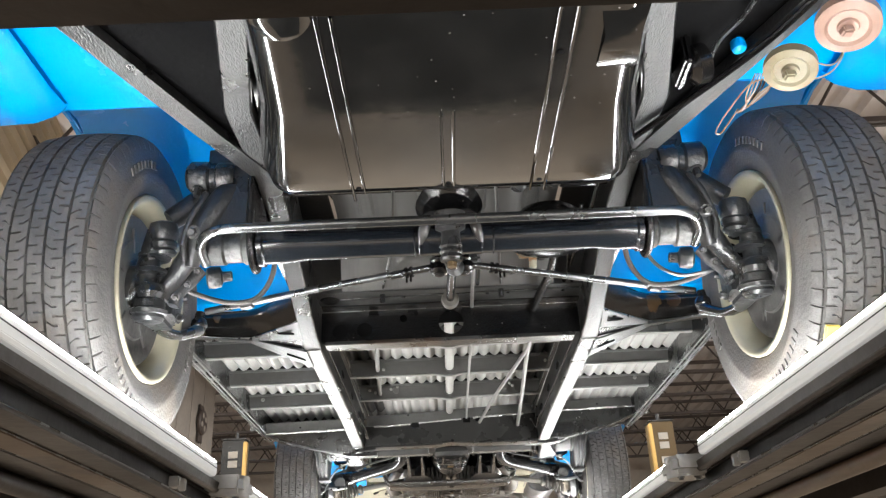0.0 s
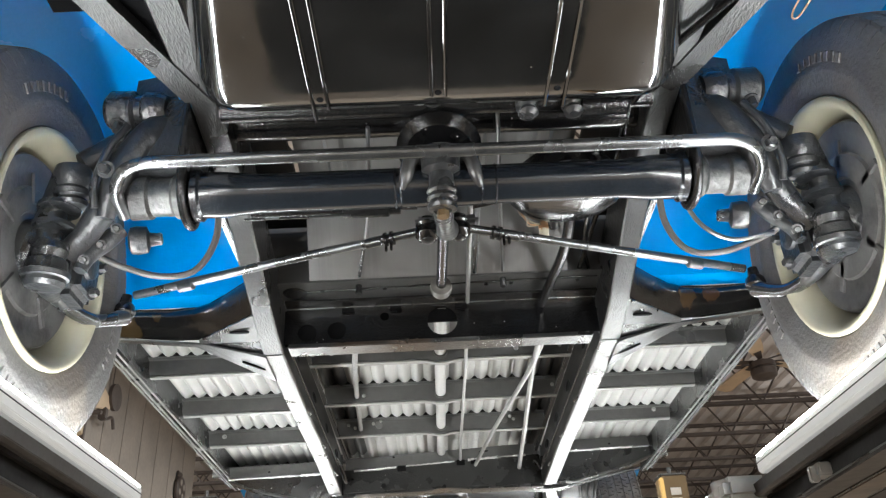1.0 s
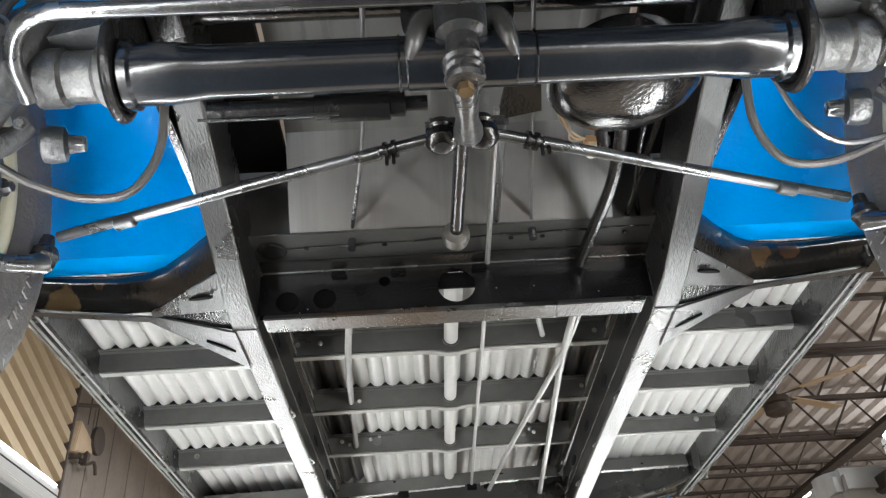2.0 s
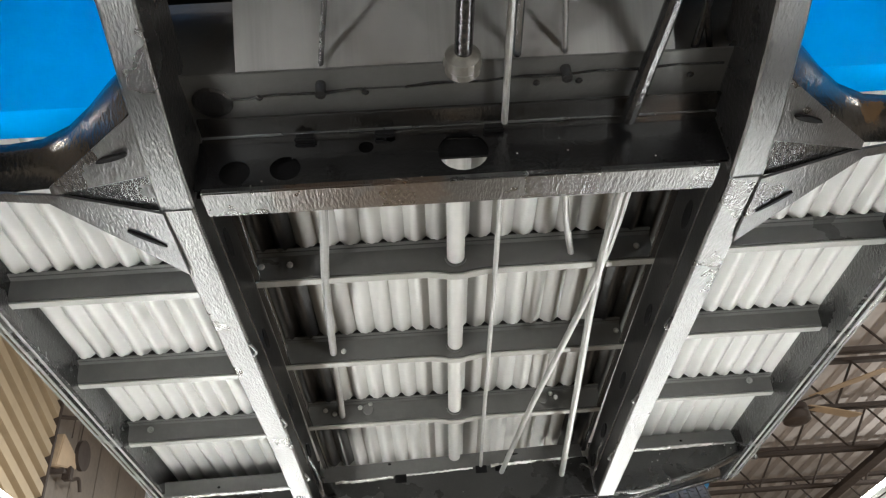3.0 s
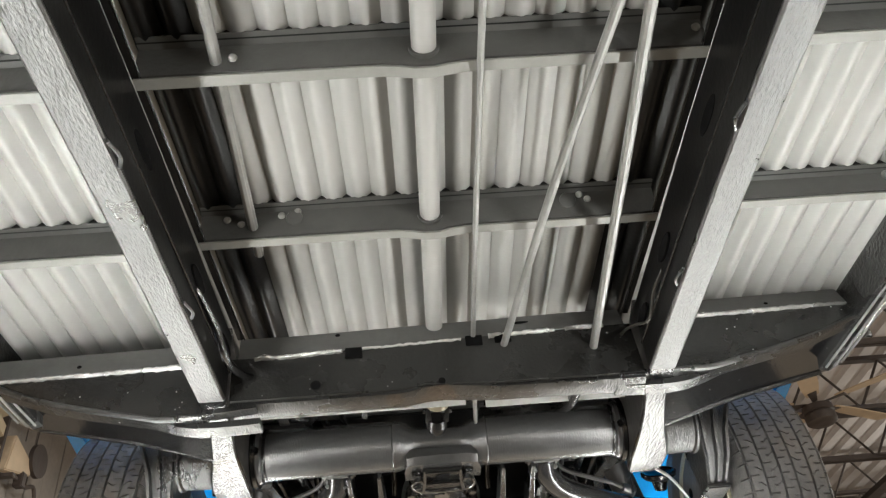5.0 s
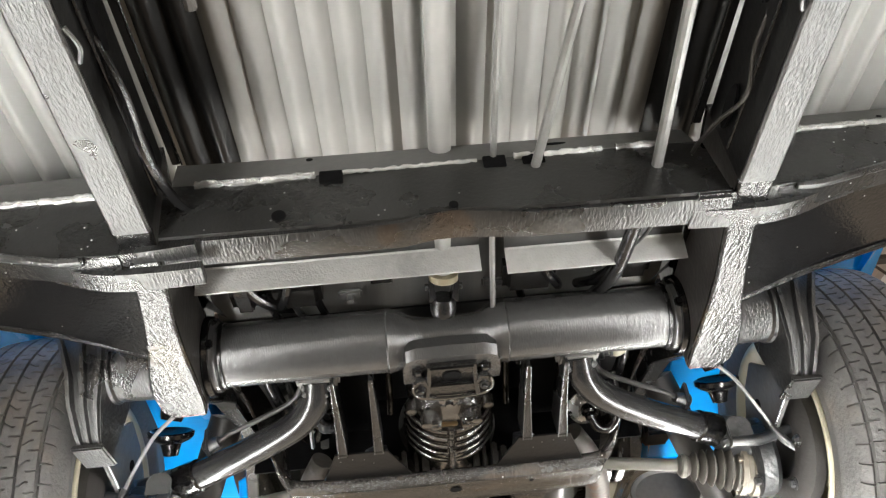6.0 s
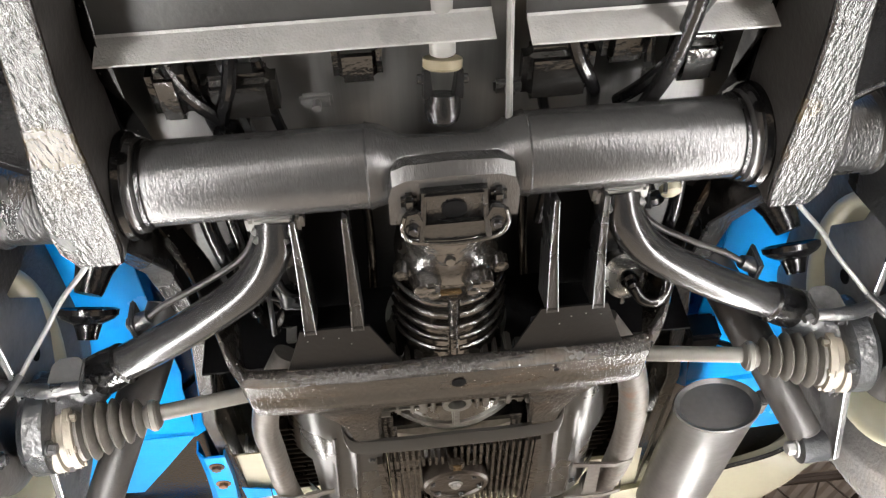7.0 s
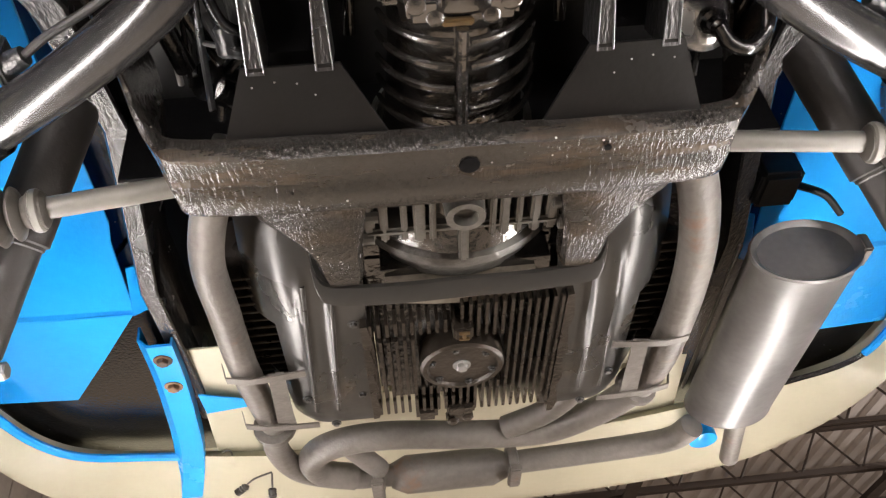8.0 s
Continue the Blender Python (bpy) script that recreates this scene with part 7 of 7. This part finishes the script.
can = part("breather_can", lathe([(0, 0.006), (0.002, 0.024), (0.006, 0.030), (0.008, 0.0335), (0.012, 0.034), (0.015, 0.031), (0.05, 0.031)], (0.258, 3.962, 2.344), (0.250, 4.01, 2.40), 30), CAN_METAL, truck, "bright round fuel filter can")
part("nozzle", lathe([(0, 0.007), (0.004, 0.010), (0.014, 0.010), (0.018, 0.014), (0.03, 0.012)], (0.262, 3.958, 2.318), (0.258, 3.965, 2.36), 14), BLACK, can, "black filter nozzle")
part("breather_hose", pipe([(0.262, 3.958, 2.322), (0.272, 3.968, 2.308), (0.292, 3.972, 2.305), (0.310, 3.962, 2.318), (0.312, 3.935, 2.345), (0.305, 3.90, 2.385)], 0.0085, 12), BLACK, truck, "black hose below the can")
for s in (-1, 1):
    # pressed bay side plate, upright ridges; paler metal stands in for glints
    side = part("bay_side_plate", sheet([(s * 0.300, 3.80, 2.50), (s * 0.285, 4.06, 2.45), (s * 0.285, 4.06, 2.40), (s * 0.300, 3.80, 2.43)][::s], 0.004), TUBE, truck, "pebbled black side plate of the engine bay")
    for k in range(6):
        u = k / 5
        part("ridge", pipe([(s * (0.296 - 0.008 * u), 3.82 + 0.035 * k, 2.49 - 0.006 * k), (s * (0.290 - 0.006 * u), 3.845 + 0.035 * k, 2.405 - 0.004 * k)], 0.0045 if k % 2 else 0.003, 8, 1), STEEL, side)
    part("tall_bracket", sweep([[(s * 0.214, y, z), (s * 0.246, y + 0.004, z - 0.004), (s * 0.246, y + 0.012, z + 0.03), (s * 0.214, y + 0.012, z + 0.03)] for y, z in ((3.80, 2.405), (3.86, 2.392), (3.905, 2.378))]), TUBE, truck, "pebbled black bracket beside the strut")
    part("bay_rod", pipe([(s * 0.262, 3.80, 2.43), (s * 0.258, 3.88, 2.40), (s * 0.262, 3.97, 2.37), (s * 0.268, 4.05, 2.36)], 0.004, 8), STEEL, truck, "thin steel rod")
    part("bay_rod", pipe([(s * 0.280, 3.81, 2.44), (s * 0.276, 3.90, 2.405), (s * 0.284, 4.02, 2.365)], 0.003, 8), SATIN, truck)
    # curved sheet gusset between the rail and the cross channel
    part("inner_gusset", sweep([[(s * (0.397 + 0.004 * k), y, z + 0.03), (s * 0.372, y, z), (s * 0.372, y + 0.004, z + 0.001), (s * (0.397 + 0.004 * k), y + 0.006, z + 0.032)] for k, (y, z) in enumerate(((3.44, 2.445), (3.50, 2.430), (3.545, 2.416), (3.612, 2.425), (3.69, 2.455), (3.735, 2.47)))]), BLACK, truck, "black curved gusset inside the rail")
link = part("shift_linkage", joined(pipe([(-0.252, 3.945, 2.385), (-0.238, 3.965, 2.362), (-0.222, 3.975, 2.358), (-0.21, 3.97, 2.372)], 0.007, 10), lathe([(0, 0.008), (0.004, 0.013), (0.03, 0.013), (0.034, 0.009)], (-0.236, 3.95, 2.375), (-0.232, 4.0, 2.35), 14)), KNUCKLE, truck, "greasy black linkage beside the strut")
part("clip", pipe([(-0.262, 3.968, 2.37), (-0.23, 3.974, 2.366), (-0.205, 3.970, 2.374)], 0.003, 8), STEEL, link)
part("solenoid", lathe([(0, 0.010), (0.004, 0.022), (0.06, 0.024), (0.066, 0.018)], (-0.27, 4.02, 2.375), (-0.24, 4.08, 2.42), 18), BLACK, truck, "black cylinder behind the cradle arm")
sens = part("speed_sensor", lathe([(0, 0.006), (0.004, 0.014), (0.014, 0.015), (0.016, 0.01)], (0.302, 3.82, 2.372), (0.30, 3.80, 2.45), 20), CREAM, truck, "white round plug on a wire")
part("sensor_lead", pipe([(0.302, 3.815, 2.385), (0.295, 3.79, 2.395), (0.285, 3.80, 2.36)], 0.003, 8), ROD, sens)

# ---- engine ----
eng = part("engine_case", joined(box(-0.125, 0.14, 4.28, 4.66, 2.312, 2.60, 0.02)), OILY, truck, "oily ribbed engine case")
for k in range(24):
    x = -0.128 + 0.0117 * k
    spans = [(4.372 - 0.012 * (x > 0), 4.662)]
    if x < -0.005:
        spans = [(4.392, 4.425), (4.437, 4.60), (4.612, 4.655)]
    if abs(x) < 0.062:
        out = []
        for a, b in spans:
            out += [(a, min(b, 4.442)), (max(a, 4.574), b)]
        spans = [(a, b) for a, b in out if b - a > 0.012]
    for a, b in spans:
        part("fin", box(x - 0.0024, x + 0.0024, a, b, 2.287, 2.322, 0.0008), CASE, eng)
for x, y0, y1 in ((-0.136, 4.39, 4.66), (0.150, 4.355, 4.69)):
    part("case_edge", sweep([[(x - 0.005, y0 + (y1 - y0) * k / 12, 2.284 + 0.003 * (k % 2)), (x + 0.004 + 0.003 * (k % 3), y0 + (y1 - y0) * k / 12, 2.285), (x + 0.005, y0 + (y1 - y0) * k / 12, 2.33), (x - 0.005, y0 + (y1 - y0) * k / 12, 2.33)] for k in range(13)]), CASE, eng, "ragged oily gasket edge")
st = part("strainer_plate", lathe([(0.005, 0.001), (0.005, 0.050), (0.0, 0.053), (0.0, 0.059), (0.004, 0.063), (0.04, 0.063)], (0.001, 4.508, 2.275), (0.001, 4.508, 2.5), 44), CASE, eng, "round oil strainer plate")
part("drain_plug", bolt((0.0, 4.504, 2.279), (0, 0, -1), 0.009, 0.009), ZINC, st)
for k in range(6):
    a = math.pi / 3 * k + 0.3
    part("bolt", bolt((0.001 + 0.047 * math.cos(a), 4.508 + 0.047 * math.sin(a), 2.2795), (0, 0, -1), 0.0042, 0.006), DARK, st)
switch = part("oil_switch", box(-0.012, 0.016, 4.405, 4.432, 2.276, 2.31, 0.003), CASE, eng)
part("brass_tag", joined(box(-0.005, 0.010, 4.410, 4.413, 2.272, 2.277, 0.0005), box(0.0, 0.005, 4.413, 4.424, 2.272, 2.277, 0.0005), box(-0.005, 0.010, 4.424, 4.427, 2.272, 2.277, 0.0005)), DULL_BRASS, switch, "small brass tag")
part("sump_lug", joined(box(-0.022, 0.024, 4.645, 4.672, 2.282, 2.33, 0.004), box(-0.014, 0.014, 4.672, 4.712, 2.288, 2.32, 0.005), lathe([(0, 0.006), (0.004, 0.011), (0.02, 0.011)], (-0.012, 4.70, 2.282), (-0.012, 4.70, 2.4), 10), lathe([(0, 0.006), (0.004, 0.010), (0.02, 0.010)], (0.013, 4.69, 2.282), (0.013, 4.69, 2.4), 10)), CASE, eng, "oily lug behind the strainer")
part("pump_lug", box(-0.072, -0.036, 4.655, 4.69, 2.286, 2.33, 0.006), CASE, eng)


def barrel_tin(s):
    """The pressed sheet under one pair of cylinders: bowed, with two raised swages and a bite cut out of its outer edge."""
    bm = bmesh.new()
    nx, ny = 30, 34
    grid = []
    for j in range(ny + 1):
        y = 4.165 + (4.712 - 4.165) * j / ny
        row = []
        for i in range(nx + 1):
            x = 0.132 + (0.292 - 0.132) * i / nx + 0.018 * (y - 4.45)
            v = (y - 4.50) / 0.27
            z = 2.298 + 0.040 * v * v * v * v + 0.055 * max(0.0, (x - 0.215) / 0.08) ** 2
            for c in (0.182, 0.218):
                z -= 0.0055 * math.exp(-(((x - c - 0.05 * (y - 4.45)) / 0.0055) ** 2)) * (0.30 < (y - 4.0) < 0.66)
            row.append(bm.verts.new((s * x, y, z)))
        grid.append(row)
    for j in range(ny):
        for i in range(nx):
            y = 4.165 + (4.712 - 4.165) * (j + 0.5) / ny
            x = 0.132 + (0.292 - 0.132) * (i + 0.5) / nx
            edge = 0.262 if 4.40 < y < 4.56 else 0.30
            if y > 4.63:
                edge = 0.270
            if x < edge:
                bm.faces.new((grid[j][i], grid[j][i + 1], grid[j + 1][i + 1], grid[j + 1][i]))
    bmesh.ops.delete(bm, geom=[v for v in bm.verts if not v.link_faces], context="VERTS")
    bmesh.ops.solidify(bm, geom=bm.faces[:], thickness=0.002)
    return bm


for s in (-1, 1):
    tin = part("engine_tin", barrel_tin(s), TIN, truck, "black pressed engine tin with two swages", 50)
    for k in range(14):
        part("barrel_fin", box(min(s * 0.262, s * 0.335), max(s * 0.262, s * 0.335), 4.33 + 0.02 * k, 4.336 + 0.02 * k, 2.342, 2.5, 0.001), CASE, tin)
    for c in (0.182, 0.218):
        part("swage", pipe([(s * (c + 0.018 * (y - 4.45) + 0.05 * (y - 4.45)), y, 2.298 - 0.0028 + 0.040 * ((y - 4.50) / 0.27) ** 4 + (0.055 * max(0.0, (c - 0.215) / 0.08) ** 2)) for y in (4.31, 4.40, 4.48, 4.56, 4.64)], 0.0038, 10, 3), TIN, tin)
    for x, y in ((0.150, 4.40), (0.154, 4.60), (0.240, 4.60), (0.205, 4.69)):
        part("tin_screw", bolt((s * x, y, 2.300), (0, 0, -1), 0.0055, 0.006), DARK, tin)
    for ya, yb in ((4.492, 4.506), (4.640, 4.675)):
        part("pipe_strap", sweep([[(s * x, ya + (yb - ya) * u, z), (s * x, ya + (yb - ya) * u, z + 0.003), (s * x, ya + (yb - ya) * u + 0.015, z + 0.003), (s * x, ya + (yb - ya) * u + 0.015, z)] for x, z, u in ((0.232, 2.294, 1.0), (0.27, 2.287, 0.6), (0.31, 2.281, 0.2), (0.345, 2.285, 0.0), (0.352, 2.31, 0.0))]), EXHAUST, truck, "flat steel strap round the pipe")
    part("strap_plate", sheet([(s * 0.262, 4.50, 2.291), (s * 0.285, 4.50, 2.288), (s * 0.296, 4.67, 2.288), (s * 0.268, 4.67, 2.291)][::s], 0.003), EXHAUST, truck, "flat plate joining the straps")
part("bell_shroud", box(-0.14, 0.14, 4.22, 4.37, 2.335, 2.6, 0.006), OILY, truck, "oily casting above the mounting bar")
# mounting bar: a flat strip with curled ends
MB = curve_points([(-0.192, 4.262, 2.300), (-0.186, 4.292, 2.284), (-0.165, 4.308, 2.277), (-0.08, 4.314, 2.276), (0.0, 4.312, 2.276), (0.08, 4.312, 2.276), (0.165, 4.304, 2.277), (0.184, 4.290, 2.284), (0.190, 4.262, 2.300)], 5)
mnt = part("engine_mount_bar", sweep([[(x, y - 0.012, z + 0.010), (x, y + 0.004, z + 0.001), (x, y + 0.012, z - 0.001), (x, y + 0.015, z + 0.004), (x, y + 0.015, z + 0.016), (x, y - 0.012, z + 0.016)] for x, y, z in MB]), TIN, truck, "black engine mounting bar with curled ends")
# exhaust
for pts, r in (
    ([(-0.255, 4.09, 2.35), (-0.285, 4.14, 2.325), (-0.315, 4.24, 2.31), (-0.32, 4.36, 2.31), (-0.322, 4.50, 2.31), (-0.315, 4.64, 2.312), (-0.31, 4.72, 2.315), (-0.325, 4.82, 2.325), (-0.30, 4.93, 2.33), (-0.22, 4.985, 2.33), (-0.12, 4.995, 2.33)], 0.022),
    ([(0.245, 4.10, 2.36), (0.285, 4.16, 2.33), (0.315, 4.27, 2.315), (0.328, 4.40, 2.31), (0.33, 4.55, 2.312), (0.32, 4.66, 2.316), (0.29, 4.74, 2.32), (0.245, 4.80, 2.325), (0.16, 4.855, 2.328), (0.03, 4.845, 2.328), (-0.12, 4.815, 2.328), (-0.215, 4.825, 2.328), (-0.27, 4.88, 2.33), (-0.26, 4.95, 2.33), (-0.20, 4.985, 2.33)], 0.026),
    ([(0.225, 4.655, 2.34), (0.20, 4.72, 2.33), (0.155, 4.785, 2.328), (0.09, 4.83, 2.328)], 0.022),
    ([(-0.215, 4.82, 2.335), (-0.185, 4.88, 2.33), (-0.15, 4.96, 2.33)], 0.02),
    ([(0.09, 4.995, 2.33), (0.22, 4.985, 2.33), (0.34, 4.95, 2.32), (0.41, 4.90, 2.305), (0.435, 4.84, 2.30)], 0.023),
):
    part("exhaust_pipe", pipe(pts, r, 18), EXHAUST, truck, "grey rust-tinged exhaust pipe")
part("exhaust_collector", lathe([(0, 0.024), (0.03, 0.038), (0.20, 0.038), (0.23, 0.025)], (-0.13, 5.0, 2.33), (1, 5.0, 2.33), 24), EXHAUST, truck, "grey exhaust collector")
for x in (-0.165, 0.10):
    part("collector_clamp", lathe([(0, 0.026), (0.003, 0.034), (0.02, 0.034), (0.023, 0.026)], (x, 4.99, 2.33), (x + 1, 4.99, 2.33), 20), EXHAUST, truck)
    part("clamp_strap", box(x - 0.002, x + 0.022, 4.93, 5.01, 2.285, 2.300, 0.003), EXHAUST, truck, "rusty clamp strap")
for x, y, z, d in ((-0.31, 4.70, 2.314, (0, 1, 0)), (0.31, 4.69, 2.318, (-0.3, 1, 0))):
    part("pipe_flange", lathe([(0, 0.026), (0.003, 0.036), (0.014, 0.036), (0.017, 0.026)], (x, y, z), Vector((x, y, z)) + Vector(d), 18), EXHAUST, truck)
# oval muffler
a, b = Vector((0.474, 4.325, 2.302)), Vector((0.492, 4.79, 2.314))
d = (b - a).normalized()
sx = Vector((1, 0, 0)) - d * d.x
sx.normalize()
sz = sx.cross(d)
def oval(u, k):
    return [a + (b - a) * u + sx * (0.077 * k * math.cos(t)) + sz * (0.052 * k * math.sin(t)) for t in (2 * math.pi * q / 40 for q in range(40))]
muf = part("muffler", sweep([oval(0.012, 0.0), oval(0.012, 0.86), oval(0.0, 0.94), oval(-0.004, 1.0), oval(0.006, 1.03), oval(0.014, 1.0), oval(0.3, 1.0), oval(0.98, 1.0), oval(0.988, 1.02), oval(0.998, 0.98), oval(1.0, 0.9)]), MUFFLER, truck, "grey steel oval muffler")
part("seam", pipe([a + d * 0.02 - sx * 0.075 - sz * -0.034, a + (b - a) * 0.97 - sx * 0.075 - sz * -0.034], 0.003, 8, 1), MUFFLER, muf)
part("stamp", sheet([a + (b - a) * 0.45 + sx * 0.045 + sz * 0.054, a + (b - a) * 0.45 + sx * 0.065 + sz * 0.043, a + (b - a) * 0.75 + sx * 0.065 + sz * 0.043, a + (b - a) * 0.75 + sx * 0.045 + sz * 0.054], 0.0015), MUFFLER, muf)
part("tail_pipe", lathe([(0, 0.018), (0.215, 0.018), (0.215, 0.0165), (0.02, 0.0165)], (0.512, 4.78, 2.305), (0.545, 5.0, 2.293), 20), EXHAUST, muf)
part("muffler_bracket", box(0.55, 0.565, 4.32, 4.36, 2.29, 2.32, 0.003), EXHAUST, muf)
# ---- rear body ----
for s in (-1, 1):
    part("arch_panel", joined(sweep([[(s * xi, y, z), (s * 0.90, y, z + 0.01), (s * 0.90, y, z + 0.014), (s * xi, y, z + 0.004)] for xi, y, z in ((0.498, 4.20, 2.502), (0.503, 4.37, 2.497), (0.508, 4.40, 2.484), (0.521, 4.562, 2.474), (0.523, 4.568, 2.468), (0.61, 4.695, 2.467), (0.70, 4.822, 2.466))]), sheet([(s * 0.50, 3.80, 2.56), (s * 0.50, 4.20, 2.50), (s * 0.90, 4.20, 2.52), (s * 0.90, 3.80, 2.60)][::s], 0.004)), BLUE, truck, "sky-blue rear arch panel")
    part("panel_fold", pipe([(s * 0.522, 4.566, 2.4675), (s * 0.70, 4.572, 2.474), (s * 0.88, 4.58, 2.478)], 0.0018, 8, 2), BLUE, truck, "pressed fold in the blue panel")
    part("panel_tab", sheet([(s * 0.505, 4.46, 2.482), (s * 0.485, 4.47, 2.50), (s * 0.502, 4.575, 2.485), (s * 0.523, 4.567, 2.467)][::s], 0.003), BLUE, truck)
    part("rear_side", sweep([[(s * x, y, z) for x, z in ((0.86, 2.56), (0.875, 2.57), (0.875, 3.05), (0.865, 3.05))] for y in (3.5, 4.9)]), BLUE, truck, "sky-blue rear body side")
    # black sheet that puts the rear corner's shade into its colour
    part("corner_shade_sheet", sheet([(s * 0.46, 4.40, 2.53), (s * 0.46, 5.12, 2.49), (s * 0.80, 5.10, 2.49), (s * 0.92, 4.90, 2.49), (s * 0.92, 4.60, 2.50), (s * 0.72, 4.70, 2.51)][::s], 0.004), BLACK, truck, "gloss-black sheet standing in for the shaded rear corner")
    part("inner_fender", sheet([(s * 0.445, 3.84, 2.545), (s * 0.57, 3.84, 2.585), (s * 0.60, 4.70, 2.525), (s * 0.45, 4.70, 2.525)][::s], 0.004), BLACK, truck, "black inner fender beside the rail")
    part("fender_upright", sheet([(s * 0.86, 3.70, 2.56), (s * 0.60, 3.70, 2.50), (s * 0.60, 3.705, 2.75), (s * 0.86, 3.705, 2.75)], 0.004), BLUE, truck)
part("bumper_bracket", joined(box(0.466, 0.532, 4.325, 4.40, 2.44, 2.50, 0.008, 3), pipe([(0.53, 4.36, 2.45), (0.57, 4.37, 2.435), (0.60, 4.40, 2.42)], 0.006, 8)), LIFT_BLACK, truck, "black rubber hanger above the muffler")
# another added near-black sheet, standing in for shade over the engine
part("bay_shade_sheet", box(-0.50, 0.50, 3.97, 5.0, 2.62, 2.63, 0), VOID_BLACK, truck, "near-black sheet added for the unlit engine bay")
# cream rear apron, curved at the corners
ap, inner = [], []
INNER = ((-0.845, 4.60), (-0.843, 4.72), (-0.835, 4.82), (-0.805, 4.93), (-0.74, 5.0), (-0.60, 5.03), (-0.30, 5.09), (0.0, 5.10), (0.30, 5.09), (0.58, 5.02), (0.72, 4.965), (0.80, 4.926), (0.841, 4.877), (0.855, 4.80), (0.86, 4.62))
OUTER = ((-0.885, 4.60), (-0.885, 4.74), (-0.875, 4.87), (-0.85, 5.0), (-0.79, 5.12), (-0.66, 5.255), (-0.40, 5.32), (0.0, 5.345), (0.40, 5.32), (0.66, 5.255), (0.79, 5.12), (0.85, 5.0), (0.878, 4.88), (0.888, 4.78), (0.89, 4.62))
for a, b in zip(curve_points([(*p, 0) for p in INNER], 4), curve_points([(*p, 0) for p in OUTER], 4)):
    i = (a.x, a.y, 2.435)
    inner.append(i)
    def along(f, z):
        return (a.x + (b.x - a.x) * f, a.y + (b.y - a.y) * f, z)
    ap.append([i, along(0.25, 2.418), along(0.6, 2.398), along(0.86, 2.387), along(0.97, 2.384), along(1.0, 2.388), along(1.01, 2.42), along(1.01, 2.62), along(0.9, 2.62), along(0.85, 2.44), along(0.1, 2.46)])
part("rear_apron", sweep(ap), CREAM, truck, "cream painted rear apron", 50)
part("apron_edge", pipe([p for p in inner if p[0] < -0.47], 0.009, 8, 1), BLUE, truck, "blue inner apron edge")
part("apron_edge", pipe([p for p in inner if 0.47 < p[0] < 0.845], 0.006, 8, 1), BLACK, truck, "black inner apron edge")
part("apron_edge", pipe([p for p in inner if p[0] > 0.838], 0.008, 8, 1), BLUE, truck, "blue inner apron edge")
part("inner_valance", sheet([(-0.47, 4.70, 2.475), (0.47, 4.70, 2.475), (0.50, 5.14, 2.455), (-0.50, 5.14, 2.455)], 0.004), CREAM, truck, "cream inner valance")
part("valance_step", sweep([[(x, 4.88, 2.47), (x, 4.885, 2.455), (x, 4.93, 2.452), (x, 4.935, 2.468)] for x in (-0.46, 0.46)]), CREAM, truck)
# blue bumper iron
IRON = curve_points([(-0.500, 4.63, 2.442), (-0.504, 4.72, 2.441), (-0.511, 4.80, 2.440), (-0.519, 4.88, 2.436), (-0.529, 4.98, 2.426), (-0.548, 5.08, 2.414), (-0.572, 5.17, 2.40)], 3)
iron = part("bumper_iron", sweep([[(x + 0.026, y, z), (x - 0.018, y, z), (x - 0.036, y + 0.004, z + 0.018), (x - 0.037, y + 0.004, z + 0.046), (x - 0.033, y + 0.004, z + 0.046), (x - 0.032, y + 0.004, z + 0.021), (x - 0.016, y, z + 0.005), (x + 0.022, y, z + 0.005), (x + 0.022, y, z + 0.030), (x + 0.026, y, z + 0.030)] for x, y, z in IRON]), BLUE, truck, "sky-blue bumper iron with rusty bolts", 25)
for x, y in ((-0.500, 4.672), (-0.505, 4.762)):
    part("bolt", bolt((x, y, 2.441), (0, 0, -1), 0.011, 0.010), RUST, iron)
part("end_tab", sheet([(-0.545, 5.10, 2.412), (-0.515, 5.09, 2.43), (-0.492, 5.10, 2.43), (-0.485, 5.135, 2.428), (-0.50, 5.20, 2.42), (-0.55, 5.20, 2.40)], 0.004), BLUE, iron, "blue end tab")
part("tab_bolt", bolt((-0.506, 5.15, 2.421), (0.1, 0, -1), 0.010, 0.008), CREAM, iron)
for pts in ([(-0.50, 5.17, 2.41), (-0.46, 5.165, 2.41), (-0.43, 5.14, 2.415), (-0.39, 5.125, 2.42)], [(-0.40, 5.20, 2.41), (-0.395, 5.165, 2.41), (-0.39, 5.13, 2.42)], [(-0.468, 5.12, 2.43), (-0.462, 5.05, 2.44), (-0.48, 5.045, 2.44)]):
    part("lamp_lead", pipe(pts, 0.0022, 8), HOSE, truck, "thin dark lamp lead")
for a, b in (((-0.475, 5.18, 2.405), (-0.44, 5.15, 2.412)), ((-0.402, 5.215, 2.405), (-0.396, 5.165, 2.41))):
    part("lead_plug", lathe([(0, 0.006), (0.004, 0.010), (0.016, 0.010), (0.018, 0.008), (0.022, 0.010), (0.026, 0.008), (0.030, 0.010), (0.036, 0.006)], a, b, 14), DULL, truck, "grey ribbed lead plug")
part("valance_flange", sheet([(-0.475, 4.815, 2.448), (-0.36, 4.87, 2.452), (-0.40, 4.885, 2.452), (-0.475, 4.89, 2.448)], 0.003), BLUE, truck, "small blue flange")
part("blue_cap", lathe([(0, 0.02), (0.005, 0.03), (0.05, 0.03)], (0.532, 5.063, 2.36), (0.532, 5.083, 2.6), 20), BLUE, truck)
